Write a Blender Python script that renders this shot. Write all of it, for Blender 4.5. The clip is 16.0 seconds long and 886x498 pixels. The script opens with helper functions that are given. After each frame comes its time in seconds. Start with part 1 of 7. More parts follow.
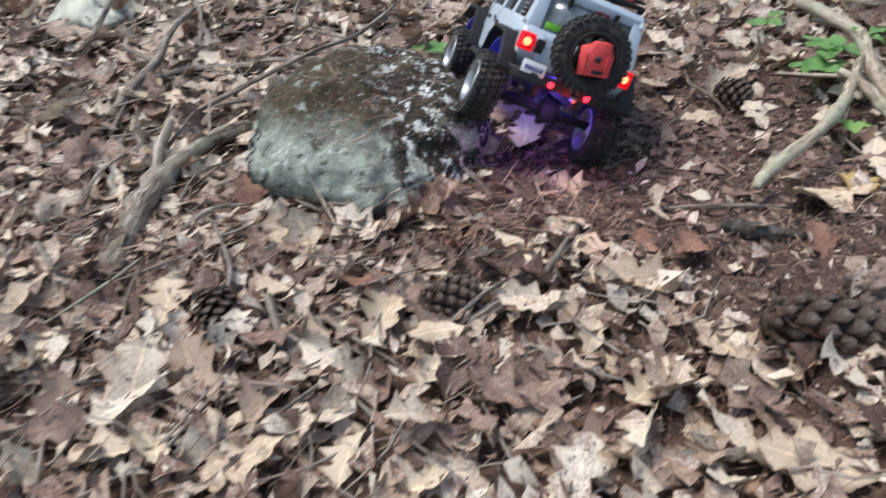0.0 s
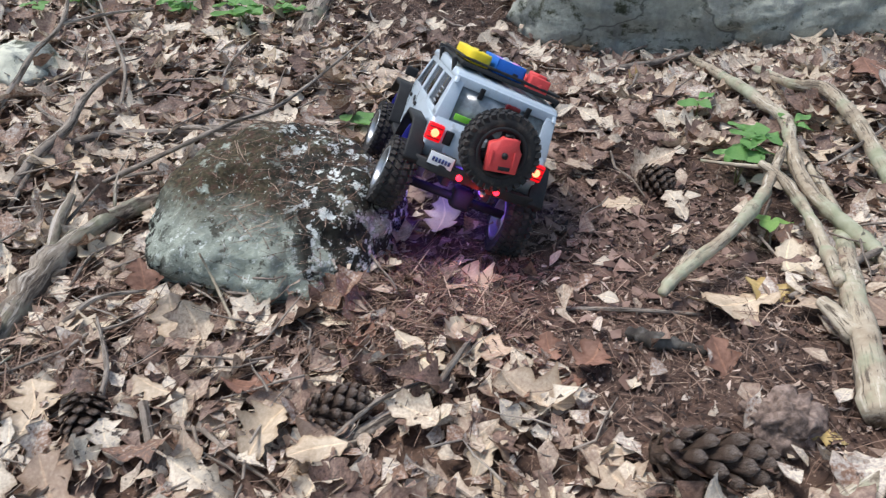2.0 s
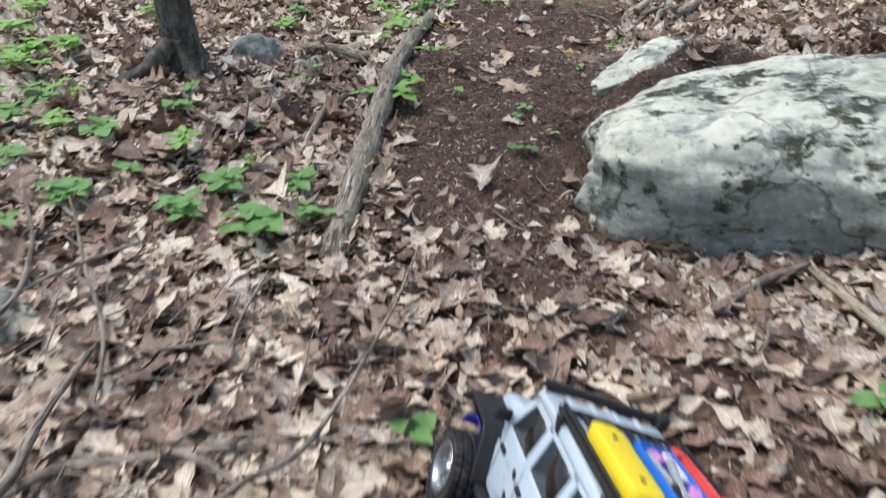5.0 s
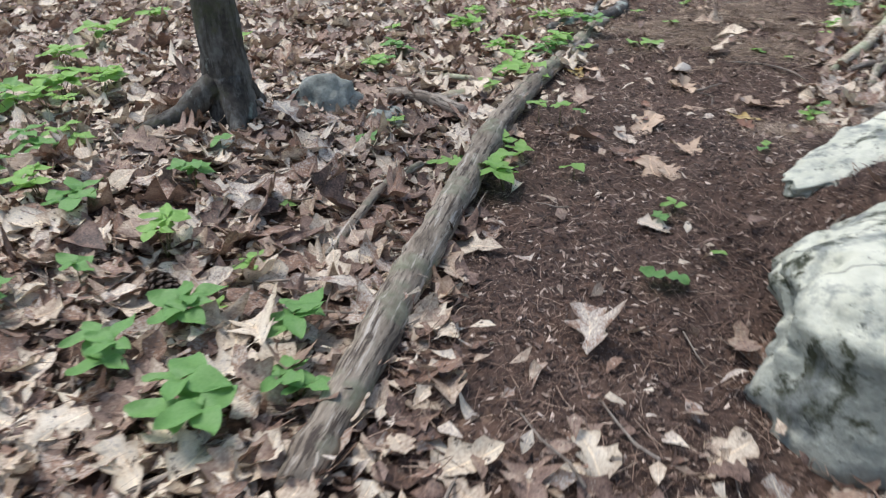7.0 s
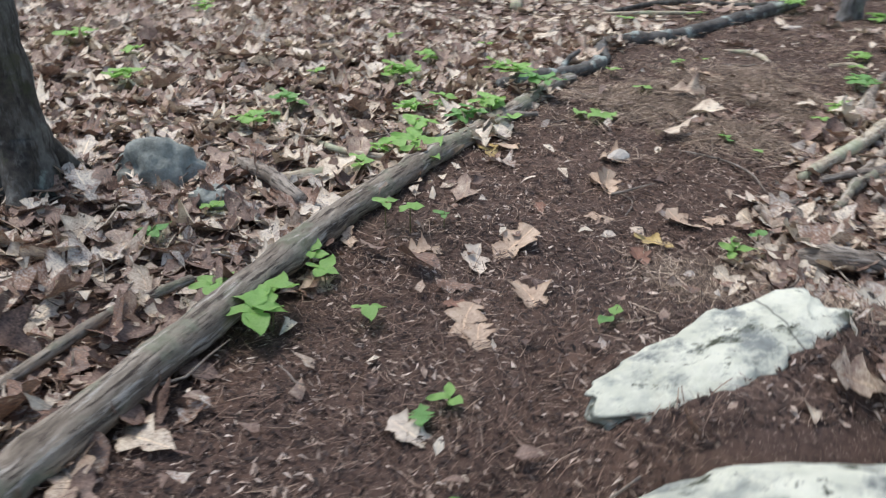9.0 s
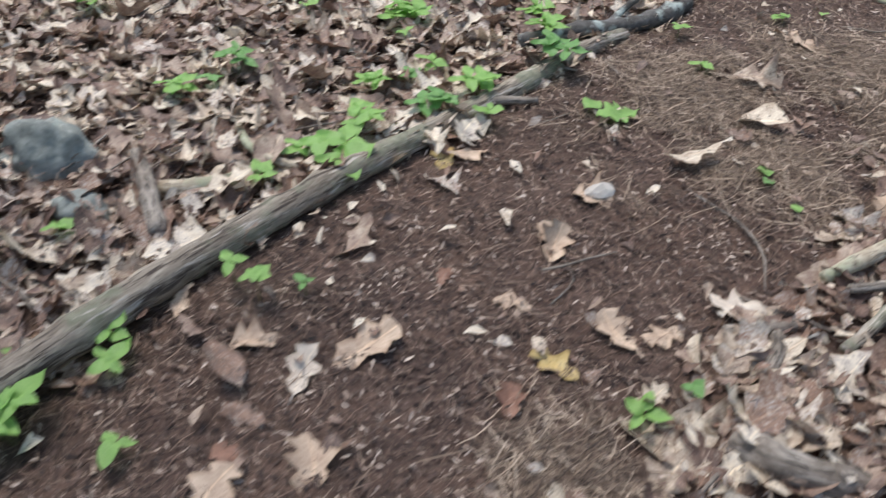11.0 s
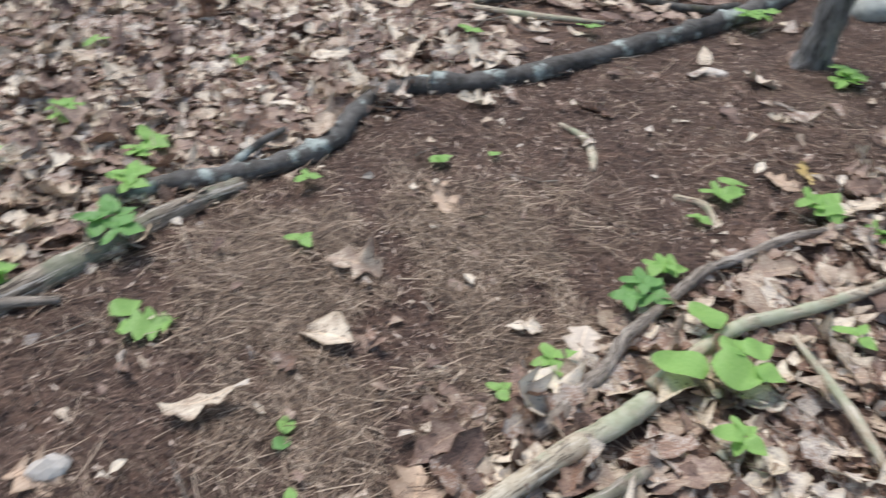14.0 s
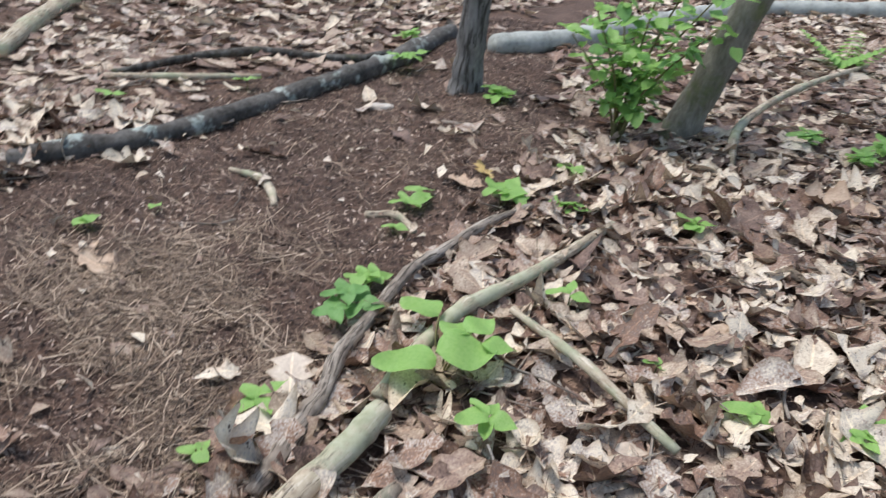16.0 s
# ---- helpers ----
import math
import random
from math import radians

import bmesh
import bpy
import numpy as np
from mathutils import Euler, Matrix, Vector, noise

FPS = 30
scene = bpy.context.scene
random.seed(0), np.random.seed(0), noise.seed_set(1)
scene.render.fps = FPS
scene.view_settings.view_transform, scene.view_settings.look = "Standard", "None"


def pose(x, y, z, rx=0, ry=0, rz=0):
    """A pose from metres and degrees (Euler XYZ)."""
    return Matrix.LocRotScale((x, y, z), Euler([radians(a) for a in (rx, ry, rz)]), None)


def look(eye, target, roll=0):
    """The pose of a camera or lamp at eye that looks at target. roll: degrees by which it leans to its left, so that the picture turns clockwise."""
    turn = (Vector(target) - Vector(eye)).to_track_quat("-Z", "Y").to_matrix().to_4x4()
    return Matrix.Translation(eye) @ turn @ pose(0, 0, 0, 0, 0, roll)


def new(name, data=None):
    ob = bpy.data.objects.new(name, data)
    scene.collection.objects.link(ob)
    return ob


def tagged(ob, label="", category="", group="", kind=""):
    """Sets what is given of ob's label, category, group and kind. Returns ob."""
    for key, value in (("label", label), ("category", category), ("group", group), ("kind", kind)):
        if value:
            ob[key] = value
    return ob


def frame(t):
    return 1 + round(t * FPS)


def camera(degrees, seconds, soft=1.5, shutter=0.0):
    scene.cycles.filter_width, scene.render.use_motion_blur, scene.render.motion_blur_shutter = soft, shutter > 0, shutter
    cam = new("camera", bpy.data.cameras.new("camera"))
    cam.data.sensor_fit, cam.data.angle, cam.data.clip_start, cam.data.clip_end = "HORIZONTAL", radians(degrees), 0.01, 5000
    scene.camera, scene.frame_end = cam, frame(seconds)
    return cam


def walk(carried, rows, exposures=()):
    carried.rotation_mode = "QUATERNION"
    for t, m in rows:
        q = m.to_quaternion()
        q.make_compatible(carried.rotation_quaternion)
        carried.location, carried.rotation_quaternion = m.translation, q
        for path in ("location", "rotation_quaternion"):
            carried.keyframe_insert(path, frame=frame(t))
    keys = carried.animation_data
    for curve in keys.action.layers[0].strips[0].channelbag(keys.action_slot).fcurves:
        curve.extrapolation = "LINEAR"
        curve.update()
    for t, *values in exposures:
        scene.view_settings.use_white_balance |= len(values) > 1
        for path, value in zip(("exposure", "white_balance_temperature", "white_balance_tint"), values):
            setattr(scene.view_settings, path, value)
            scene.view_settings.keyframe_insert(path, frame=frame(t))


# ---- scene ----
cam = camera(61.8, 16.0, soft=1.25, shutter=0.65)

# seconds, eye x, y, z, turn x, y, z
PATH = [
    (0.0, -0.138, -1.028, 0.681, 51.93, 2.72, 1.19),
    (0.5, -0.107, -0.977, 0.680, 53.16, 1.58, -0.91),
    (1.0, -0.079, -0.958, 0.712, 53.91, 0.51, -0.26),
    (1.5, -0.056, -0.943, 0.722, 54.20, 0.23, 0.40),
    (2.0, -0.037, -0.933, 0.726, 54.36, 0.37, 0.19),
    (2.5, -0.018, -0.919, 0.780, 54.36, 0.42, -0.65),
    (3.0, -0.034, -0.905, 0.913, 54.59, 0.26, -1.76),
    (3.5, -0.076, -0.859, 0.904, 54.88, -0.90, -2.83),
    (4.0, -0.160, -0.810, 0.916, 56.28, -3.69, -3.44),
    (4.5, -0.205, -0.604, 0.877, 57.47, -1.38, -1.29),
    (5.0, -0.162, -0.333, 0.867, 58.93, 1.07, 0.40),
    (5.2, -0.165, -0.248, 0.876, 59.05, 1.27, -0.06),
    (7.3, -0.061, 0.523, 0.674, 61.76, 0.66, 14.15),
    (7.5, -0.028, 0.588, 0.662, 61.21, -0.16, 14.84),
    (8.0, 0.064, 0.795, 0.680, 61.20, -0.88, 13.45),
    (8.5, 0.189, 0.928, 0.741, 62.68, -0.93, 12.62),
    (8.7, 0.254, 0.982, 0.748, 62.82, -0.78, 14.73),
    (10.8, 0.586, 1.753, 0.910, 50.75, -0.96, 33.26),
    (11.0, 0.608, 1.825, 0.954, 50.16, -0.35, 33.22),
    (11.5, 0.683, 2.061, 0.982, 47.99, -0.43, 32.39),
    (12.0, 0.783, 2.246, 0.998, 46.52, -1.22, 32.65),
    (12.5, 0.921, 2.438, 1.003, 46.24, -0.45, 35.39),
    (13.0, 0.989, 2.604, 1.038, 46.90, 0.57, 37.76),
    (13.5, 1.018, 2.716, 1.074, 49.02, -1.23, 35.80),
    (14.0, 1.035, 2.789, 1.114, 50.45, -3.63, 28.93),
    (14.5, 1.031, 2.849, 1.088, 51.56, -4.89, 20.67),
    (15.0, 1.038, 2.894, 1.009, 54.85, -5.26, 13.01),
    (15.5, 1.082, 2.892, 0.877, 57.95, -6.09, 8.01),
    (16.0, 1.094, 2.892, 0.840, 60.98, -5.29, 4.15),
]
walk(cam, [(t, pose(x, y, z, rx, ry, rz)) for t, x, y, z, rx, ry, rz in PATH])


# ---- sky, sun and exposure ----
SUN_UP, SUN_ROUND = 66, 300
world = bpy.data.worlds.new("sky")
scene.world = world
world.use_nodes = True
_n = world.node_tree.nodes
_sky = _n.new("ShaderNodeTexSky")
_sky.sky_type, _sky.sun_disc = "NISHITA", False
_sky.sun_elevation, _sky.sun_rotation = radians(SUN_UP), radians(SUN_ROUND)
_sky.air_density, _sky.dust_density = 1.3, 2.0
_n["Background"].inputs["Strength"].default_value = 0.118
world.node_tree.links.new(_sky.outputs["Color"], _n["Background"].inputs["Color"])
sun = new("sun", bpy.data.lights.new("sun", "SUN"))
sun.data.energy, sun.data.angle, sun.data.color = 2.1, radians(20), (0.985, 0.97, 0.975)
_a, _e = radians(SUN_ROUND), radians(SUN_UP)
sun.matrix_world = look((math.sin(_a) * math.cos(_e) * 20, math.cos(_a) * math.cos(_e) * 20, math.sin(_e) * 20), (0, 2, 0))
scene.view_settings.exposure = 0.59

# ---- materials ----
def material(name, colours, scale=8.0, rough=0.8, bump=0.3, fine=60.0, metal=0.0, island=0.0, random_object=0.0, spec=0.3,
             detail=6.0, coat=0.0, stretch=(1, 1, 1), emit=None, contrast=0.35, bump_size=0.004):
    """A material of a few colours mixed by noise at two scales, with a fine relief; island and random_object vary it piece by piece."""
    m = bpy.data.materials.new(name)
    m.use_nodes = True
    t, n, l = m.node_tree, m.node_tree.nodes, m.node_tree.links
    b = n["Principled BSDF"]
    co = n.new("ShaderNodeTexCoord")
    mp = n.new("ShaderNodeMapping")
    mp.inputs["Scale"].default_value = stretch
    l.new(co.outputs["Object"], mp.inputs["Vector"])
    big, small = n.new("ShaderNodeTexNoise"), n.new("ShaderNodeTexNoise")
    for tex, s in ((big, scale), (small, fine)):
        tex.inputs["Scale"].default_value, tex.inputs["Detail"].default_value = s, detail
        tex.inputs["Roughness"].default_value = 0.62
        l.new(mp.outputs["Vector"], tex.inputs["Vector"])
    mix = n.new("ShaderNodeMath")
    mix.operation = "MULTIPLY_ADD"
    l.new(small.outputs["Fac"], mix.inputs[0])
    mix.inputs[1].default_value = 0.45
    half = n.new("ShaderNodeMath")
    half.operation = "MULTIPLY"
    half.inputs[1].default_value = 0.55
    l.new(big.outputs["Fac"], half.inputs[0])
    l.new(half.outputs[0], mix.inputs[2])
    value = mix.outputs[0]
    for amount, node, socket in ((island, "ShaderNodeNewGeometry", "Random Per Island"), (random_object, "ShaderNodeObjectInfo", "Random")):
        if amount:
            g = n.new(node)
            sub = n.new("ShaderNodeMath")
            sub.operation = "SUBTRACT"
            l.new(g.outputs[socket], sub.inputs[0])
            sub.inputs[1].default_value = 0.5
            ad = n.new("ShaderNodeMath")
            ad.operation = "MULTIPLY_ADD"
            l.new(sub.outputs[0], ad.inputs[0])
            ad.inputs[1].default_value = amount
            l.new(value, ad.inputs[2])
            value = ad.outputs[0]
    ramp = n.new("ShaderNodeValToRGB")
    el = ramp.color_ramp.elements
    k = len(colours)
    lo, hi = 0.5 - contrast / 2 - island / 2 - random_object / 2, 0.5 + contrast / 2 + island / 2 + random_object / 2
    while len(el) < k:
        el.new(0.5)
    for i, c in enumerate(colours):
        el[i].position = max(0.0, min(1.0, lo + (hi - lo) * i / max(1, k - 1)))
        el[i].color = (*c, 1)
    l.new(value, ramp.inputs["Fac"])
    l.new(ramp.outputs["Color"], b.inputs["Base Color"])
    b.inputs["Metallic"].default_value, b.inputs["Specular IOR Level"].default_value = metal, spec
    b.inputs["Coat Weight"].default_value = coat
    rr = n.new("ShaderNodeMapRange")
    rr.inputs["To Min"].default_value, rr.inputs["To Max"].default_value = max(0.03, rough - 0.12), min(1.0, rough + 0.12)
    l.new(small.outputs["Fac"], rr.inputs["Value"])
    l.new(rr.outputs["Result"], b.inputs["Roughness"])
    if bump:
        bp = n.new("ShaderNodeBump")
        bp.inputs["Strength"].default_value, bp.inputs["Distance"].default_value = bump, bump_size
        l.new(mix.outputs[0], bp.inputs["Height"])
        l.new(bp.outputs["Normal"], b.inputs["Normal"])
    if emit:
        b.inputs["Emission Color"].default_value, b.inputs["Emission Strength"].default_value = (*emit[:3], 1), emit[3]
    return m


def overlay(m, colours_value, scale, threshold, soft=0.05, up=None, stretch=(1, 1, 1), side=None, grain=False, layer="", tall=None):
    """Patches of a second colour on a material, by noise; up=(lo, hi) keeps them to faces that look up by that much, side=(lo, hi) to one end; tall=(lo, hi) to the upper part; grain runs them along a limb; layer names a measure that limits them."""
    n, l = m.node_tree.nodes, m.node_tree.links
    b = n["Principled BSDF"]
    old = b.inputs["Base Color"].links[0].from_socket
    co = n.new("ShaderNodeTexCoord")
    mp = n.new("ShaderNodeMapping")
    mp.inputs["Scale"].default_value = stretch
    mp.inputs["Location"].default_value = (scale, 3.1 * scale, 1.7)
    if grain:
        along = n.new("ShaderNodeAttribute")
        along.attribute_name = "grain"
        l.new(along.outputs["Vector"], mp.inputs["Vector"])
    else:
        l.new(co.outputs["Object"], mp.inputs["Vector"])
    tex = n.new("ShaderNodeTexNoise")
    tex.inputs["Scale"].default_value, tex.inputs["Detail"].default_value, tex.inputs["Roughness"].default_value = scale, 8, 0.68
    l.new(mp.outputs["Vector"], tex.inputs["Vector"])
    mr = n.new("ShaderNodeMapRange")
    mr.inputs["From Min"].default_value, mr.inputs["From Max"].default_value = threshold - soft, threshold + soft
    l.new(tex.outputs["Fac"], mr.inputs["Value"])
    fac = mr.outputs["Result"]
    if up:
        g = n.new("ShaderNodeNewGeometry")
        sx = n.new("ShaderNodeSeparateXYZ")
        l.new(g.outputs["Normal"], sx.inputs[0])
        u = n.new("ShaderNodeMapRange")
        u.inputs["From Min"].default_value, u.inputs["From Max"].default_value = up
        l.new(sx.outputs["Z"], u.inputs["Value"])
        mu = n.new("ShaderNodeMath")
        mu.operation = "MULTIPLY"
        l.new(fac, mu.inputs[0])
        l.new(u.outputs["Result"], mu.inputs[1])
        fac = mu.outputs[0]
    if layer:
        lay = n.new("ShaderNodeAttribute")
        lay.attribute_name = layer
        mu3 = n.new("ShaderNodeMath")
        mu3.operation = "MULTIPLY"
        l.new(fac, mu3.inputs[0])
        l.new(lay.outputs["Fac"], mu3.inputs[1])
        fac = mu3.outputs[0]
    for limits, along_axis in ((side, "X"), (tall, "Z")):
        if not limits:
            continue
        sx2 = n.new("ShaderNodeSeparateXYZ")
        l.new(co.outputs["Object"], sx2.inputs[0])
        u2 = n.new("ShaderNodeMapRange")
        u2.inputs["From Min"].default_value, u2.inputs["From Max"].default_value = limits
        l.new(sx2.outputs[along_axis], u2.inputs["Value"])
        mu2 = n.new("ShaderNodeMath")
        mu2.operation = "MULTIPLY"
        l.new(fac, mu2.inputs[0])
        l.new(u2.outputs["Result"], mu2.inputs[1])
        fac = mu2.outputs[0]
    mx = n.new("ShaderNodeMix")
    mx.data_type = "RGBA"
    l.new(fac, mx.inputs[0])
    l.new(old, mx.inputs[6])
    if isinstance(colours_value[0], tuple):
        r = n.new("ShaderNodeValToRGB")
        t2 = n.new("ShaderNodeTexNoise")
        t2.inputs["Scale"].default_value, t2.inputs["Detail"].default_value = scale * 6, 6
        l.new(co.outputs["Object"], t2.inputs["Vector"])
        r.color_ramp.elements[0].position, r.color_ramp.elements[1].position = 0.35, 0.65
        r.color_ramp.elements[0].color, r.color_ramp.elements[1].color = (*colours_value[0], 1), (*colours_value[1], 1)
        l.new(t2.outputs["Fac"], r.inputs["Fac"])
        l.new(r.outputs["Color"], mx.inputs[7])
    else:
        mx.inputs[7].default_value = (*colours_value, 1)
    l.new(mx.outputs[2], b.inputs["Base Color"])
    return m


def cracked(m, scale, width, colour, wobble=0.25):
    """Thin dark cracks along the borders of irregular cells."""
    n, l = m.node_tree.nodes, m.node_tree.links
    b = n["Principled BSDF"]
    old = b.inputs["Base Color"].links[0].from_socket
    co, nz, ad, vo, mr, mx = (n.new("ShaderNode" + k) for k in ("TexCoord", "TexNoise", "MixRGB", "TexVoronoi", "MapRange", "Mix"))
    nz.inputs["Scale"].default_value, nz.inputs["Detail"].default_value = 5.0, 4
    l.new(co.outputs["Object"], nz.inputs["Vector"])
    ad.blend_type = "ADD"
    ad.inputs[0].default_value = wobble
    l.new(co.outputs["Object"], ad.inputs[1])
    l.new(nz.outputs["Color"], ad.inputs[2])
    vo.feature = "DISTANCE_TO_EDGE"
    vo.inputs["Scale"].default_value = scale
    l.new(ad.outputs[0], vo.inputs["Vector"])
    mr.inputs["From Min"].default_value, mr.inputs["From Max"].default_value = width * 0.4, width
    mr.inputs["To Min"].default_value, mr.inputs["To Max"].default_value = 0.6, 0.0
    l.new(vo.outputs["Distance"], mr.inputs["Value"])
    mx.data_type = "RGBA"
    l.new(mr.outputs["Result"], mx.inputs[0])
    l.new(old, mx.inputs[6])
    mx.inputs[7].default_value = (*colour, 1)
    l.new(mx.outputs[2], b.inputs["Base Color"])
    return m


SOIL = material("forest_soil", [(0.0176, 0.0113, 0.00864), (0.0572, 0.0353, 0.027), (0.11, 0.0696, 0.054), (0.182, 0.12, 0.0936)], scale=7, fine=120, rough=0.92, bump=0.9, bump_size=0.006)
overlay(SOIL, ((0.135, 0.0792, 0.0552), (0.0594, 0.0366, 0.0276)), 3.0, 0.52, 0.1)
overlay(SOIL, ((0.324, 0.238, 0.175), (0.173, 0.119, 0.0874)), 90, 0.62, 0.02)
overlay(SOIL, ((0.454, 0.337, 0.258), (0.238, 0.168, 0.124)), 240, 0.615, 0.015)
overlay(SOIL, ((0.0216, 0.0158, 0.0129), (0.0432, 0.0297, 0.0239)), 60, 0.62, 0.03)
overlay(SOIL, ((0.14, 0.0851, 0.0589), (0.054, 0.0327, 0.0239)), 15, 0.46, 0.04, layer="rot")
overlay(SOIL, ((0.367, 0.247, 0.17), (0.194, 0.119, 0.081)), 26, 0.585, 0.02, layer="rot")
LEAF = material("dry_leaf", [(0.03, 0.020, 0.016), (0.095, 0.057, 0.043), (0.20, 0.126, 0.096), (0.31, 0.21, 0.158), (0.44, 0.335, 0.25), (0.64, 0.53, 0.40), (0.81, 0.715, 0.57), (0.51, 0.44, 0.38), (0.29, 0.165, 0.105), (0.16, 0.106, 0.086), (0.40, 0.31, 0.24)],
                scale=30, fine=240, rough=0.58, bump=0.7, island=0.8, contrast=0.28, bump_size=0.002, spec=0.5)


def veined(m):
    """Lightens a leaf along its midrib and browns its rim, by the leaf's own across measure."""
    n, l = m.node_tree.nodes, m.node_tree.links
    b = n["Principled BSDF"]
    old = b.inputs["Base Color"].links[0].from_socket
    at = n.new("ShaderNodeAttribute")
    at.attribute_name = "across"
    cr = n.new("ShaderNodeValToRGB")
    el = cr.color_ramp.elements
    el[0].position, el[0].color = 0.03, (1.25, 1.22, 1.15, 1)
    el[1].position, el[1].color = 0.10, (0.92, 0.91, 0.90, 1)
    for p, c in ((0.7, (1.0, 1.0, 1.0, 1)), (1.0, (0.74, 0.68, 0.62, 1))):
        e = el.new(p)
        e.color = c
    l.new(at.outputs["Fac"], cr.inputs["Fac"])
    mx = n.new("ShaderNodeMix")
    mx.data_type, mx.blend_type = "RGBA", "MULTIPLY"
    mx.inputs[0].default_value = 1.0
    l.new(old, mx.inputs[6])
    l.new(cr.outputs["Color"], mx.inputs[7])
    l.new(mx.outputs[2], b.inputs["Base Color"])
    return m


overlay(LEAF, ((0.10, 0.066, 0.05), (0.05, 0.034, 0.027)), 70, 0.615, 0.02)
overlay(LEAF, ((0.60, 0.50, 0.38), (0.46, 0.36, 0.27)), 45, 0.64, 0.03)
veined(LEAF)
NEEDLE = material("pine_needle", [(0.028, 0.0175, 0.013), (0.078, 0.046, 0.033), (0.155, 0.094, 0.067), (0.275, 0.18, 0.13), (0.54, 0.41, 0.305)], island=0.8, contrast=0.2, rough=0.7, bump=0)
CHIP = material("leaf_crumb", [(0.0148, 0.0109, 0.0094), (0.0371, 0.0238, 0.0188), (0.0901, 0.0544, 0.0414), (0.0371, 0.0248, 0.0197), (0.18, 0.114, 0.0846), (0.0742, 0.0475, 0.0376), (0.382, 0.282, 0.216), (0.721, 0.594, 0.489)], island=0.9, contrast=0.1, rough=0.7, bump=0)
ROCK_MOSS = material("lichened_granite", [(0.14, 0.156, 0.127), (0.24, 0.265, 0.218), (0.335, 0.365, 0.302), (0.48, 0.51, 0.44)], scale=40, fine=300, rough=0.95, bump=0.9, bump_size=0.005, contrast=0.34)
overlay(ROCK_MOSS, ((0.38, 0.415, 0.345), (0.26, 0.29, 0.235)), 14, 0.54, 0.05)
overlay(ROCK_MOSS, ((0.06, 0.06, 0.048), (0.13, 0.13, 0.10)), 48, 0.59, 0.015)
overlay(ROCK_MOSS, ((0.66, 0.69, 0.64), (0.48, 0.51, 0.46)), 95, 0.60, 0.015)
overlay(ROCK_MOSS, ((0.012, 0.012, 0.010), (0.04, 0.04, 0.03)), 24, 0.49, 0.02, side=(-0.15, -0.19))
overlay(ROCK_MOSS, ((0.024, 0.022, 0.012), (0.095, 0.076, 0.042)), 26, 0.40, 0.03, tall=(0.09, 0.125))
overlay(ROCK_MOSS, ((0.010, 0.010, 0.008), (0.04, 0.038, 0.028)), 20, 0.46, 0.012, side=(-0.03, 0.03), stretch=(1.4, 0.6, 0.7))
overlay(ROCK_MOSS, ((0.11, 0.065, 0.042), (0.055, 0.034, 0.024)), 70, 0.55, 0.02, tall=(0.09, 0.13))
overlay(ROCK_MOSS, ((0.78, 0.80, 0.77), (0.50, 0.53, 0.48)), 55, 0.56, 0.01, side=(0.0, 0.05))
overlay(ROCK_MOSS, ((0.50, 0.53, 0.48), (0.34, 0.37, 0.32)), 130, 0.63, 0.012)
ROCK_PALE = material("pale_boulder", [(0.214, 0.22, 0.186), (0.286, 0.295, 0.251), (0.367, 0.38, 0.321), (0.469, 0.48, 0.409)], scale=9, fine=60, rough=0.95, bump=0.9, bump_size=0.01, contrast=0.3)
# whitish patches, kept to the faces that look up
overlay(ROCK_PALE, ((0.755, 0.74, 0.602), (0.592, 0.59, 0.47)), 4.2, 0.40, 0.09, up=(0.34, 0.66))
overlay(ROCK_PALE, ((0.0306, 0.035, 0.0188), (0.0918, 0.095, 0.0611)), 5.5, 0.55, 0.02, stretch=(0.7, 1.3, 1))
overlay(ROCK_PALE, ((0.0408, 0.045, 0.0329), (0.143, 0.15, 0.113)), 34, 0.64, 0.03)
overlay(ROCK_PALE, ((0.408, 0.42, 0.362), (0.286, 0.3, 0.259)), 11, 0.605, 0.05)
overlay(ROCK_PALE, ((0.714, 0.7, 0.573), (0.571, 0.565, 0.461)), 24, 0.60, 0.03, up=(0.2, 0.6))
overlay(ROCK_PALE, ((0.194, 0.205, 0.188), (0.275, 0.29, 0.263)), 9, 0.58, 0.06, stretch=(1.4, 1.4, 0.35))
cracked(ROCK_PALE, 1.3, 0.004, (0.07, 0.07, 0.062), 0.13)
BARK = material("weathered_log", [(0.085, 0.067, 0.050), (0.185, 0.15, 0.115), (0.30, 0.25, 0.195), (0.45, 0.385, 0.305)], scale=10, fine=45, rough=0.9, bump=0.9, stretch=(3.5, 0.6, 3.5), bump_size=0.006, contrast=0.3)
BARK_DARK = material("dark_bark", [(0.015, 0.013, 0.012), (0.04, 0.035, 0.03), (0.075, 0.065, 0.055), (0.13, 0.12, 0.105)], scale=14, fine=60, rough=0.92, bump=1.0, bump_size=0.006)
overlay(BARK_DARK, ((0.16, 0.155, 0.14), (0.10, 0.095, 0.085)), 12, 0.53, 0.06, stretch=(3, 3, 0.7))
overlay(BARK_DARK, ((0.045, 0.048, 0.025), (0.09, 0.09, 0.055)), 6, 0.57, 0.04)
overlay(BARK_DARK, ((0.30, 0.34, 0.30), (0.2, 0.23, 0.2)), 9, 0.63, 0.03)
LIMB_BARK = material("grey_limb_bark", [(0.03, 0.027, 0.025), (0.075, 0.068, 0.06), (0.13, 0.12, 0.11), (0.2, 0.19, 0.175)], scale=14, fine=60, rough=0.92, bump=1.0, bump_size=0.006)
overlay(LIMB_BARK, ((0.42, 0.46, 0.42), (0.26, 0.29, 0.26)), 9, 0.57, 0.03)
overlay(BARK, ((0.045, 0.034, 0.027), (0.10, 0.077, 0.062)), 110, 0.55, 0.025, grain=True, stretch=(1, 1, 0.08))
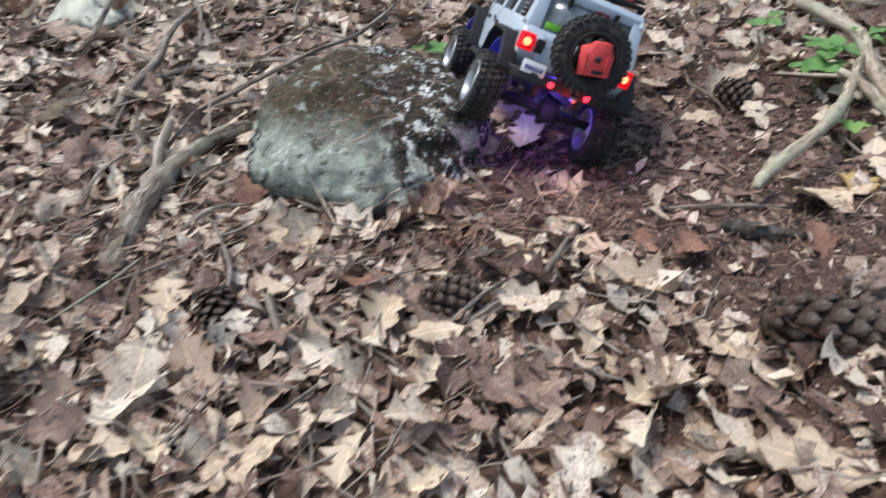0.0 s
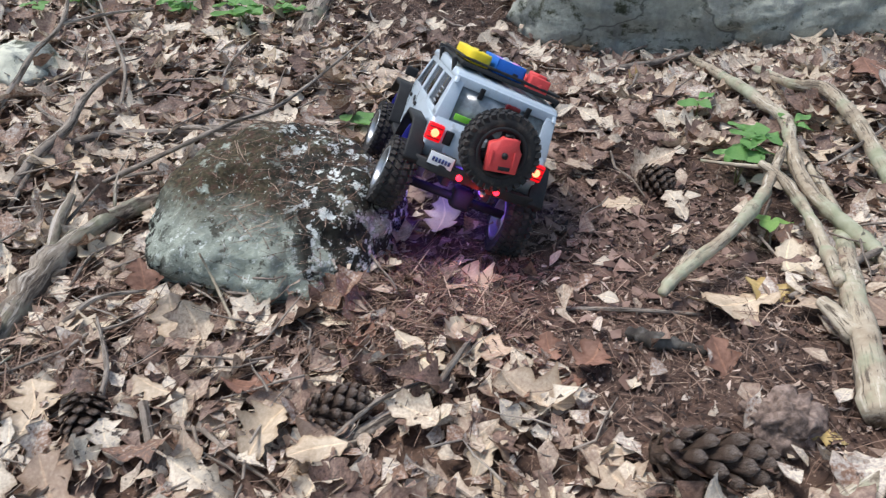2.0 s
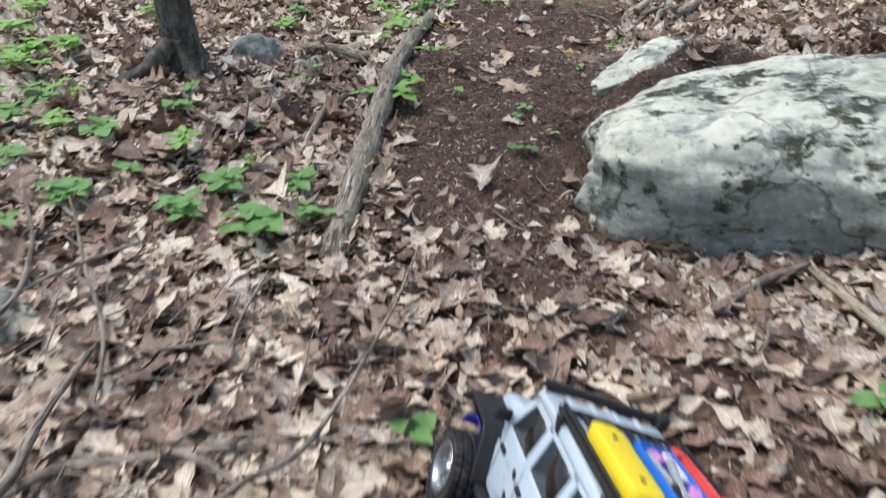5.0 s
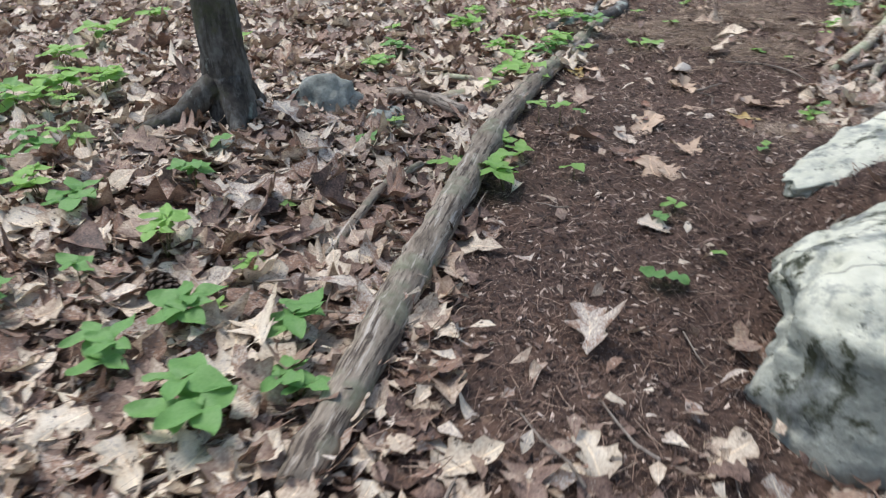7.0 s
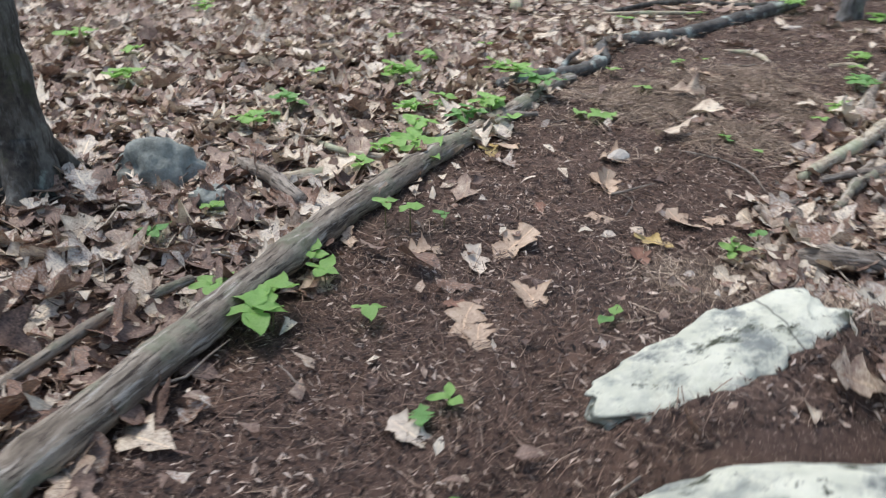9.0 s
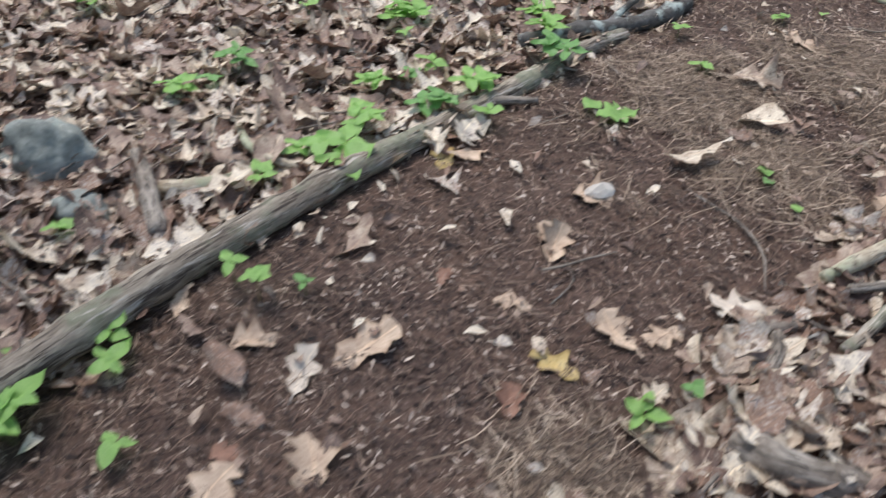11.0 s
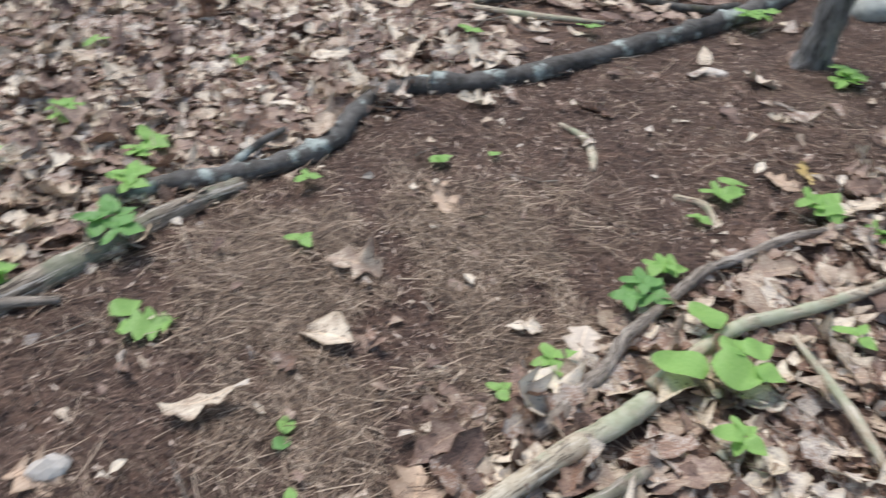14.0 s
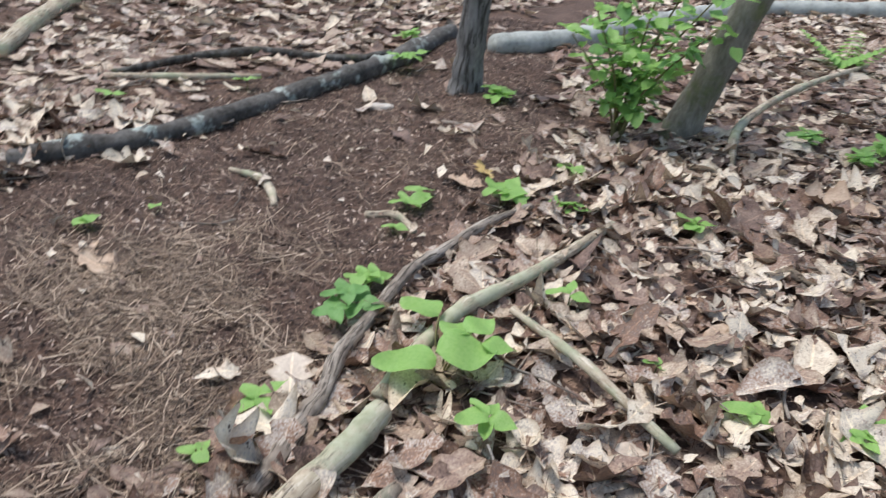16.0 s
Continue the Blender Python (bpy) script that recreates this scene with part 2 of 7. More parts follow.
overlay(BARK, ((0.17, 0.17, 0.115), (0.27, 0.26, 0.19)), 9, 0.55, 0.05)
overlay(BARK, ((0.52, 0.47, 0.40), (0.4, 0.35, 0.3)), 80, 0.59, 0.03, grain=True, stretch=(1, 1, 0.09))
TREE_BARK = material("grey_tree_bark", [(0.07, 0.066, 0.062), (0.15, 0.143, 0.135), (0.23, 0.222, 0.21), (0.33, 0.32, 0.305)], scale=12, fine=60, rough=0.92, bump=1.0, bump_size=0.008, stretch=(2, 2, 0.6))
overlay(TREE_BARK, ((0.03, 0.027, 0.024), (0.07, 0.064, 0.056)), 60, 0.55, 0.03, grain=True, stretch=(1, 1, 0.12))
FAR_WOOD = material("bleached_far_trunk", [(0.22, 0.23, 0.205), (0.34, 0.35, 0.32), (0.44, 0.455, 0.42), (0.54, 0.55, 0.51)], scale=8, fine=45, rough=0.9, bump=0.7, contrast=0.32)
MOSSY_BARK = material("mossy_tree_bark", [(0.075, 0.068, 0.055), (0.15, 0.14, 0.112), (0.23, 0.215, 0.178), (0.32, 0.30, 0.26)], scale=12, fine=60, rough=0.92, bump=1.0, bump_size=0.006, stretch=(2, 2, 0.6))
overlay(MOSSY_BARK, ((0.10, 0.12, 0.05), (0.17, 0.18, 0.10)), 7, 0.54, 0.06)
WOOD_PALE = material("pale_dead_wood", [(0.22, 0.17, 0.115), (0.37, 0.30, 0.215), (0.48, 0.41, 0.305), (0.58, 0.51, 0.395)], scale=9, fine=50, rough=0.85, bump=0.6, contrast=0.32)
overlay(WOOD_PALE, ((0.16, 0.125, 0.09), (0.26, 0.21, 0.155)), 22, 0.60, 0.03)
overlay(WOOD_PALE, ((0.08, 0.062, 0.047), (0.17, 0.135, 0.10)), 190, 0.57, 0.03, grain=True, stretch=(1, 1, 0.09))
overlay(WOOD_PALE, ((0.09, 0.07, 0.055), (0.16, 0.125, 0.095)), 60, 0.64, 0.02, grain=True, stretch=(1, 1, 0.3))
overlay(WOOD_PALE, ((0.68, 0.62, 0.50), (0.55, 0.49, 0.38)), 150, 0.60, 0.04, grain=True, stretch=(1, 1, 0.1))
overlay(WOOD_PALE, ((0.30, 0.31, 0.20), (0.43, 0.43, 0.31)), 7, 0.54, 0.05)
WOOD_GREY = material("grey_dead_wood", [(0.11, 0.086, 0.068), (0.21, 0.172, 0.138), (0.31, 0.262, 0.215), (0.41, 0.355, 0.30)], scale=9, fine=60, rough=0.88, bump=0.7, contrast=0.32)
overlay(WOOD_GREY, ((0.045, 0.037, 0.03), (0.10, 0.083, 0.068)), 180, 0.55, 0.03, grain=True, stretch=(1, 1, 0.09))
overlay(WOOD_GREY, ((0.46, 0.41, 0.35), (0.36, 0.315, 0.265)), 120, 0.59, 0.04, grain=True, stretch=(1, 1, 0.1))
GREEN = material("fresh_leaf", [(0.09, 0.22, 0.065), (0.18, 0.37, 0.11), (0.29, 0.49, 0.17)], scale=14, fine=120, rough=0.5, bump=0.3, island=0.5, contrast=0.2, bump_size=0.002, spec=0.4)
GREEN_LIGHT = material("young_leaf", [(0.18, 0.37, 0.09), (0.30, 0.53, 0.14), (0.45, 0.64, 0.24)], scale=14, fine=120, rough=0.5, bump=0.3, island=0.5, contrast=0.2, bump_size=0.002, spec=0.4)
STEM = material("plant_stem", [(0.10, 0.10, 0.04), (0.2, 0.18, 0.08)], rough=0.7, bump=0)
CONE = material("pine_cone_scale", [(0.055, 0.035, 0.025), (0.125, 0.082, 0.058), (0.22, 0.155, 0.115)], scale=9, fine=30, rough=0.9, bump=0.8, island=0.4, random_object=0.3, bump_size=0.03)
overlay(CONE, ((0.36, 0.29, 0.24), (0.20, 0.15, 0.12)), 6, 0.44, 0.08, side=(0.82, 1.0))
for _m, _amount in ((GREEN, 0.35), (GREEN_LIGHT, 0.4), (LEAF, 0.12)):
    _t = _m.node_tree
    _b, _out = _t.nodes["Principled BSDF"], _t.nodes["Material Output"]
    _tr, _mix = _t.nodes.new("ShaderNodeBsdfTranslucent"), _t.nodes.new("ShaderNodeMixShader")
    _t.links.new(_b.inputs["Base Color"].links[0].from_socket, _tr.inputs["Color"])
    _mix.inputs[0].default_value = _amount
    _t.links.new(_b.outputs[0], _mix.inputs[1])
    _t.links.new(_tr.outputs[0], _mix.inputs[2])
    _t.links.new(_mix.outputs[0], _out.inputs["Surface"])

# ---- shared building tools ----
def smooth(a, lo, hi):
    k = np.clip((np.asarray(a, float) - lo) / (hi - lo), 0, 1)
    return k * k * (3 - 2 * k)


def ripple(x, y, f, p):
    return np.sin(f * x + p) * np.cos(0.83 * f * y - 1.7 * p) + 0.6 * np.sin(1.7 * f * (0.6 * x + 0.8 * y) + 2.3 * p)


def height(x, y):
    """The forest floor: a near mound, a dip before the boulder, a bank beside the trail and small swells."""
    x, y = np.asarray(x, float), np.asarray(y, float)
    h = 0.11 * smooth(x, -0.05, 0.4) * smooth(-y, -0.15, 0.4)
    h = h - 0.13 * np.exp(-((x - 0.50) / 0.42) ** 2 - ((y - 1.22) / 0.38) ** 2)
    h = h - 0.085 * np.exp(-((x - 0.0) / 0.17) ** 2 - ((y - 0.43) / 0.17) ** 2)
    h = h + 0.06 * smooth(x, 0.75, 1.2) * smooth(y, 3.3, 4.2) - 0.06 * smooth(-x, 0.1, 0.6) * smooth(y, 3.9, 4.6)
    h = h + 0.165 * np.exp(-((x - 0.68) / 0.42) ** 2 - ((y - 2.08) / 0.25) ** 2)
    h = h + 0.03 * np.exp(-((x - 0.42) / 0.18) ** 2 - ((y - 1.93) / 0.16) ** 2)
    h = h + 0.085 * np.exp(-((x - 0.43) / 0.16) ** 2 - ((y - 1.80) / 0.13) ** 2)
    h = h + 0.03 * smooth(-x, 0.5, 1.4) + 0.008 * ripple(x, y, 4.1, 0.4) + 0.004 * ripple(x, y, 9.7, 1.9)
    r = np.hypot(x - 0.3, y - 2.5)
    return h + smooth(r, 8, 40) * 0.5 * ripple(x, y, 0.12, 0.7)


def at_ground(x, y, up=0.0):
    return Vector((x, y, float(height(x, y)) + up))


TRAIL = ((-0.6, 0.45, 0.3), (-0.42, 0.2, 0.46), (-0.3, 0.08, 0.48), (-0.14, -0.04, 0.5), (0.0, -0.1, 0.45), (0.3, -0.1, 0.58), (0.6, -0.12, 0.42), (1.0, -0.2, 0.2), (1.5, -0.34, 0.25), (2.0, -0.38, 0.5), (2.5, -0.37, 0.5),
         (2.8, -0.33, 0.55), (3.0, -0.3, 0.61), (3.3, -0.25, 0.69), (3.6, -0.2, 0.74), (4.0, -0.1, 0.88), (4.5, -0.02, 1.15), (5.0, 0.1, 1.45), (5.6, 0.35, 1.36), (6.2, 0.75, 1.48), (7.0, 1.25, 1.7), (8.0, 1.6, 2.0), (12.0, 2.0, 2.3))


def bare(x, y):
    """1 on the worn trail, 0 in the leaf litter, with a frayed border."""
    x, y = np.asarray(x, float), np.asarray(y, float)
    ys = [r[0] for r in TRAIL]
    lo, hi = np.interp(y, ys, [r[1] for r in TRAIL]), np.interp(y, ys, [r[2] for r in TRAIL])
    fray = 0.05 * ripple(x, y, 13.0, 0.9) + 0.03 * ripple(x, y, 31.0, 2.1)
    worn = smooth(x - lo + fray, -0.07, 0.07) * smooth(hi - x + fray, -0.07, 0.07)
    thin = 1 - 0.5 * np.exp(-((y - 0.74) / 0.42) ** 2) * (x < 0.6)
    bank = 0.95 * smooth(1 - ((x - 0.76) / 0.58) ** 2 - ((y - 2.04) / 0.34) ** 2 + fray, -0.1, 0.3)
    return np.maximum(worn * thin, bank)


def mesh_object(name, verts, faces, mat, parent=None, flat=False):
    """One mesh object from arrays; faces all have the same number of corners."""
    verts, faces = np.asarray(verts, np.float32), np.asarray(faces, np.int32)
    me = bpy.data.meshes.new(name)
    k = faces.shape[1]
    me.vertices.add(len(verts))
    me.vertices.foreach_set("co", verts.ravel())
    me.loops.add(faces.size)
    me.loops.foreach_set("vertex_index", faces.ravel())
    me.polygons.add(len(faces))
    me.polygons.foreach_set("loop_start", np.arange(0, faces.size, k, dtype=np.int32))
    me.polygons.foreach_set("use_smooth", np.full(len(faces), not flat))
    me.update(calc_edges=True)
    me.materials.append(mat)
    ob = new(name, me)
    if parent:
        ob.parent = parent
    return ob


def part(name, bm, mat, parent=None, label="", smooth_faces=True):
    me = bpy.data.meshes.new(name)
    bm.normal_update()
    bm.to_mesh(me)
    bm.free()
    for p in me.polygons:
        p.use_smooth = smooth_faces
    me.materials.append(mat)
    ob = new(name, me)
    if parent:
        ob.parent = parent
    if label:
        ob["label"] = label
    return ob


def spline(points, steps):
    """Points along a smooth curve (Catmull-Rom) through a few given ones."""
    p = [Vector(q) for q in points]
    p = [2 * p[0] - p[1]] + p + [2 * p[-1] - p[-2]]
    out = []
    for i in range(1, len(p) - 2):
        for s in range(steps):
            t = s / steps
            out.append(0.5 * (2 * p[i] + (p[i + 1] - p[i - 1]) * t + (2 * p[i - 1] - 5 * p[i] + 4 * p[i + 1] - p[i + 2]) * t * t
                              + (3 * p[i] - p[i - 1] - 3 * p[i + 1] + p[i + 2]) * t ** 3))
    return out + [p[-2]]


def tube(bm, points, radii, sides=10, steps=6, rough=0.0, knots=0.0, seed=0, flatten=1.0):
    """A rough, tapered limb along a curve, closed at both ends."""
    rnd = random.Random(seed)
    grain = bm.verts.layers.float_vector.get("grain") or bm.verts.layers.float_vector.new("grain")
    far = 0.0
    line = spline(points, steps)
    rr = np.interp(np.linspace(0, 1, len(line)), np.linspace(0, 1, len(radii)), radii)
    ring_before = None
    for i, c in enumerate(line):
        d = (line[min(i + 1, len(line) - 1)] - line[max(i - 1, 0)]).normalized()
        side = d.cross(Vector((0, 0, 1)))
        side = side.normalized() if side.length > 1e-3 else Vector((1, 0, 0))
        up = side.cross(d).normalized()
        k = 1 + rough * rnd.uniform(-0.5, 0.5) + (knots if rnd.random() < 0.12 else 0)
        far += (c - line[max(i - 1, 0)]).length
        ring = []
        for s in range(sides):
            a = 2 * math.pi * s / sides
            wob = 1 + rough * (noise.noise(c * 16 + Vector((math.cos(a), math.sin(a), seed * 7.0)) * 1.2) + 0.7 * noise.noise(c * 48 + Vector((math.cos(a), math.sin(a), seed * 3.0)) * 2.6))
            ring.append(bm.verts.new(c + (side * math.cos(a) + up * math.sin(a) * flatten) * rr[i] * k * wob))
            ring[-1][grain] = Vector((math.cos(a) * rr[i], math.sin(a) * rr[i], far))
        if ring_before:
            for s in range(sides):
                bm.faces.new((ring_before[s], ring_before[(s + 1) % sides], ring[(s + 1) % sides], ring[s]))
        else:
            bm.faces.new(list(reversed(ring)))
        ring_before = ring
    bm.faces.new(ring_before)


# ---- ground ----
def axis_steps(lo, hi, fine, far):
    mid = np.arange(lo, hi + fine / 2, fine)
    out = far * (np.linspace(0, 1, 26)[1:] ** 2.2)
    return np.concatenate([(lo - out)[::-1], mid, hi + out])


gx, gy = axis_steps(-3.2, 4.2, 0.04, 90), axis_steps(-1.4, 8.5, 0.04, 90)
XX, YY = np.meshgrid(gx, gy)
ZZ = height(XX, YY) + 0.006 * np.vectorize(lambda a, b: noise.noise((a * 22, b * 22, 0.3)))(XX, YY)
cols = len(gx)
quad = (np.arange(len(gy) - 1)[:, None] * cols + np.arange(cols - 1)[None, :]).ravel()
ground = mesh_object("ground", np.stack([XX.ravel(), YY.ravel(), ZZ.ravel()], 1), np.stack([quad, quad + 1, quad + cols + 1, quad + cols], 1), SOIL)
_at = ground.data.attributes.new("rot", "FLOAT", "POINT")
_at.data.foreach_set("value", (1 - bare(XX, YY)).ravel().astype(np.float32))
tagged(ground, "dark brown forest floor of trodden soil and needles", "ground", kind="structure")

# ---- rocks ----
def rock(name, mat, centre, size, turn=0, seed=1, lumps=0.16, flat_top=0.0, detail=5, power=2.0, crag=0.0, label="", flare=0.0, rise=0.0, rear=0.0, shear=0.0):
    """A half-buried stone: a rounded block, pushed in and out by noise at three sizes, with an optional flattened top and cracks."""
    bm = bmesh.new()
    bmesh.ops.create_icosphere(bm, subdivisions=detail, radius=1)
    off = Vector((seed * 3.7, seed * 1.9, seed * 5.3))
    for v in bm.verts:
        d = v.co.normalized()
        k = (abs(d.x) ** power + abs(d.y) ** power + abs(d.z) ** power) ** (-1 / power)
        q = Vector((d.x * size[0], d.y * size[1], d.z * size[2])) / max(size) * 1.25
        k *= 1 + lumps * noise.noise(d * 1.4 + off) + lumps * 0.5 * noise.noise(q * 3.1 + off) + lumps * 0.25 * noise.noise(q * 8 + off)
        if crag:
            c = abs(noise.noise(q * 2.2 + off * 2))
            k -= crag * max(0.0, 1 - c / 0.05) * 0.5
            k += crag * 0.35 * noise.noise(q * 15 + off) + crag * 0.25 * noise.noise(q * 34 + off)
        p = d * k
        if flat_top and p.z > flat_top:
            p.z = flat_top + (p.z - flat_top) * 0.35
        v.co = Vector((p.x * size[0] + shear * p.y * size[1], p.y * size[1] * (1 + flare * p.x), p.z * size[2] * (1 + rise * p.x + rear * p.y)))
    ob = part(name, bm, mat)
    ob.matrix_world = pose(centre[0], centre[1], centre[2], 0, 0, turn)
    return tagged(ob, label, "rock")


rock("mossy_rock", ROCK_MOSS, (-0.322, 0.122, 0.0), (0.208, 0.195, 0.166), turn=14, seed=4, lumps=0.17, power=2.1, crag=0.045, detail=6, rear=0.20,
     label="low grey-green granite rock with lichen and dark moss on top")
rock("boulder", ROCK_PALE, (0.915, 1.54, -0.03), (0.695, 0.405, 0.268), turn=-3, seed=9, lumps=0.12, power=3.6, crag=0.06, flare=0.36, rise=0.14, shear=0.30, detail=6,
     label="large pale grey boulder, whitish on its upward faces, with dark pits")
OUT_X, OUT_Y = 0.43, 2.0
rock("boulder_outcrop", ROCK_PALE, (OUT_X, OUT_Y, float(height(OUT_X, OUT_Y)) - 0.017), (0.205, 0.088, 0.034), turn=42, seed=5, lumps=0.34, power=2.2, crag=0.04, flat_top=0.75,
     label="low whitish rock showing through brown needles behind the boulder")
STONE = material("grey_stone", [(0.11, 0.118, 0.105), (0.20, 0.212, 0.19), (0.29, 0.305, 0.275), (0.40, 0.42, 0.38)], scale=14, fine=90, rough=0.95, bump=0.9, bump_size=0.006)
overlay(STONE, ((0.38, 0.42, 0.37), (0.25, 0.28, 0.24)), 14, 0.63, 0.04)
rock("stone", STONE, (-0.945, 2.54, 0.012), (0.135, 0.095, 0.108), turn=30, seed=12, lumps=0.34, power=1.4, crag=0.05, detail=4, label="upright grey-green stone standing in leaf litter near a tree")
rock("stone", STONE, (-0.715, 2.46, 0.01), (0.06, 0.045, 0.034), turn=10, seed=13, lumps=0.32, detail=4, label="small dark grey stone half buried in leaves")
rock("stone", STONE, (-1.05, 2.08, 0.01), (0.075, 0.05, 0.05), turn=70, seed=14, lumps=0.25, detail=4, label="small lichened stone at the foot of a tree")
# the slab lies in the slope of the bank
_o, _up = bpy.data.objects["boulder_outcrop"], Vector((-0.244, 0.008, 0.97)).normalized()
_o.matrix_world = Matrix.Translation(_o.matrix_world.translation) @ Vector((0, 0, 1)).rotation_difference(_up).to_matrix().to_4x4() @ pose(0, 0, 0, 0, 0, 42)
rock("stone", ROCK_PALE, (-1.08, 0.78, 0.02), (0.12, 0.11, 0.08), turn=20, seed=15, lumps=0.2, detail=4, label="pale rounded stone among dry leaves and twigs")
WHITE_STONE = material("white_stone", [(0.38, 0.34, 0.29), (0.54, 0.49, 0.43), (0.66, 0.61, 0.54)], scale=30, fine=200, rough=0.9, bump=0.6, bump_size=0.003)
rock("pebble", WHITE_STONE, (0.172, 3.135, 0.008), (0.042, 0.028, 0.022), turn=40, seed=17, lumps=0.35, power=1.3, detail=2, label="small white angular stone on bare soil")
rock("pebble", WHITE_STONE, (0.77, 5.36, 0.0), (0.05, 0.03, 0.02), turn=15, seed=18, lumps=0.3, power=3, detail=3, label="pale flat stone on bare soil beside a limb")

ROTTEN = material("rotten_brown_wood", [(0.05, 0.034, 0.028), (0.14, 0.10, 0.08), (0.29, 0.215, 0.175), (0.46, 0.37, 0.31)], scale=28, fine=160, rough=0.9, bump=1.0, bump_size=0.005)
tagged(rock("rotten_wood_lump", ROTTEN, (0.322, -0.392, float(height(0.322, -0.392)) + 0.012), (0.043, 0.034, 0.034), turn=25, seed=21, lumps=0.45, crag=0.12, detail=5), "round brown lump of rotten wood beside a pine cone", "wood")
for _o in bpy.data.objects:
    if _o.name.startswith("pebble"):
        for _f in _o.data.polygons:
            _f.use_smooth = False
# ---- logs and branches ----
def limb(name, mat, points, radii, label, sides=10, rough=0.15, knots=0.1, seed=1, steps=6, stubs=(), category="branch", lift=0.6):
    """A fallen limb that lies on the floor: points are x, y or x, y, height above the floor; stubs are side branches."""
    rr = np.interp(np.linspace(0, 1, len(points)), np.linspace(0, 1, len(radii)), radii)
    line = [at_ground(q[0], q[1], (q[2] if len(q) > 2 else 0.0) + r * lift) for q, r in zip(points, rr)]
    bm = bmesh.new()
    tube(bm, line, radii, sides, steps, rough, knots, seed)
    ob = part(name, bm, mat)
    tagged(ob, label, category)
    for i, (q, r) in enumerate(stubs):
        b2 = bmesh.new()
        tube(b2, [at_ground(a[0], a[1], a[2] if len(a) > 2 else r[0]) for a in q], r, 8, 5, rough, knots, seed + 11 + i)
        part("side_branch", b2, mat, ob)
    return ob


limb("fallen_log", BARK, [(-0.434, 1.03), (-0.42, 1.35, 0.004), (-0.407, 1.6, 0.01), (-0.39, 2.0, 0.03), (-0.375, 2.3, 0.026), (-0.345, 2.6, 0.014), (-0.305, 2.9, 0.006), (-0.255, 3.18), (-0.203, 3.48), (-0.155, 3.75), (-0.108, 3.94)], (0.029, 0.033, 0.034, 0.033, 0.033, 0.032, 0.031, 0.03, 0.029, 0.027, 0.024),
     "long straight weathered grey-brown log beside the trail", sides=14, seed=3, category="log", steps=10)

_b = bmesh.new()
tube(_b, [at_ground(-0.26, 3.28, 0.03), at_ground(-0.2, 3.34, 0.025), at_ground(-0.13, 3.41, 0.015)], (0.014, 0.012, 0.009), 8, 5, 0.2, 0, 5)
part("side_branch", _b, WOOD_GREY, bpy.data.objects["fallen_log"], "broken pale side branch")
limb("fallen_limb", LIMB_BARK, [(-0.34, 3.70, 0.012), (-0.228, 3.83, 0.012), (-0.112, 4.005, 0.008), (-0.034, 4.19, 0.005), (-0.066, 4.38), (-0.07, 4.53), (-0.01, 4.65), (0.155, 4.82), (0.335, 5.12), (0.53, 5.46), (0.72, 5.87), (0.95, 6.4)],
     (0.02, 0.025, 0.028, 0.029, 0.03, 0.031, 0.033, 0.034, 0.035, 0.036, 0.039, 0.042), "long crooked dark limb with pale lichen on bare soil", sides=12, rough=0.25, knots=0.15, seed=7, category="limb", steps=9,
     stubs=[(((-0.16, 3.96, 0.04), (-0.15, 4.06, 0.06), (-0.12, 4.14, 0.075)), (0.012, 0.011, 0.008))])
limb("fallen_log", FAR_WOOD, [(1.15, 6.08), (1.47, 6.34), (1.9, 6.85), (2.37, 7.40), (2.75, 7.74), (3.77, 8.23), (4.6, 8.6)], (0.05, 0.052, 0.055, 0.055, 0.06, 0.06, 0.065), "pale grey fallen trunk lying across the far trail", sides=14, rough=0.12, seed=8, category="log", steps=8)
PALE = "pale bark-stripped forked branch lying over dry leaves"
limb("branch", WOOD_PALE, [(0.663, 1.115, 0.03), (0.628, 0.675, 0.05), (0.641, 0.54, 0.054), (0.66, 0.465, 0.05), (0.622, 0.344, 0.06), (0.594, 0.25, 0.065), (0.588, 0.15, 0.065), (0.609, 0.063, 0.055), (0.627, 0.01, 0.04), (0.625, -0.029, 0.03), (0.617, -0.094, 0.015)],
     (0.011, 0.012, 0.0125, 0.014, 0.012, 0.012, 0.0125, 0.0125, 0.012, 0.012, 0.011), PALE, seed=21, rough=0.2, knots=0.2, lift=0.0,
     stubs=[([(0.593, 0.306, 0.07), (0.525, 0.187, 0.08), (0.481, 0.111, 0.08), (0.365, -0.059, 0.075), (0.304, -0.111, 0.06), (0.27, -0.137, 0.05), (0.251, -0.159, 0.04)], (0.008, 0.0095, 0.010, 0.0095, 0.0095, 0.009, 0.006)),
            ([(0.437, 0.291, 0.05), (0.486, 0.255, 0.06), (0.531, 0.238, 0.065)], (0.003, 0.004, 0.004))])
limb("branch", WOOD_PALE, [(0.511, 0.211, 0.09), (0.534, 0.175, 0.085), (0.546, 0.119, 0.075), (0.536, 0.027, 0.065), (0.505, -0.079, 0.055), (0.478, -0.165, 0.045)], (0.007, 0.0085, 0.0095, 0.0095, 0.010, 0.009), "pale bark-stripped stick propped across a forked branch", seed=40, rough=0.2, knots=0.2, lift=0.0)
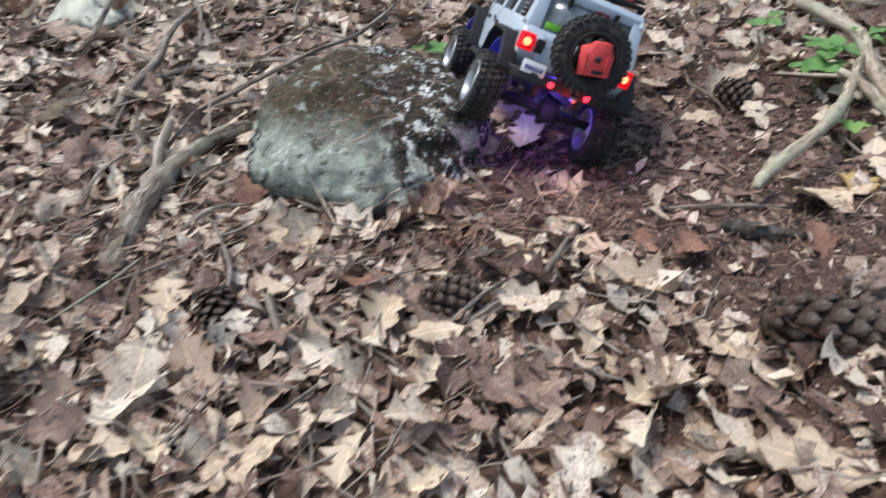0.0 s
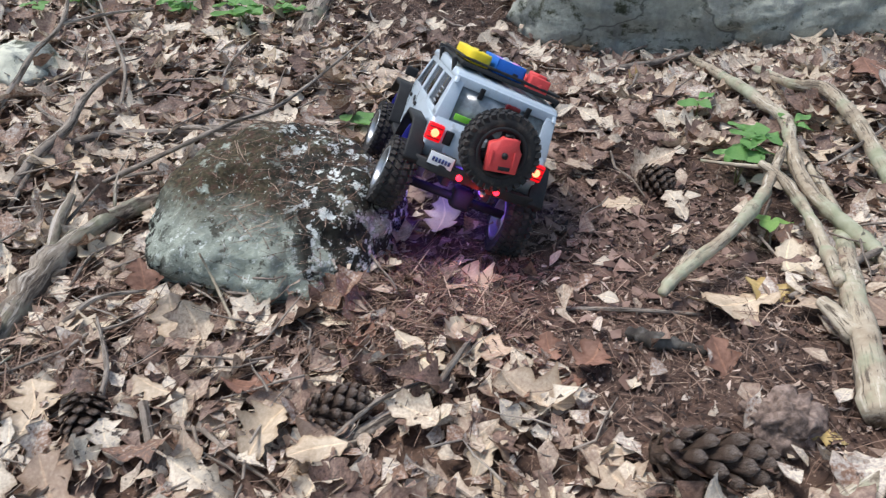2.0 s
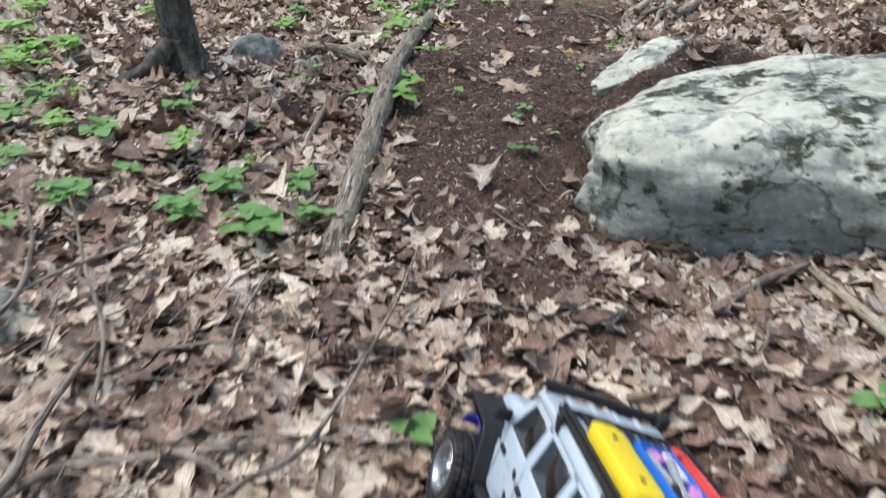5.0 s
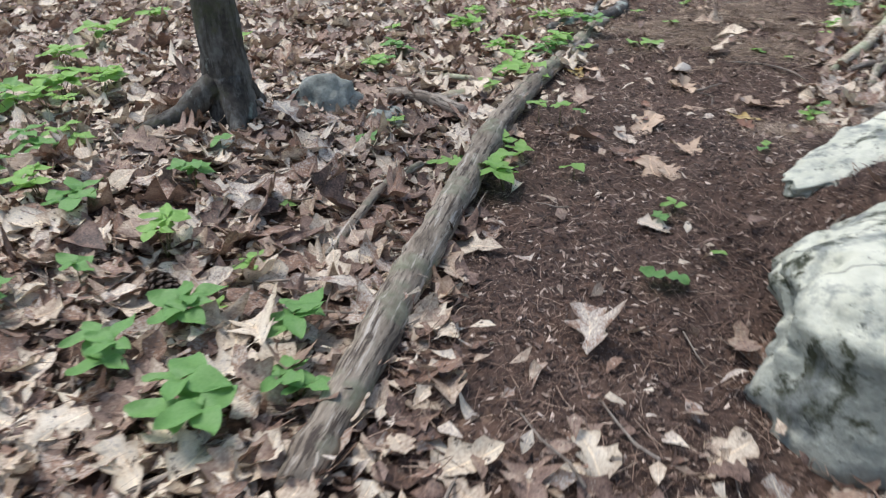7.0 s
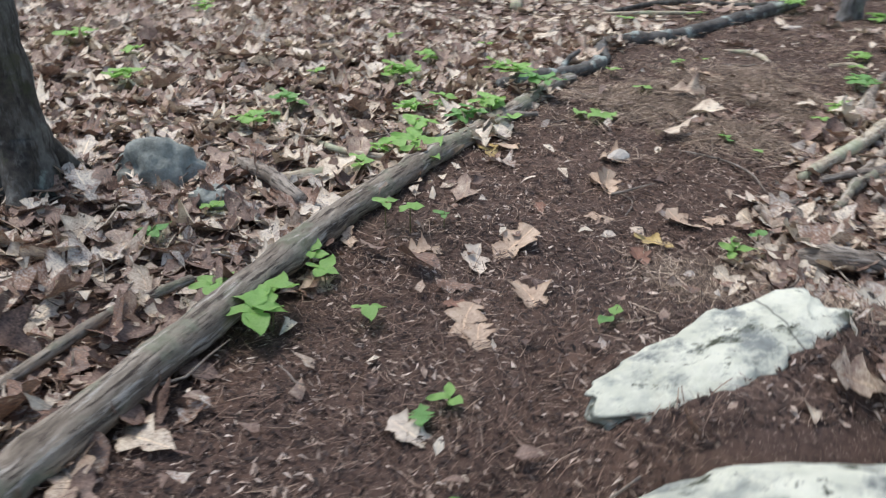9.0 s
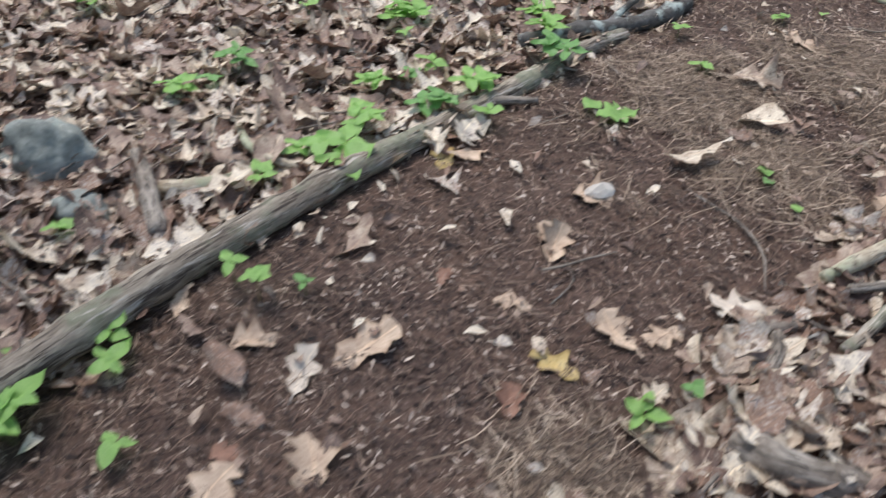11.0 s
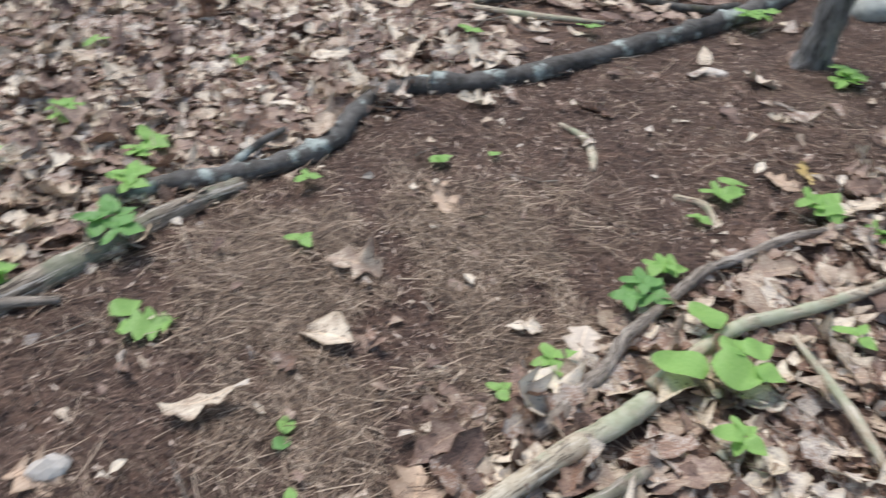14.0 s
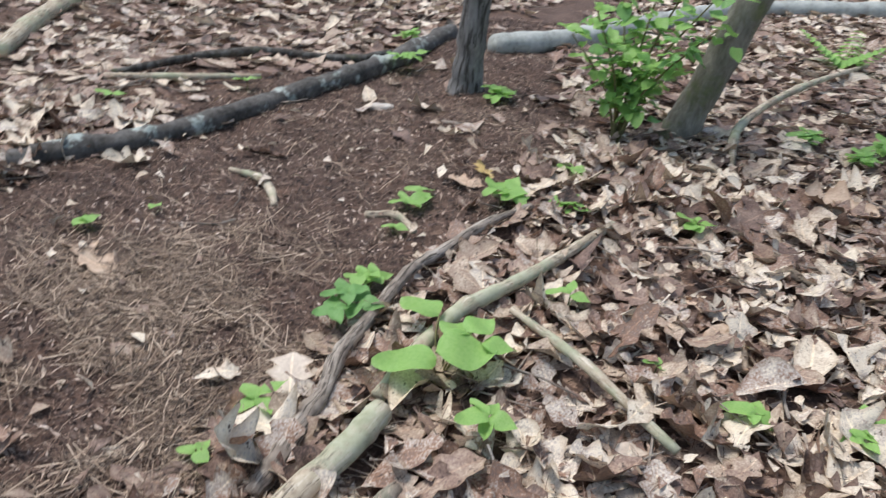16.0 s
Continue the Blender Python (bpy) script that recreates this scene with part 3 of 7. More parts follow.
limb("branch", WOOD_PALE, [(0.65, 0.323, 0.03), (0.641, 0.195, 0.03), (0.594, 0.036, 0.035), (0.498, -0.164, 0.035), (0.453, -0.285, 0.03), (0.429, -0.36, 0.025), (0.418, -0.405, 0.02)],
     (0.007, 0.009, 0.013, 0.0155, 0.0175, 0.019, 0.02), "thick pale dead branch tapering over leaf litter", seed=22, rough=0.18, knots=0.2, lift=0.0,
     stubs=[([(0.429, -0.216, 0.045), (0.438, -0.24, 0.038), (0.445, -0.282, 0.03)], (0.008, 0.010, 0.012))])
limb("branch", WOOD_PALE, [(0.733, 0.835, 0.042), (0.744, 0.656, 0.05), (0.79, 0.591, 0.06), (0.796, 0.49, 0.06), (0.795, 0.404, 0.055), (0.771, 0.22, 0.04), (0.777, 0.121, 0.03), (0.776, 0.081, 0.02)], (0.009, 0.012, 0.015, 0.0155, 0.015, 0.015, 0.015, 0.014), "pale curved dead branch beside the boulder", seed=23, rough=0.2, knots=0.15, lift=0.0)
limb("stick", WOOD_GREY, [(0.854, 0.435, 0.05), (0.738, 0.337, 0.05), (0.659, 0.298, 0.02)], (0.004, 0.004, 0.003), "thin dark twig leaning over a pale branch", seed=41, sides=6, lift=0.0)
limb("stick", WOOD_GREY, [(0.70, 0.05, 0.03), (0.55, -0.07, 0.035), (0.43, -0.15, 0.01)], (0.006, 0.006, 0.004), "thin dark stick leaning over a pale branch", seed=24, sides=7)
limb("stick", WOOD_GREY, [(0.328, 0.882, 0.02), (0.422, 0.947, 0.035), (0.540, 1.066, 0.04), (0.660, 1.127, 0.035)], (0.008, 0.010, 0.010, 0.008), "dark grey stick in front of the boulder", seed=25, sides=8)
limb("stick", BARK_DARK, [(0.205, -0.195, 0.004), (0.24, -0.23, 0.006), (0.285, -0.258, 0.004)], (0.009, 0.0095, 0.006), "short dark charred stick on needles", seed=26, sides=12, rough=0.45, steps=9)
limb("branch", BARK, [(-0.67, -0.22, 0.0), (-0.675, -0.08, 0.015), (-0.665, 0.04, 0.025), (-0.61, 0.14, 0.03), (-0.56, 0.21, 0.025)], (0.018, 0.021, 0.019, 0.015, 0.009), "thick grey-brown branch beside the mossy rock", seed=27, rough=0.4, knots=0.25, stubs=[(((-0.68, 0.03, 0.03), (-0.69, 0.09, 0.05), (-0.68, 0.15, 0.075)), (0.010, 0.010, 0.009))])
limb("stick", WOOD_GREY, [(-0.84, 0.17, 0.0), (-0.73, 0.21, 0.02), (-0.54, 0.27, 0.09), (-0.44, 0.34, 0.115), (-0.36, 0.42, 0.115), (-0.28, 0.75, 0.08), (-0.24, 1.08, 0.03)], (0.005, 0.005, 0.005, 0.0045, 0.004, 0.0035, 0.0025), "long thin twig arching over the mossy rock", seed=28, sides=7, steps=9, rough=0.35)
limb("stick", WOOD_GREY, [(-0.86, 0.20, 0.0), (-0.82, 0.31, 0.04), (-0.78, 0.38, 0.065), (-0.77, 0.43, 0.09), (-0.765, 0.52, 0.10), (-0.77, 0.65, 0.085)], (0.010, 0.0105, 0.0095, 0.008, 0.006, 0.003), "bent grey bare branch standing out of leaves", seed=29, sides=8, rough=0.3, knots=0.25, stubs=[(((-0.78, 0.38, 0.07), (-0.85, 0.45, 0.06), (-0.91, 0.52, 0.05)), (0.006, 0.005, 0.003))])
limb("stick", WOOD_GREY, [(-1.03, 0.56, 0.0), (-0.985, 0.61, 0.06), (-0.95, 0.65, 0.11), (-0.895, 0.69, 0.16), (-0.90, 0.78, 0.21), (-0.94, 0.86, 0.26)], (0.007, 0.0065, 0.006, 0.005, 0.004, 0.003), "thin grey forked branch sticking up from leaves", seed=30, sides=7, rough=0.3, stubs=[(((-0.895, 0.69, 0.165), (-0.83, 0.81, 0.15), (-0.77, 0.92, 0.13)), (0.004, 0.0035, 0.002))])
limb("stick", WOOD_GREY, [(-0.745, 0.47, 0.0), (-0.77, 0.65, 0.045), (-0.80, 0.74, 0.075), (-0.86, 0.84, 0.105), (-0.93, 0.98, 0.14), (-0.97, 1.05, 0.16)], (0.0045, 0.0045, 0.004, 0.0035, 0.003, 0.002), "thin grey curved twig", seed=31, sides=6, rough=0.3)
limb("stick", WOOD_GREY, [(-0.82, 0.61, 0.01), (-0.69, 0.70, 0.03), (-0.55, 0.75, 0.02)], (0.0035, 0.0035, 0.002), "thin grey twig on dry leaves", seed=32, sides=6)
limb("stick", WOOD_GREY, [(-0.56, 0.60, 0.0), (-0.565, 0.75, 0.04), (-0.545, 0.94, 0.05)], (0.004, 0.0035, 0.0025), "thin bent twig behind the mossy rock", seed=33, sides=6)
limb("stick", WOOD_GREY, [(-0.86, 0.27, 0.01), (-0.78, 0.41, 0.02), (-0.62, 0.46, 0.02), (-0.45, 0.49, 0.02), (-0.28, 0.52, 0.01)], (0.011, 0.011, 0.010, 0.009, 0.006), "grey stick lying behind the mossy rock", seed=34, sides=8)
limb("stick", WOOD_PALE, [(-0.40, -0.06, 0.10), (-0.385, -0.07, 0.06), (-0.345, -0.13, 0.02), (-0.31, -0.19, 0.0)], (0.0016, 0.002, 0.0025, 0.003), "thin pale twig leaning up against the mossy rock", seed=35, sides=6)
limb("stick", BARK, [(-0.18, -0.35), (-0.10, -0.29, 0.005), (-0.045, -0.235)], (0.013, 0.012, 0.008), "broken brown stick in leaf litter", seed=36, sides=8)
limb("stick", WOOD_GREY, [(-0.415, -0.30, 0.04), (-0.395, -0.35, 0.015), (-0.38, -0.41)], (0.006, 0.007, 0.007), "short grey stick standing out of leaves", seed=37, sides=7)
limb("stick", WOOD_PALE, [(0.33, -0.50), (0.42, -0.46, 0.01), (0.52, -0.43)], (0.016, 0.018, 0.015), "pale broken stick near a pine cone", seed=38, sides=8)
limb("stick", WOOD_GREY, [(-0.82, 0.41, 0.0), (-0.58, 0.50, 0.01), (-0.30, 0.54, 0.0)], (0.009, 0.010, 0.006), "grey stick across dry leaves", seed=39, sides=7)
limb("stick", WOOD_GREY, [(-1.44, 1.76), (-1.21, 1.53, 0.01), (-1.0, 1.37)], (0.008, 0.009, 0.005), "grey stick among green seedlings", seed=40, sides=7)
limb("stick", WOOD_GREY, [(-0.70, 0.93), (-0.58, 1.05, 0.01), (-0.47, 1.17)], (0.006, 0.006, 0.004), "thin stick touching the end of the log", seed=41, sides=7)
limb("stick", BARK, [(-0.59, 1.60, 0.02), (-0.582, 1.80, 0.026), (-0.575, 1.95, 0.026), (-0.53, 2.11, 0.02)], (0.008, 0.011, 0.011, 0.009), "brown stick beside the log", seed=42, sides=8)
limb("stick", WOOD_GREY, [(-1.24, 2.0), (-1.08, 2.06)], (0.008, 0.007), "dark stick at the foot of a tree", seed=43, sides=7)
limb("stick", WOOD_PALE, [(-0.62, 2.60), (-0.56, 2.62, 0.01), (-0.50, 2.72)], (0.02, 0.022, 0.018), "short pale split stick in leaf litter", seed=44, sides=8)
limb("branch", WOOD_PALE, [(0.647, 3.078, 0.022), (0.735, 3.235, 0.032), (0.83, 3.41, 0.034), (0.907, 3.585, 0.034), (0.965, 3.685, 0.032), (1.008, 3.768, 0.03)], (0.014, 0.018, 0.020, 0.021, 0.022, 0.021), "stout pale dead branch edging the trail", seed=45, sides=12, rough=0.14, knots=0.1)
limb("stick", WOOD_GREY, [(0.69, 3.06, 0.03), (0.80, 3.134, 0.036), (0.905, 3.172, 0.03)], (0.009, 0.012, 0.013), "short grey forked stick among leaves", seed=46, sides=8, stubs=[(((0.80, 3.134, 0.045), (0.84, 3.17, 0.05), (0.86, 3.21, 0.05)), (0.007, 0.007, 0.006))])
limb("branch", WOOD_GREY, [(0.80, 2.955, 0.02), (0.828, 2.996, 0.03), (0.904, 3.096, 0.032), (1.0, 3.236, 0.032), (1.106, 3.372, 0.03), (1.25, 3.60, 0.02)], (0.012, 0.016, 0.019, 0.019, 0.018, 0.013), "grey dead branch among dry leaves", seed=47, sides=10)
limb("branch", BARK, [(0.79, 3.17, 0.012), (0.847, 3.271, 0.025), (0.894, 3.378, 0.026), (0.965, 3.494, 0.026), (1.05, 3.64, 0.02)], (0.011, 0.014, 0.015, 0.015, 0.012), "dark brown half-rotten branch among leaves", seed=92, sides=10, rough=0.3, knots=0.2)
limb("stick", BARK, [(0.715, 2.91, 0.015), (0.765, 3.037, 0.024), (0.81, 3.118, 0.026), (0.85, 3.22, 0.015)], (0.012, 0.016, 0.015, 0.008), "reddish brown split stick in leaves", seed=93, sides=8, rough=0.35)
limb("stick", WOOD_GREY, [(0.53, 2.853, 0.012), (0.632, 2.924, 0.018)], (0.012, 0.010), "short weathered grey stick at the trail edge", seed=94, sides=8)
limb("stick", WOOD_GREY, [(0.235, 2.77, 0.002), (0.243, 2.851, 0.006), (0.196, 2.903, 0.004)], (0.0022, 0.0024, 0.0016), "thin bent stalk on bare soil", seed=95, sides=6)
limb("branch", WOOD_GREY, [(-0.76, 2.65, 0.01), (-0.63, 2.57, 0.03), (-0.49, 2.48, 0.02)], (0.018, 0.021, 0.019), "short stout grey branch lying in litter", seed=96, sides=10, rough=0.25)
limb("stick", WOOD_PALE, [(-0.69, 2.89, 0.015), (-0.55, 2.80, 0.03), (-0.43, 2.80, 0.03), (-0.29, 2.89, 0.02)], (0.007, 0.010, 0.010, 0.007), "curved pale stick lying against the log", seed=97, sides=8)
limb("branch", WOOD_GREY, [(1.355, 4.665, 0.012), (1.259, 4.516, 0.025), (1.153, 4.398, 0.035), (1.072, 4.276, 0.036), (1.008, 4.191, 0.04), (0.975, 4.097, 0.04), (0.940, 3.983, 0.038), (0.915, 3.897, 0.038), (0.907, 3.802, 0.036), (0.891, 3.756, 0.034), (0.863, 3.662, 0.026), (0.847, 3.618, 0.02)],
     (0.007, 0.009, 0.011, 0.012, 0.013, 0.0125, 0.0125, 0.014, 0.016, 0.016, 0.016, 0.015), "crooked grey-brown dead branch along the trail edge", seed=48, rough=0.25, knots=0.2, lift=0.0)
limb("stick", BARK, [(1.39, 4.71), (1.50, 4.80, 0.005), (1.60, 4.90)], (0.012, 0.014, 0.010), "dark brown stick on soil", seed=49, sides=8)
limb("branch", WOOD_PALE, [(1.446, 4.446, 0.035), (1.323, 4.277, 0.042), (1.224, 4.146, 0.045), (1.169, 4.087, 0.046), (1.118, 4.039, 0.046), (1.073, 3.962, 0.045), (1.025, 3.871, 0.04), (0.995, 3.808, 0.03)], (0.010, 0.012, 0.0135, 0.0145, 0.015, 0.0145, 0.0135, 0.012), "stout pale dead branch among dry leaves", seed=51, rough=0.18, lift=0.0)
limb("stick", WOOD_PALE, [(1.21, 4.06, 0.03), (1.33, 3.91, 0.045), (1.46, 3.75, 0.03)], (0.007, 0.010, 0.008), "thin pale straight stick on leaves", seed=52, sides=7)
limb("stick", WOOD_PALE, [(1.88, 5.0), (1.96, 5.25, 0.05), (2.30, 5.72, 0.08), (2.91, 6.5, 0.03)], (0.009, 0.015, 0.013, 0.010), "curved pale root-like branch beyond the sapling", seed=53, sides=8)
limb("stick", WOOD_PALE, [(-0.20, 5.36, 0.015), (0.08, 5.39, 0.02), (0.32, 5.48, 0.015)], (0.011, 0.013, 0.009), "pale straight stick beyond the dark limb", seed=54, sides=7)
limb("stick", BARK_DARK, [(-0.28, 5.36), (-0.05, 5.53, 0.02), (0.12, 5.70, 0.02), (0.27, 5.80, 0.02), (0.57, 5.86, 0.015), (0.72, 6.02, 0.02)], (0.012, 0.015, 0.017, 0.017, 0.018, 0.016), "thin crooked dark branch beyond the trail", seed=55, sides=8, rough=0.25)
limb("log", WOOD_PALE, [(-0.75, 5.6), (-0.88, 6.2), (-1.0, 6.9)], (0.035, 0.04, 0.035), "pale short log in far leaf litter", seed=56, sides=10, category="log")
limb("root", WOOD_GREY, [(0.33, 3.25, 0.004), (0.40, 3.21, 0.011), (0.47, 3.175, 0.013), (0.53, 3.11, 0.011), (0.56, 3.02, 0.006)], (0.002, 0.0028, 0.003, 0.0028, 0.002), "thin curved rootlet on bare soil", seed=57, sides=6, category="root")
limb("stick", WOOD_PALE, [(0.86, 4.52), (0.94, 4.50, 0.004), (0.99, 4.42)], (0.009, 0.010, 0.008), "short curved pale stick on soil", seed=58, sides=7)
limb("stick", WOOD_GREY, [(0.62, 2.78), (0.62, 2.86, 0.01), (0.60, 2.93)], (0.014, 0.015, 0.012), "short grey wood chunk in leaves", seed=59, sides=8)

limb("wood_chunk", WOOD_GREY, [(0.61, 2.63), (0.70, 2.62, 0.01), (0.80, 2.67)], (0.022, 0.03, 0.02), "rough pale splintered wood chunk in leaves", seed=60, sides=9, rough=0.35, category="wood")

limb("stick", WOOD_PALE, [(0.45, 4.73), (0.54, 4.68, 0.01), (0.60, 4.60, 0.01), (0.63, 4.53)], (0.007, 0.011, 0.012, 0.009), "curved pale stick on bare soil", seed=61, sides=8)
limb("stick", WOOD_GREY, [(1.0, 5.18), (1.06, 5.12, 0.004), (1.12, 5.04)], (0.006, 0.007, 0.005), "thin grey twig on bare soil", seed=62, sides=7)
limb("stick", WOOD_PALE, [(0.34, -0.01, 0.01), (0.315, -0.045, 0.008), (0.28, -0.10)], (0.010, 0.010, 0.007), "pale greenish broken stick end", seed=63, sides=8)
limb("stick", WOOD_GREY, [(0.12, -0.10, 0.0), (0.22, -0.15, 0.012), (0.31, -0.17, 0.0)], (0.003, 0.0035, 0.0025), "thin grey twig across pine needles", seed=64, sides=6)

limb("stick", WOOD_GREY, [(-0.627, -0.055, 0.018), (-0.611, 0.031, 0.038), (-0.573, 0.095, 0.023)], (0.0025, 0.0025, 0.0015), "thin grey twig tangled in leaves beside the mossy rock", seed=80, sides=6, rough=0.35)
limb("stick", WOOD_GREY, [(-0.607, -0.140, 0.014), (-0.554, -0.096, 0.046), (-0.493, -0.060, 0.034)], (0.004, 0.004, 0.0024), "thin grey twig tangled in leaves beside the mossy rock", seed=81, sides=6, rough=0.35)
limb("stick", BARK, [(-0.603, 0.102, 0.014), (-0.633, 0.213, 0.054), (-0.637, 0.298, 0.061)], (0.0025, 0.0025, 0.0015), "thin brown twig tangled in leaves beside the mossy rock", seed=82, sides=6, rough=0.35)
limb("stick", WOOD_GREY, [(-0.745, 0.042, 0.013), (-0.688, 0.108, 0.041), (-0.655, 0.198, 0.063)], (0.004, 0.004, 0.0024), "thin grey twig tangled in leaves beside the mossy rock", seed=83, sides=6, rough=0.35)
limb("stick", WOOD_GREY, [(-0.674, 0.266, 0.027), (-0.562, 0.282, 0.042), (-0.486, 0.334, 0.039)], (0.004, 0.004, 0.0024), "thin grey twig tangled in leaves beside the mossy rock", seed=84, sides=6, rough=0.35)
limb("stick", BARK, [(-0.764, -0.099, 0.016), (-0.760, -0.010, 0.054), (-0.736, 0.059, 0.061)], (0.003, 0.003, 0.0018), "thin brown twig tangled in leaves beside the mossy rock", seed=85, sides=6, rough=0.35)
limb("stick", WOOD_GREY, [(-0.478, -0.281, 0.028), (-0.482, -0.238, 0.046), (-0.522, -0.159, 0.064)], (0.004, 0.004, 0.0024), "thin grey twig tangled in leaves beside the mossy rock", seed=86, sides=6, rough=0.35)
limb("stick", BARK, [(-0.708, -0.337, 0.018), (-0.646, -0.294, 0.041), (-0.612, -0.223, 0.043)], (0.003, 0.003, 0.0018), "thin brown twig tangled in leaves beside the mossy rock", seed=87, sides=6, rough=0.35)
limb("stick", WOOD_GREY, [(-0.828, 0.194, 0.012), (-0.811, 0.311, 0.044), (-0.772, 0.406, 0.070)], (0.004, 0.004, 0.0024), "thin grey twig tangled in leaves beside the mossy rock", seed=88, sides=6, rough=0.35)
limb("stick", WOOD_GREY, [(-0.433, 0.370, 0.017), (-0.519, 0.419, 0.055), (-0.607, 0.470, 0.030)], (0.005, 0.005, 0.0030), "thin grey twig tangled in leaves beside the mossy rock", seed=89, sides=6, rough=0.35)
limb("stick", WOOD_GREY, [(-0.177, -0.340, 0.023), (-0.123, -0.297, 0.041), (-0.063, -0.260, 0.038)], (0.003, 0.003, 0.0018), "thin grey twig tangled in leaves beside the mossy rock", seed=90, sides=6, rough=0.35)
limb("stick", WOOD_GREY, [(-0.055, -0.263, 0.021), (-0.020, -0.230, 0.053), (-0.005, -0.177, 0.025)], (0.004, 0.004, 0.0024), "thin grey twig tangled in leaves beside the mossy rock", seed=91, sides=6, rough=0.35)

# ---- trees ----
def tree(name, mat, base, radius, lean, tall, seed, label, roots=(), crown=True):
    """A trunk with a root flare, limbs and a loose crown high above the camera."""
    rnd = random.Random(seed)
    ob = new(name)
    ob.location = at_ground(*base)
    tagged(ob, label, "tree")
    bm = bmesh.new()
    line = [Vector((lean[0] * h + 0.02 * math.sin(h * 2 + seed), lean[1] * h, h - 0.06)) for h in (0, 0.07, 0.16, 0.35, 0.8, 1.6, 2.8, tall * 0.75, tall)]
    tube(bm, line, [radius * k for k in (1.6, 1.3, 1.1, 1.03, 1.0, 0.92, 0.8, 0.5, 0.12)], 18, 6, 0.12, 0.0, seed)
    part("trunk", bm, mat, ob)
    for angle, long in roots:
        a = radians(angle)
        bm = bmesh.new()
        tube(bm, [Vector((math.cos(a) * radius * 0.5, math.sin(a) * radius * 0.5, 0.13)), Vector((math.cos(a) * (radius + long * 0.3), math.sin(a) * (radius + long * 0.3), 0.045)),
                  Vector((math.cos(a) * (radius + long), math.sin(a) * (radius + long), -0.01))], (radius * 0.75, radius * 0.5, radius * 0.28), 10, 6, 0.2, 0, seed + 3)
        part("root", bm, mat, ob)
    tips = []
    for i in range(7):
        h = tall * (0.55 + 0.06 * i)
        a = i * 2.4 + seed
        start = Vector((lean[0] * h, lean[1] * h, h))
        end = start + Vector((math.cos(a), math.sin(a), 0.55)) * (1.25 - 0.1 * i)
        bm = bmesh.new()
        tube(bm, [start, start.lerp(end, 0.5) + Vector((0, 0, 0.08)), end], (radius * 0.4, radius * 0.22, radius * 0.06), 8, 4, 0.15, 0, seed + i)
        part("limb", bm, mat, ob)
        tips += [start.lerp(end, k) for k in (0.45, 0.65, 0.85, 1.0)]
    vs, fs = [], []
    for tip in tips:
        for _ in range(32):
            c = tip + Vector((rnd.gauss(0, 0.25), rnd.gauss(0, 0.25), rnd.gauss(0, 0.17)))
            u = Vector((rnd.uniform(-1, 1), rnd.uniform(-1, 1), rnd.uniform(-0.5, 0.5))).normalized() * rnd.uniform(0.04, 0.07)
            w = u.cross(Vector((rnd.uniform(-0.4, 0.4), rnd.uniform(-0.4, 0.4), 1))).normalized() * u.length * 0.5
            k = len(vs)
            vs += [c - u, c - w * 0.9, c + u, c + w * 0.9]
            fs.append((k, k + 1, k + 2, k + 3))
    mesh_object("crown", vs, fs, GREEN, ob)
    return ob


tree("tree", BARK_DARK, (-1.13, 2.32), 0.058, (0.0, 0.01), 6.5, 3, "dark rough-barked tree with a flared foot and surface roots", roots=((226, 0.40), (-60, 0.1), (75, 0.1), (165, 0.2)))
tree("tree", TREE_BARK, (1.075, 5.57), 0.049, (0.0, 0.0), 7.0, 5, "straight grey-barked tree behind the trail")
tree("tree", MOSSY_BARK, (1.735, 5.27), 0.050, (0.31, 0.0), 5.5, 8, "slim leaning grey-brown tree beside a leafy sapling")
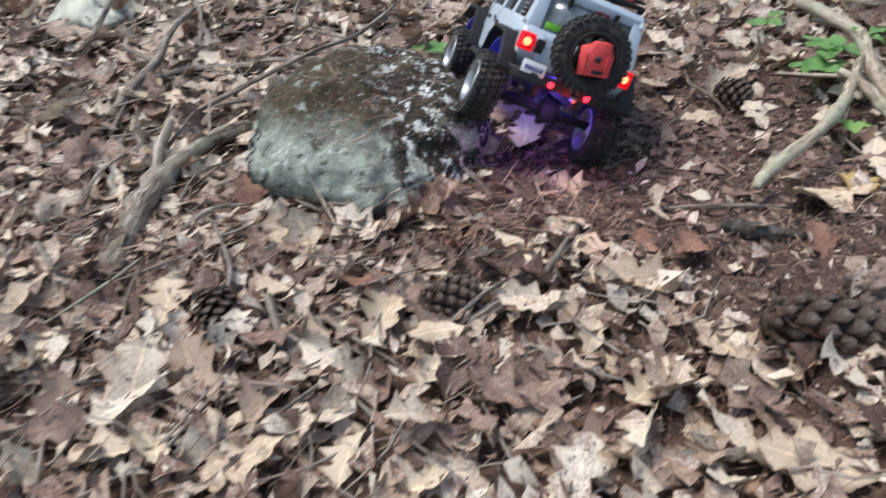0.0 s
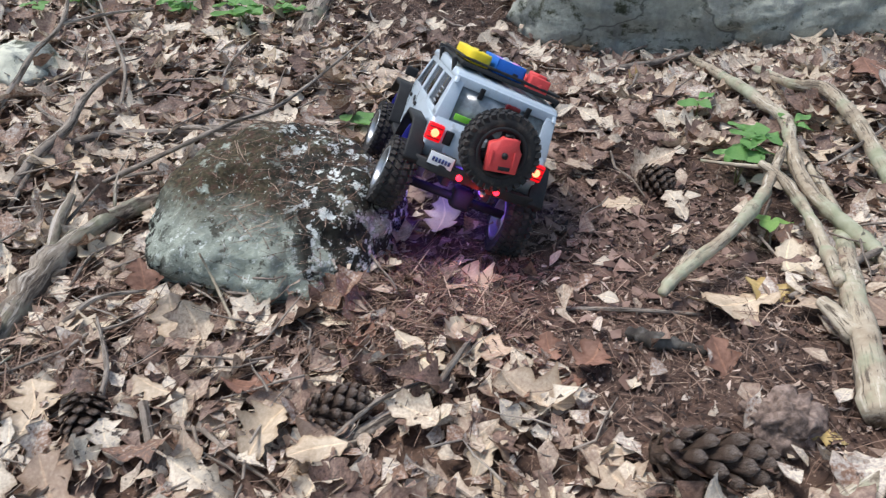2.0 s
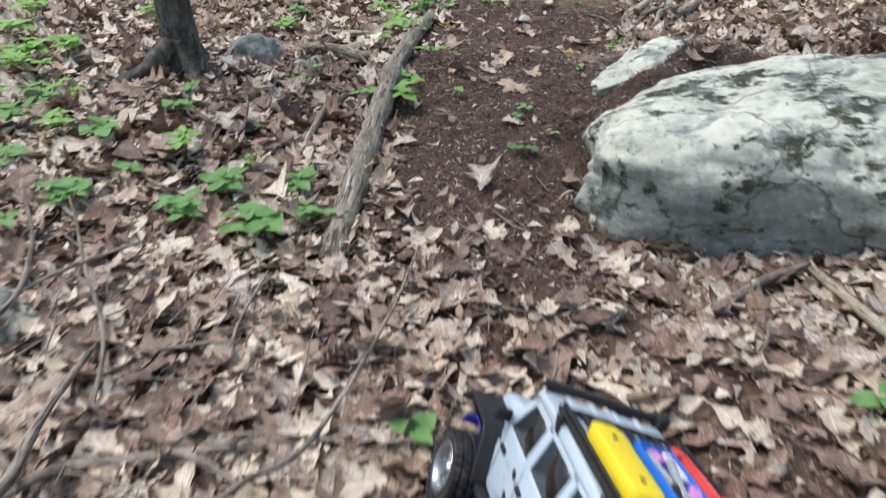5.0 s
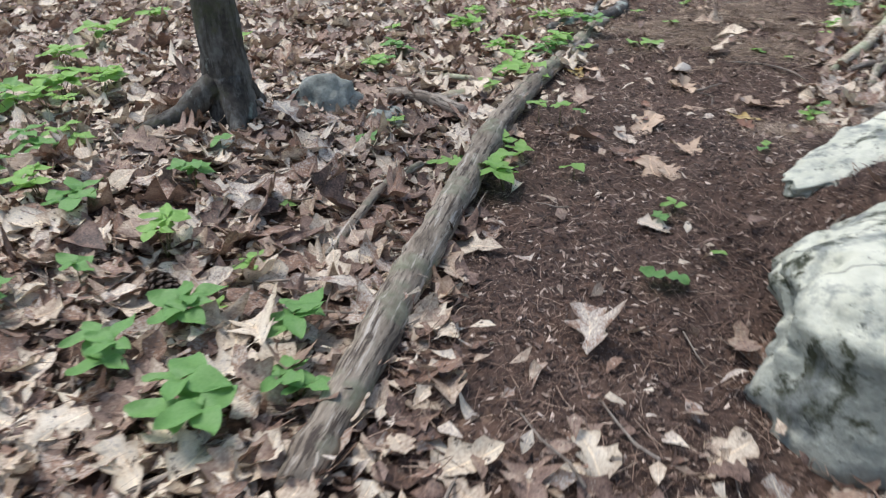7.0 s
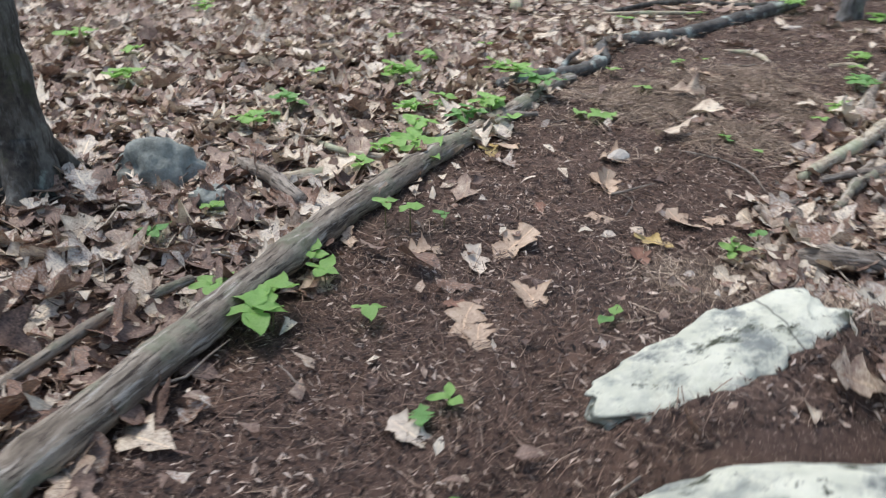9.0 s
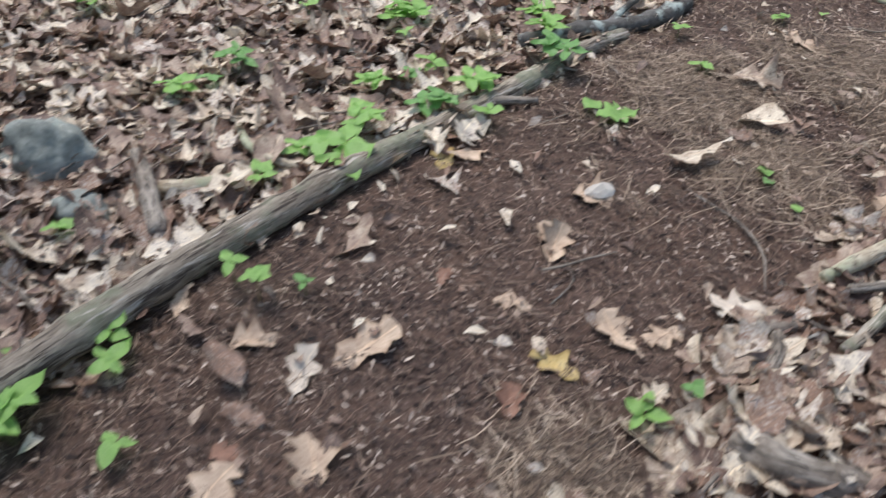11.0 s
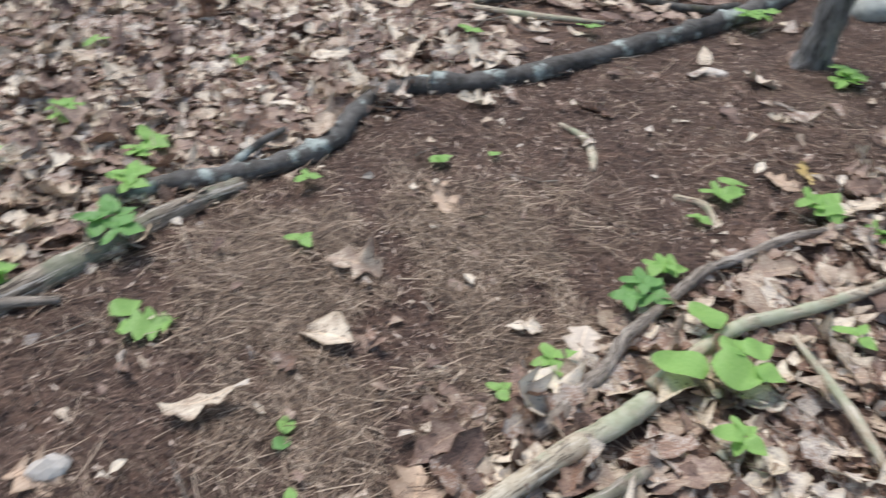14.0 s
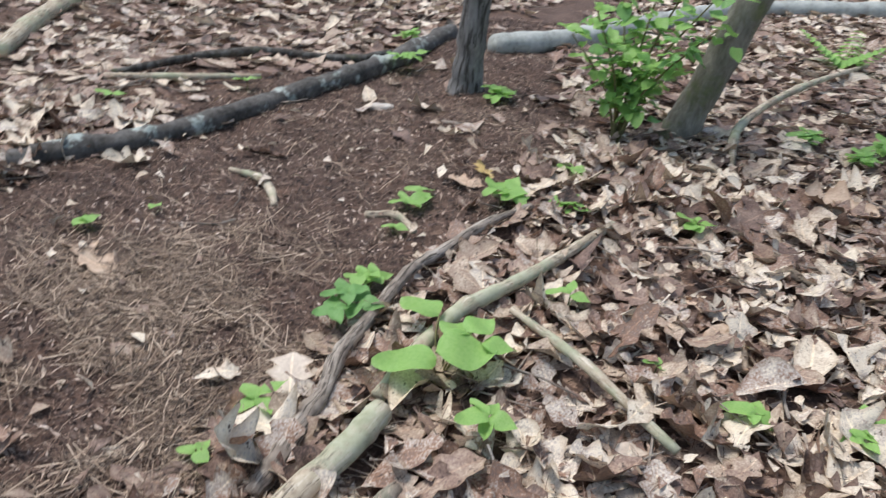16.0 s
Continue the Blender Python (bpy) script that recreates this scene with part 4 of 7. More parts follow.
# ---- leaf litter, needles and crumbs ----
def leaf_shape(rnd, n, kind, rows=3):
    """A lobed oak leaf (or a plain oval one), folded and curled: corner places, quads and each corner's measure across. It is 1 long and lies about flat."""
    s = np.linspace(0, 1, n)
    if kind == "oak":
        w = rnd.uniform(0.25, 0.34) * np.sin(np.pi * np.clip(s * 0.93 + 0.05, 0, 1)) ** 0.7 * (0.7 + 0.5 * s)
        count, shift, deep = (rnd.uniform(2.6, 3.6) if n > 10 else 2.0), rnd.uniform(0.2, 0.8), rnd.uniform(0.42, 0.66)
        lobe = np.abs(2 * ((count * s + shift) % 1.0) - 1)
        w = w * (1.22 - 1.3 * deep * (1 - lobe ** 0.85)) * np.array([rnd.uniform(0.92, 1.08) for i in range(n)])
    elif kind == "maple":
        w = 0.42 * np.sin(np.pi * np.clip(s * 0.9 + 0.09, 0, 1)) ** 0.8
        w = w * np.where(np.arange(n) % 3 == 1, 1.1, 0.6)
    else:
        w = rnd.uniform(0.2, 0.28) * np.sin(np.pi * np.clip(s * 0.97 + 0.02, 0, 1)) ** 0.85
    w[0], w[-1] = 0.02, 0.03
    curl, bend, twist, fold = rnd.uniform(-0.9, 1.9), rnd.uniform(-0.5, 0.9), rnd.uniform(-0.9, 0.9), rnd.uniform(-0.15, 0.35)
    roll, where = rnd.uniform(0, 1.6) if rnd.random() < 0.4 else 0.0, rnd.choice((-1, 1))
    torn = rnd.uniform(0.25, 0.8) if rnd.random() < 0.3 else 2.0
    sway, phase = rnd.uniform(-0.12, 0.12), rnd.uniform(0, 6)
    v, across = [], []
    for side in np.linspace(-1, 1, rows):
        for i in range(n):
            x = side * w[i] * (0.3 if side > 0 and s[i] > torn else 1)
            y = s[i] - 0.5 + (0.10 * abs(side) * math.sin(math.pi * s[i]) if kind == "oak" else 0)
            z = curl * x * x + fold * abs(x) + bend * (s[i] - 0.5) ** 2 + twist * x * (s[i] - 0.5)
            z += 0.03 * abs(side) * math.sin(9 * s[i] + phase + 2 * side) + abs(side) * rnd.uniform(-0.018, 0.018)
            if side * where > 0:
                z += roll * x * x * 2
            v.append((x + sway * math.sin(3 * s[i]), y, z))
            across.append(abs(side))
    f = [(a * n + i, a * n + i + 1, (a + 1) * n + i + 1, (a + 1) * n + i) for a in range(rows - 1) for i in range(n - 1)]
    k, z0, x0 = len(v), v[(rows // 2) * n][2], v[(rows // 2) * n][0]
    v += [(x0 - 0.011, -0.5, z0), (x0 + 0.011, -0.5, z0), (x0 + 0.008 + rnd.uniform(-0.06, 0.06), -0.70, z0 + rnd.uniform(-0.05, 0.1)), (x0 - 0.01, -0.70, z0)]
    f.append((k, k + 1, k + 2, k + 3))
    return np.array(v), np.array(f), np.array(across + [0.3] * 4)


def turns(rz, rx, ry):
    """Turning matrices for arrays of angles."""
    cz, sz, cx, sx, cy, sy = np.cos(rz), np.sin(rz), np.cos(rx), np.sin(rx), np.cos(ry), np.sin(ry)
    o, i = np.zeros_like(rz), np.ones_like(rz)
    a = np.stack([np.stack([cz, -sz, o], -1), np.stack([sz, cz, o], -1), np.stack([o, o, i], -1)], 1)
    b = np.stack([np.stack([i, o, o], -1), np.stack([o, cx, -sx], -1), np.stack([o, sx, cx], -1)], 1)
    c = np.stack([np.stack([cy, o, sy], -1), np.stack([o, i, o], -1), np.stack([-sy, o, cy], -1)], 1)
    return a @ b @ c


VIEW_Y = (-0.95, 0.0, 1.0, 2.2, 3.8, 4.8, 6.5, 9.0, 14.0)
VIEW_LO = (-0.9, -1.25, -1.8, -2.3, -2.9, -3.6, -3.4, -3.0, -3.0)
VIEW_HI = (0.85, 1.1, 1.7, 2.3, 2.5, 2.7, 3.7, 5.0, 6.0)
rng = np.random.default_rng(5)


def scatter(per_metre, y0, y1, keep):
    """Random places in the strip that the trail's borders show, thinned by keep(x, y) from 0 to 1."""
    lo, hi = min(VIEW_LO), max(VIEW_HI)
    k = int(per_metre * (hi - lo) * (y1 - y0))
    x, y = rng.uniform(lo, hi, k), rng.uniform(y0, y1, k)
    ok = (x > np.interp(y, VIEW_Y, VIEW_LO)) & (x < np.interp(y, VIEW_Y, VIEW_HI)) & (rng.random(k) < keep(x, y))
    inside = (((x - 0.93) / 0.62) ** 2 + ((y - 1.58) / 0.40) ** 2 < 1) | (((x + 0.325) / 0.19) ** 2 + ((y - 0.13) / 0.17) ** 2 < 1)
    inside |= ((x - OUT_X) * 0.74 + (y - OUT_Y) * 0.67) ** 2 / 0.034 + (-(x - OUT_X) * 0.67 + (y - OUT_Y) * 0.74) ** 2 / 0.0052 < 1
    ok &= ~inside
    return x[ok], y[ok]


def strew(name, templates, x, y, size, tilt, lift, mat):
    """One joined mesh of many small pieces on the floor."""
    vs, fs, base, mark = [], [], 0, []
    pick = rng.integers(0, len(templates), len(x))
    for j, (tv, tf, *extra) in enumerate(templates):
        q = np.where(pick == j)[0]
        m = len(q)
        if not m:
            continue
        s = rng.uniform(*size, m)
        r = turns(rng.uniform(0, 6.283, m), rng.normal(0, tilt, m), rng.normal(0, tilt, m))
        p = np.einsum("nij,kj->nki", r, tv) * s[:, None, None]
        low = p[:, :, 2].min(1)
        p[:, :, 0] += x[q][:, None]
        p[:, :, 1] += y[q][:, None]
        p[:, :, 2] += (height(x[q], y[q]) + lift[q] - low * 0.6)[:, None]
        vs.append(p.reshape(-1, 3))
        fs.append((tf[None] + (np.arange(m) * len(tv))[:, None, None] + base).reshape(-1, tf.shape[1]))
        base += m * len(tv)
        if extra:
            mark.append(np.tile(extra[0], m))
    ob = mesh_object(name, np.concatenate(vs), np.concatenate(fs), mat)
    if mark:
        set_across(ob.data, np.concatenate(mark))
    return ob


def set_across(me, values):
    at = me.attributes.new("across", "FLOAT", "POINT")
    at.data.foreach_set("value", np.asarray(values, np.float32))


_r = random.Random(12)
FINE = [leaf_shape(_r, 24, "oak", 5) for _ in range(24)] + [leaf_shape(_r, 10, "maple", 5) for _ in range(2)]
MID = [leaf_shape(_r, 14, "oak", 3) for _ in range(22)] + [leaf_shape(_r, 7, "oval", 3) for _ in range(2)]
COARSE = [leaf_shape(_r, 5, "oak", 3) for _ in range(11)] + [leaf_shape(_r, 5, "oval", 3) for _ in range(1)]
SCRAPS = [leaf_shape(_r, 4, "oak", 3) for _ in range(10)]
PLAIN = [leaf_shape(_r, 6, "oak", 3) for _ in range(10)]
litter_keep = lambda x, y: (1 - 0.989 * bare(x, y)) * (1 - 0.93 * np.exp(-((x - 0.08) / 0.22) ** 4 - ((y - 0.13) / 0.24) ** 4))
far_keep = lambda x, y: (1 - 0.97 * bare(x, y)) * np.where((x < 0.15 * (y - 3.4)) & (y > 4.3), 0.55, 1.0)
lx, ly = scatter(600, -0.9, 0.4, lambda x, y: litter_keep(x, y) * np.where(y < 0.05, 0.60, 0.95) * (1 - 0.55 * np.exp(-((x + 0.66) / 0.16) ** 2 - ((y + 0.14) / 0.2) ** 2)) * np.where((x > 0.26) & (y < -0.28), 0.6, 1.0))
litter = strew("leaf_litter", FINE, lx, ly, (0.04, 0.105), 0.38, rng.random(len(lx)) ** 1.6 * 0.032, LEAF)
tagged(litter, "thick layer of dry tan and brown oak leaves", "leaves", kind="stuff")
lx, ly = scatter(540, 0.4, 1.3, litter_keep)
tagged(strew("leaf_litter", FINE, lx, ly, (0.055, 0.13), 0.22, rng.random(len(lx)) ** 1.6 * 0.026, LEAF), "thick layer of pale dry oak leaves behind the mossy rock", "leaves", kind="stuff")
lx, ly = scatter(560, 1.3, 5.0, litter_keep)
tagged(strew("leaf_litter", MID, lx, ly, (0.052, 0.138), 0.26, rng.random(len(lx)) ** 1.6 * 0.026, LEAF), "thick layer of dry tan oak leaves beside the trail", "leaves", kind="stuff")
lx, ly = scatter(420, 5.0, 14.0, far_keep)
far_litter = strew("far_leaf_litter", COARSE, lx, ly, (0.06, 0.13), 0.14, rng.random(len(lx)) ** 2 * 0.02, LEAF)
tagged(far_litter, "dry brown oak leaves on the far forest floor", "leaves", kind="stuff")

# the litter goes on all round, thinner with distance
_k = 52000
_x, _y = rng.uniform(-9, 10, _k), rng.uniform(-7, 17, _k)
_away = np.maximum.reduce([np.interp(_y, VIEW_Y, VIEW_LO) - _x, _x - np.interp(_y, VIEW_Y, VIEW_HI), -0.9 - _y, _y - 14.0, np.full(_k, -1.0)])
_ok = (_away > -0.12) & (rng.random(_k) < 0.9 * np.exp(-np.maximum(_away, 0) / 2.6))
tagged(strew("outer_leaf_litter", PLAIN, _x[_ok], _y[_ok], (0.07, 0.17), 0.25, rng.random(int(_ok.sum())) ** 2 * 0.02, LEAF), "dry brown oak leaves scattered over the surrounding forest floor", "leaves", kind="stuff")

lx, ly = scatter(2400, -0.9, 5.2, lambda x, y: (1 - 0.92 * bare(x, y)) * np.where(y < 0.1, 1.0, np.where(y < 1.2, 0.7, 0.45)))
tagged(strew("leaf_scraps", SCRAPS, lx, ly, (0.012, 0.048), 0.4, 0.002 + rng.random(len(lx)) * 0.026, LEAF), "small torn scraps of dry brown leaf", "leaves", kind="stuff")

# single leaves that lie on top of the litter beside the trail
LEAF_ONE = material("single_dry_leaf", [(0.24, 0.16, 0.12), (0.38, 0.28, 0.21), (0.56, 0.46, 0.34), (0.70, 0.61, 0.46), (0.44, 0.28, 0.18)], scale=25, fine=220, rough=0.7, bump=0.4, random_object=0.7, contrast=0.22, bump_size=0.002)
veined(LEAF_ONE)
LEAF_MESHES = []
for tv, tf, ta in FINE:
    one = mesh_object("fallen_leaf", tv, tf, LEAF_ONE)
    set_across(one.data, ta)
    LEAF_MESHES.append(one.data)
    bpy.data.objects.remove(one)
_x, _y = rng.uniform(-0.85, 0.95, 420), rng.uniform(-0.62, 0.9, 420)
_ok = (rng.random(420) > bare(_x, _y)) & (((_x + 0.325) / 0.22) ** 2 + ((_y - 0.13) / 0.2) ** 2 > 1) & (_y > -0.75 + 0.2 * np.abs(_x))
for x, y in list(zip(_x[_ok], _y[_ok]))[:120]:
    leaf = new("fallen_leaf", LEAF_MESHES[int(rng.integers(0, 24))])
    leaf.parent = litter
    s = rng.uniform(0.07, 0.115)
    leaf.matrix_world = Matrix.Translation(at_ground(x, y, 0.022)) @ Euler((rng.normal(0, 0.15), rng.normal(0, 0.15), rng.uniform(0, 6.28))).to_matrix().to_4x4() @ Matrix.Scale(s, 4)


def strand(bend):
    """A pine needle: a narrow bent strip with a raised middle."""
    v = []
    for i, t in enumerate((-0.5, 0.0, 0.5)):
        c = bend * (0.25 - t * t)
        v += [(c - 0.011, t, 0), (c + 0.011, t, 0.004)]
    return np.array(v), np.array([(0, 1, 3, 2), (2, 3, 5, 4)])


NEEDLES = [strand(b) for b in (-0.25, -0.12, 0.0, 0.1, 0.22, 0.35)]
needle_keep = lambda x, y: np.clip(0.28 + 0.57 * bare(x, y) * (0.75 + 0.5 * ripple(x, y, 5.0, 0.2)) + 0.8 * np.exp(-((x + 0.17) / 0.14) ** 2 - ((y + 0.06) / 0.1) ** 2), 0, 1)
nx, ny = scatter(8500, -0.9, 6.5, needle_keep)
tagged(strew("pine_needles", NEEDLES, nx, ny, (0.012, 0.058), 0.16, 0.002 + rng.random(len(nx)) * np.where(bare(nx, ny) > 0.5, 0.008, 0.03), NEEDLE), "reddish brown dry pine needles strewn over the soil", "needles", kind="stuff")

_n = 4200
_t, _q = rng.uniform(0, 6.283, _n), np.sqrt(rng.random(_n))
nx, ny = -0.14 + 0.21 * _q * np.cos(_t), -0.10 + 0.15 * _q * np.sin(_t)
tagged(strew("pine_needles", NEEDLES, nx, ny, (0.03, 0.085), 0.16, 0.004 + rng.random(_n) * 0.024 * (1 - _q ** 2), NEEDLE), "thick mat of brown pine needles beside the mossy rock", "needles", kind="stuff")
_n = 2000
nx, ny = rng.normal(-0.64, 0.13, _n), rng.normal(-0.13, 0.16, _n)
tagged(strew("pine_needles", NEEDLES, nx, ny, (0.03, 0.08), 0.2, 0.004 + rng.random(_n) * 0.025, NEEDLE), "brown pine needles matted among twigs beside a thick branch", "needles", kind="stuff")
NEEDLE_TAN = material("bleached_pine_needle", [(0.040, 0.027, 0.020), (0.125, 0.083, 0.058), (0.28, 0.20, 0.14), (0.66, 0.52, 0.385)], island=0.85, contrast=0.2, rough=0.7, bump=0)
nx, ny = np.empty(0), np.empty(0)
for _cx, _cy, _rx, _ry, _k in ((0.38, 3.85, 0.46, 0.40, 17000), (0.62, 4.05, 0.24, 0.32, 5200), (0.45, 3.62, 0.28, 0.32, 9000), (0.75, 3.55, 0.16, 0.22, 1600), (0.2, 3.55, 0.28, 0.4, 1200), (0.9, 5.1, 0.5, 0.5, 1500), (0.45, 2.4, 0.14, 0.2, 1800), (0.75, 2.22, 0.3, 0.12, 1800)):
    nx, ny = np.append(nx, rng.normal(_cx, _rx * 0.55, _k)), np.append(ny, rng.normal(_cy, _ry * 0.55, _k))
_patch = ripple(nx, ny, 8.5, 0.6) + 0.8 * ripple(nx, ny, 19.0, 1.3) + 0.5 * ripple(nx, ny, 41.0, 2.2)
_ok = rng.random(len(nx)) < smooth(_patch, -1.1, 0.9)
nx, ny = nx[_ok], ny[_ok]
tagged(strew("pine_needles", NEEDLES, nx, ny, (0.03, 0.09), 0.14, 0.003 + rng.random(len(nx)) * 0.012, NEEDLE_TAN), "tan dry pine needles gathered in loose patches on the trail", "needles", kind="stuff")
CRUMBS = []
for _ in range(10):
    a = np.sort(rng.uniform(0, 6.283, 4))
    CRUMBS.append((np.stack([np.cos(a) * rng.uniform(0.5, 1.2, 4), np.sin(a) * rng.uniform(0.15, 0.6, 4), rng.uniform(0, 0.25, 4)], 1) * 0.5, np.array([(0, 1, 2, 3)])))
cx, cy = scatter(21000, -0.9, 6.8, lambda x, y: 0.13 + 0.87 * bare(x, y))
tagged(strew("soil_crumbs", CRUMBS, cx, cy, (0.003, 0.022), 0.35, 0.001 + rng.random(len(cx)) * 0.006, CHIP), "small crumbs of leaf and bark on dark soil", "debris", kind="stuff")

TRAMPLED = material("trampled_leaf_bits", [(0.06, 0.037, 0.029), (0.13, 0.078, 0.060), (0.21, 0.13, 0.10), (0.36, 0.25, 0.20)], island=0.85, contrast=0.15, rough=0.65, bump=0)
_n = 700
tx, ty = rng.normal(0.20, 0.17, _n), rng.normal(0.16, 0.20, _n)
_ok = ((tx + 0.325) / 0.22) ** 2 + ((ty - 0.13) / 0.2) ** 2 > 1
tx, ty = tx[_ok], ty[_ok]
tagged(strew("trampled_leaves", SCRAPS, tx, ty, (0.010, 0.040), 0.12, 0.001 + rng.random(len(tx)) * 0.004, TRAMPLED), "reddish brown trampled bits of leaf on worn soil", "leaves", kind="stuff")

TWIGS = []
for _ in range(6):
    bm = bmesh.new()
    k = [Vector((_r.uniform(-0.08, 0.08), t, _r.uniform(-0.02, 0.03))) for t in (-0.5, -0.2, 0.15, 0.5)]
    tube(bm, k, (0.02, 0.018, 0.014, 0.008), 4, 1, 0.2, 0, _)
    bmesh.ops.triangulate(bm, faces=bm.faces[:])
    bm.verts.index_update()
    TWIGS.append((np.array([v.co[:] for v in bm.verts]), np.array([[v.index for v in f.verts] for f in bm.faces])))
    bm.free()
tx, ty = scatter(60, -0.9, 8.0, lambda x, y: 1 - 0.97 * bare(x, y))
tagged(strew("twig_debris", TWIGS, tx, ty, (0.04, 0.19), 0.10, 0.008 + rng.random(len(tx)) * 0.02, WOOD_GREY), "thin broken grey twigs strewn among the leaves", "twigs", kind="stuff")



# larger single leaves on bare soil
TAN = material("tan_leaf", [(0.36, 0.245, 0.175), (0.54, 0.40, 0.29), (0.70, 0.55, 0.41)], scale=22, fine=200, rough=0.7, bump=0.5, bump_size=0.002)
GOLD = material("yellow_leaf", [(0.36, 0.25, 0.09), (0.55, 0.40, 0.16), (0.62, 0.50, 0.26)], scale=22, fine=200, rough=0.65, bump=0.5, bump_size=0.002)
RUST = material("rust_leaf", [(0.16, 0.08, 0.055), (0.27, 0.145, 0.10), (0.36, 0.22, 0.16)], scale=22, fine=200, rough=0.7, bump=0.5, bump_size=0.002)
CREAM = material("bleached_leaf", [(0.50, 0.41, 0.33), (0.66, 0.56, 0.455), (0.78, 0.69, 0.57)], scale=22, fine=200, rough=0.75, bump=0.5, bump_size=0.002)
LEAF_WORDS = {"TAN": "large curled tan oak leaf", "GOLD": "large dull yellow oak leaf", "RUST": "rust-brown curled oak leaf", "CREAM": "bleached whitish torn leaf", "PALE": "large straw-pale oak leaf"}
STRAW = material("straw_leaf", [(0.40, 0.30, 0.20), (0.58, 0.46, 0.33), (0.76, 0.64, 0.48)], scale=22, fine=200, rough=0.7, bump=0.5, bump_size=0.002)
for m in (TAN, GOLD, RUST, CREAM, STRAW):
    veined(m)


def oak_leaf(x, y, long, rz, kind, rx=6, ry=4, up=0.008):
    """One large dry leaf with its own curl and holes torn by its outline."""
    rnd = random.Random(int(x * 1000) * 7 + int(y * 1000))
    v, f, a = leaf_shape(rnd, 30, "oak", 7)
    mat = {"TAN": TAN, "GOLD": GOLD, "RUST": RUST, "CREAM": CREAM, "PALE": STRAW}[kind]
    ob = mesh_object("oak_leaf", v * long * np.array((1.15, 1, 1)), f, mat)
    set_across(ob.data, a)
    ob.matrix_world = Matrix.Translation(at_ground(x, y, up)) @ Euler((radians(rx), radians(ry), radians(rz))).to_matrix().to_4x4()
    return tagged(ob, LEAF_WORDS[kind] + (" on bare trail soil" if float(bare(x, y)) > 0.5 else " lying on other leaves"), "leaf", group="large dry leaves")


oak_leaf(-0.42, -0.13, 0.09, 40, "PALE", 25, 5, 0.03)
oak_leaf(-0.26, -0.34, 0.085, -30, "PALE", 18, 0, 0.035)
oak_leaf(-0.41, -0.26, 0.07, 75, "PALE", 15, 10, 0.035)
oak_leaf(-0.56, -0.31, 0.09, 10, "PALE", 10, 0, 0.03)
oak_leaf(-0.19, -0.37, 0.075, 120, "PALE", 14, 4, 0.035)
oak_leaf(-0.67, -0.02, 0.09, 80, "CREAM", 8, 0, 0.03)
oak_leaf(0.1, -0.2, 0.05, 10, "RUST")
oak_leaf(-0.3, -0.25, 0.08, 130, "RUST", 25, 10, 0.03)
oak_leaf(-0.505, -0.05, 0.09, 10, "RUST", 55, 0, 0.035)
oak_leaf(0.0, -0.185, 0.095, 70, "TAN", 12, 0, 0.02)
oak_leaf(0.145, -0.24, 0.075, 150, "RUST", 14, 6, 0.02)
oak_leaf(-0.013, -0.012, 0.11, 235, "TAN", 6, 4, 0.012)
oak_leaf(-0.15, -0.185, 0.07, 80, "RUST", 8, 4, 0.02)
oak_leaf(0.15, 0.40, 0.11, 70, "PALE", 10, 0, 0.012)
oak_leaf(0.285, 0.205, 0.09, 100, "PALE", 8, 0, 0.012)
oak_leaf(-0.765, 0.30, 0.12, 80, "PALE", 10, 0, 0.03)
oak_leaf(1.0, 0.765, 0.13, 10, "RUST", 10, 0, 0.03)
oak_leaf(0.53, 2.94, 0.11, 100, "CREAM", 10, 0, 0.015)
oak_leaf(-0.312, 2.385, 0.075, 20, "TAN", 12, 0)
oak_leaf(-0.298, 2.205, 0.10, 60, "TAN", 14, 0)
oak_leaf(0.11, 2.235, 0.10, 40, "TAN", 10, 0)
oak_leaf(0.037, 1.851, 0.09, 75, "CREAM", 12, 0)
oak_leaf(-0.02, 2.385, 0.10, 15, "CREAM", 10, 0)
oak_leaf(0.072, 2.08, 0.085, 20, "TAN", 12, 0)
oak_leaf(0.352, -0.178, 0.135, 120, "PALE", 14, 10, 0.012)
oak_leaf(0.41, -0.13, 0.08, 80, "GOLD", 14, -10, 0.012)
oak_leaf(0.3, -0.285, 0.075, 20, "RUST", 35, 0)
oak_leaf(0.12, -0.27, 0.085, 190, "RUST")
oak_leaf(0.03, -0.4, 0.09, 60, "PALE")
oak_leaf(0.362, -0.415, 0.045, 80, "GOLD")
oak_leaf(0.03, 2.48, 0.135, -25, "TAN", 14, 0)
oak_leaf(0.31, 2.645, 0.1, 70, "GOLD")
oak_leaf(0.29, 2.51, 0.07, 30, "RUST")
oak_leaf(0.18, 2.73, 0.08, 110, "TAN")
oak_leaf(0.04, 2.71, 0.05, 10, "RUST")
oak_leaf(-0.14, 2.39, 0.09, 130, "TAN")
oak_leaf(0.17, 2.92, 0.1, 15, "TAN", 20, 10)
oak_leaf(-0.16, 3.13, 0.12, 160, "TAN", 16, 0)
oak_leaf(-0.2, 3.06, 0.09, 40, "GOLD")
oak_leaf(0.46, 3.5, 0.05, 60, "TAN")
oak_leaf(0.41, 4.15, 0.15, 95, "TAN")
oak_leaf(0.31, 4.19, 0.1, 60, "TAN")
oak_leaf(0.845, 3.85, 0.1, 10, "CREAM", 20, 0, 0.03)
oak_leaf(0.17, 3.11, 0.1, 100, "TAN")
oak_leaf(0.37, 2.76, 0.1, 60, "TAN")
oak_leaf(0.44, 2.81, 0.1, 140, "TAN")
oak_leaf(0.04, 2.12, 0.12, 10, "TAN", 12, 0)
oak_leaf(0.14, 2.94, 0.07, 40, "TAN")
oak_leaf(0.0, 2.2, 0.07, 100, "RUST")
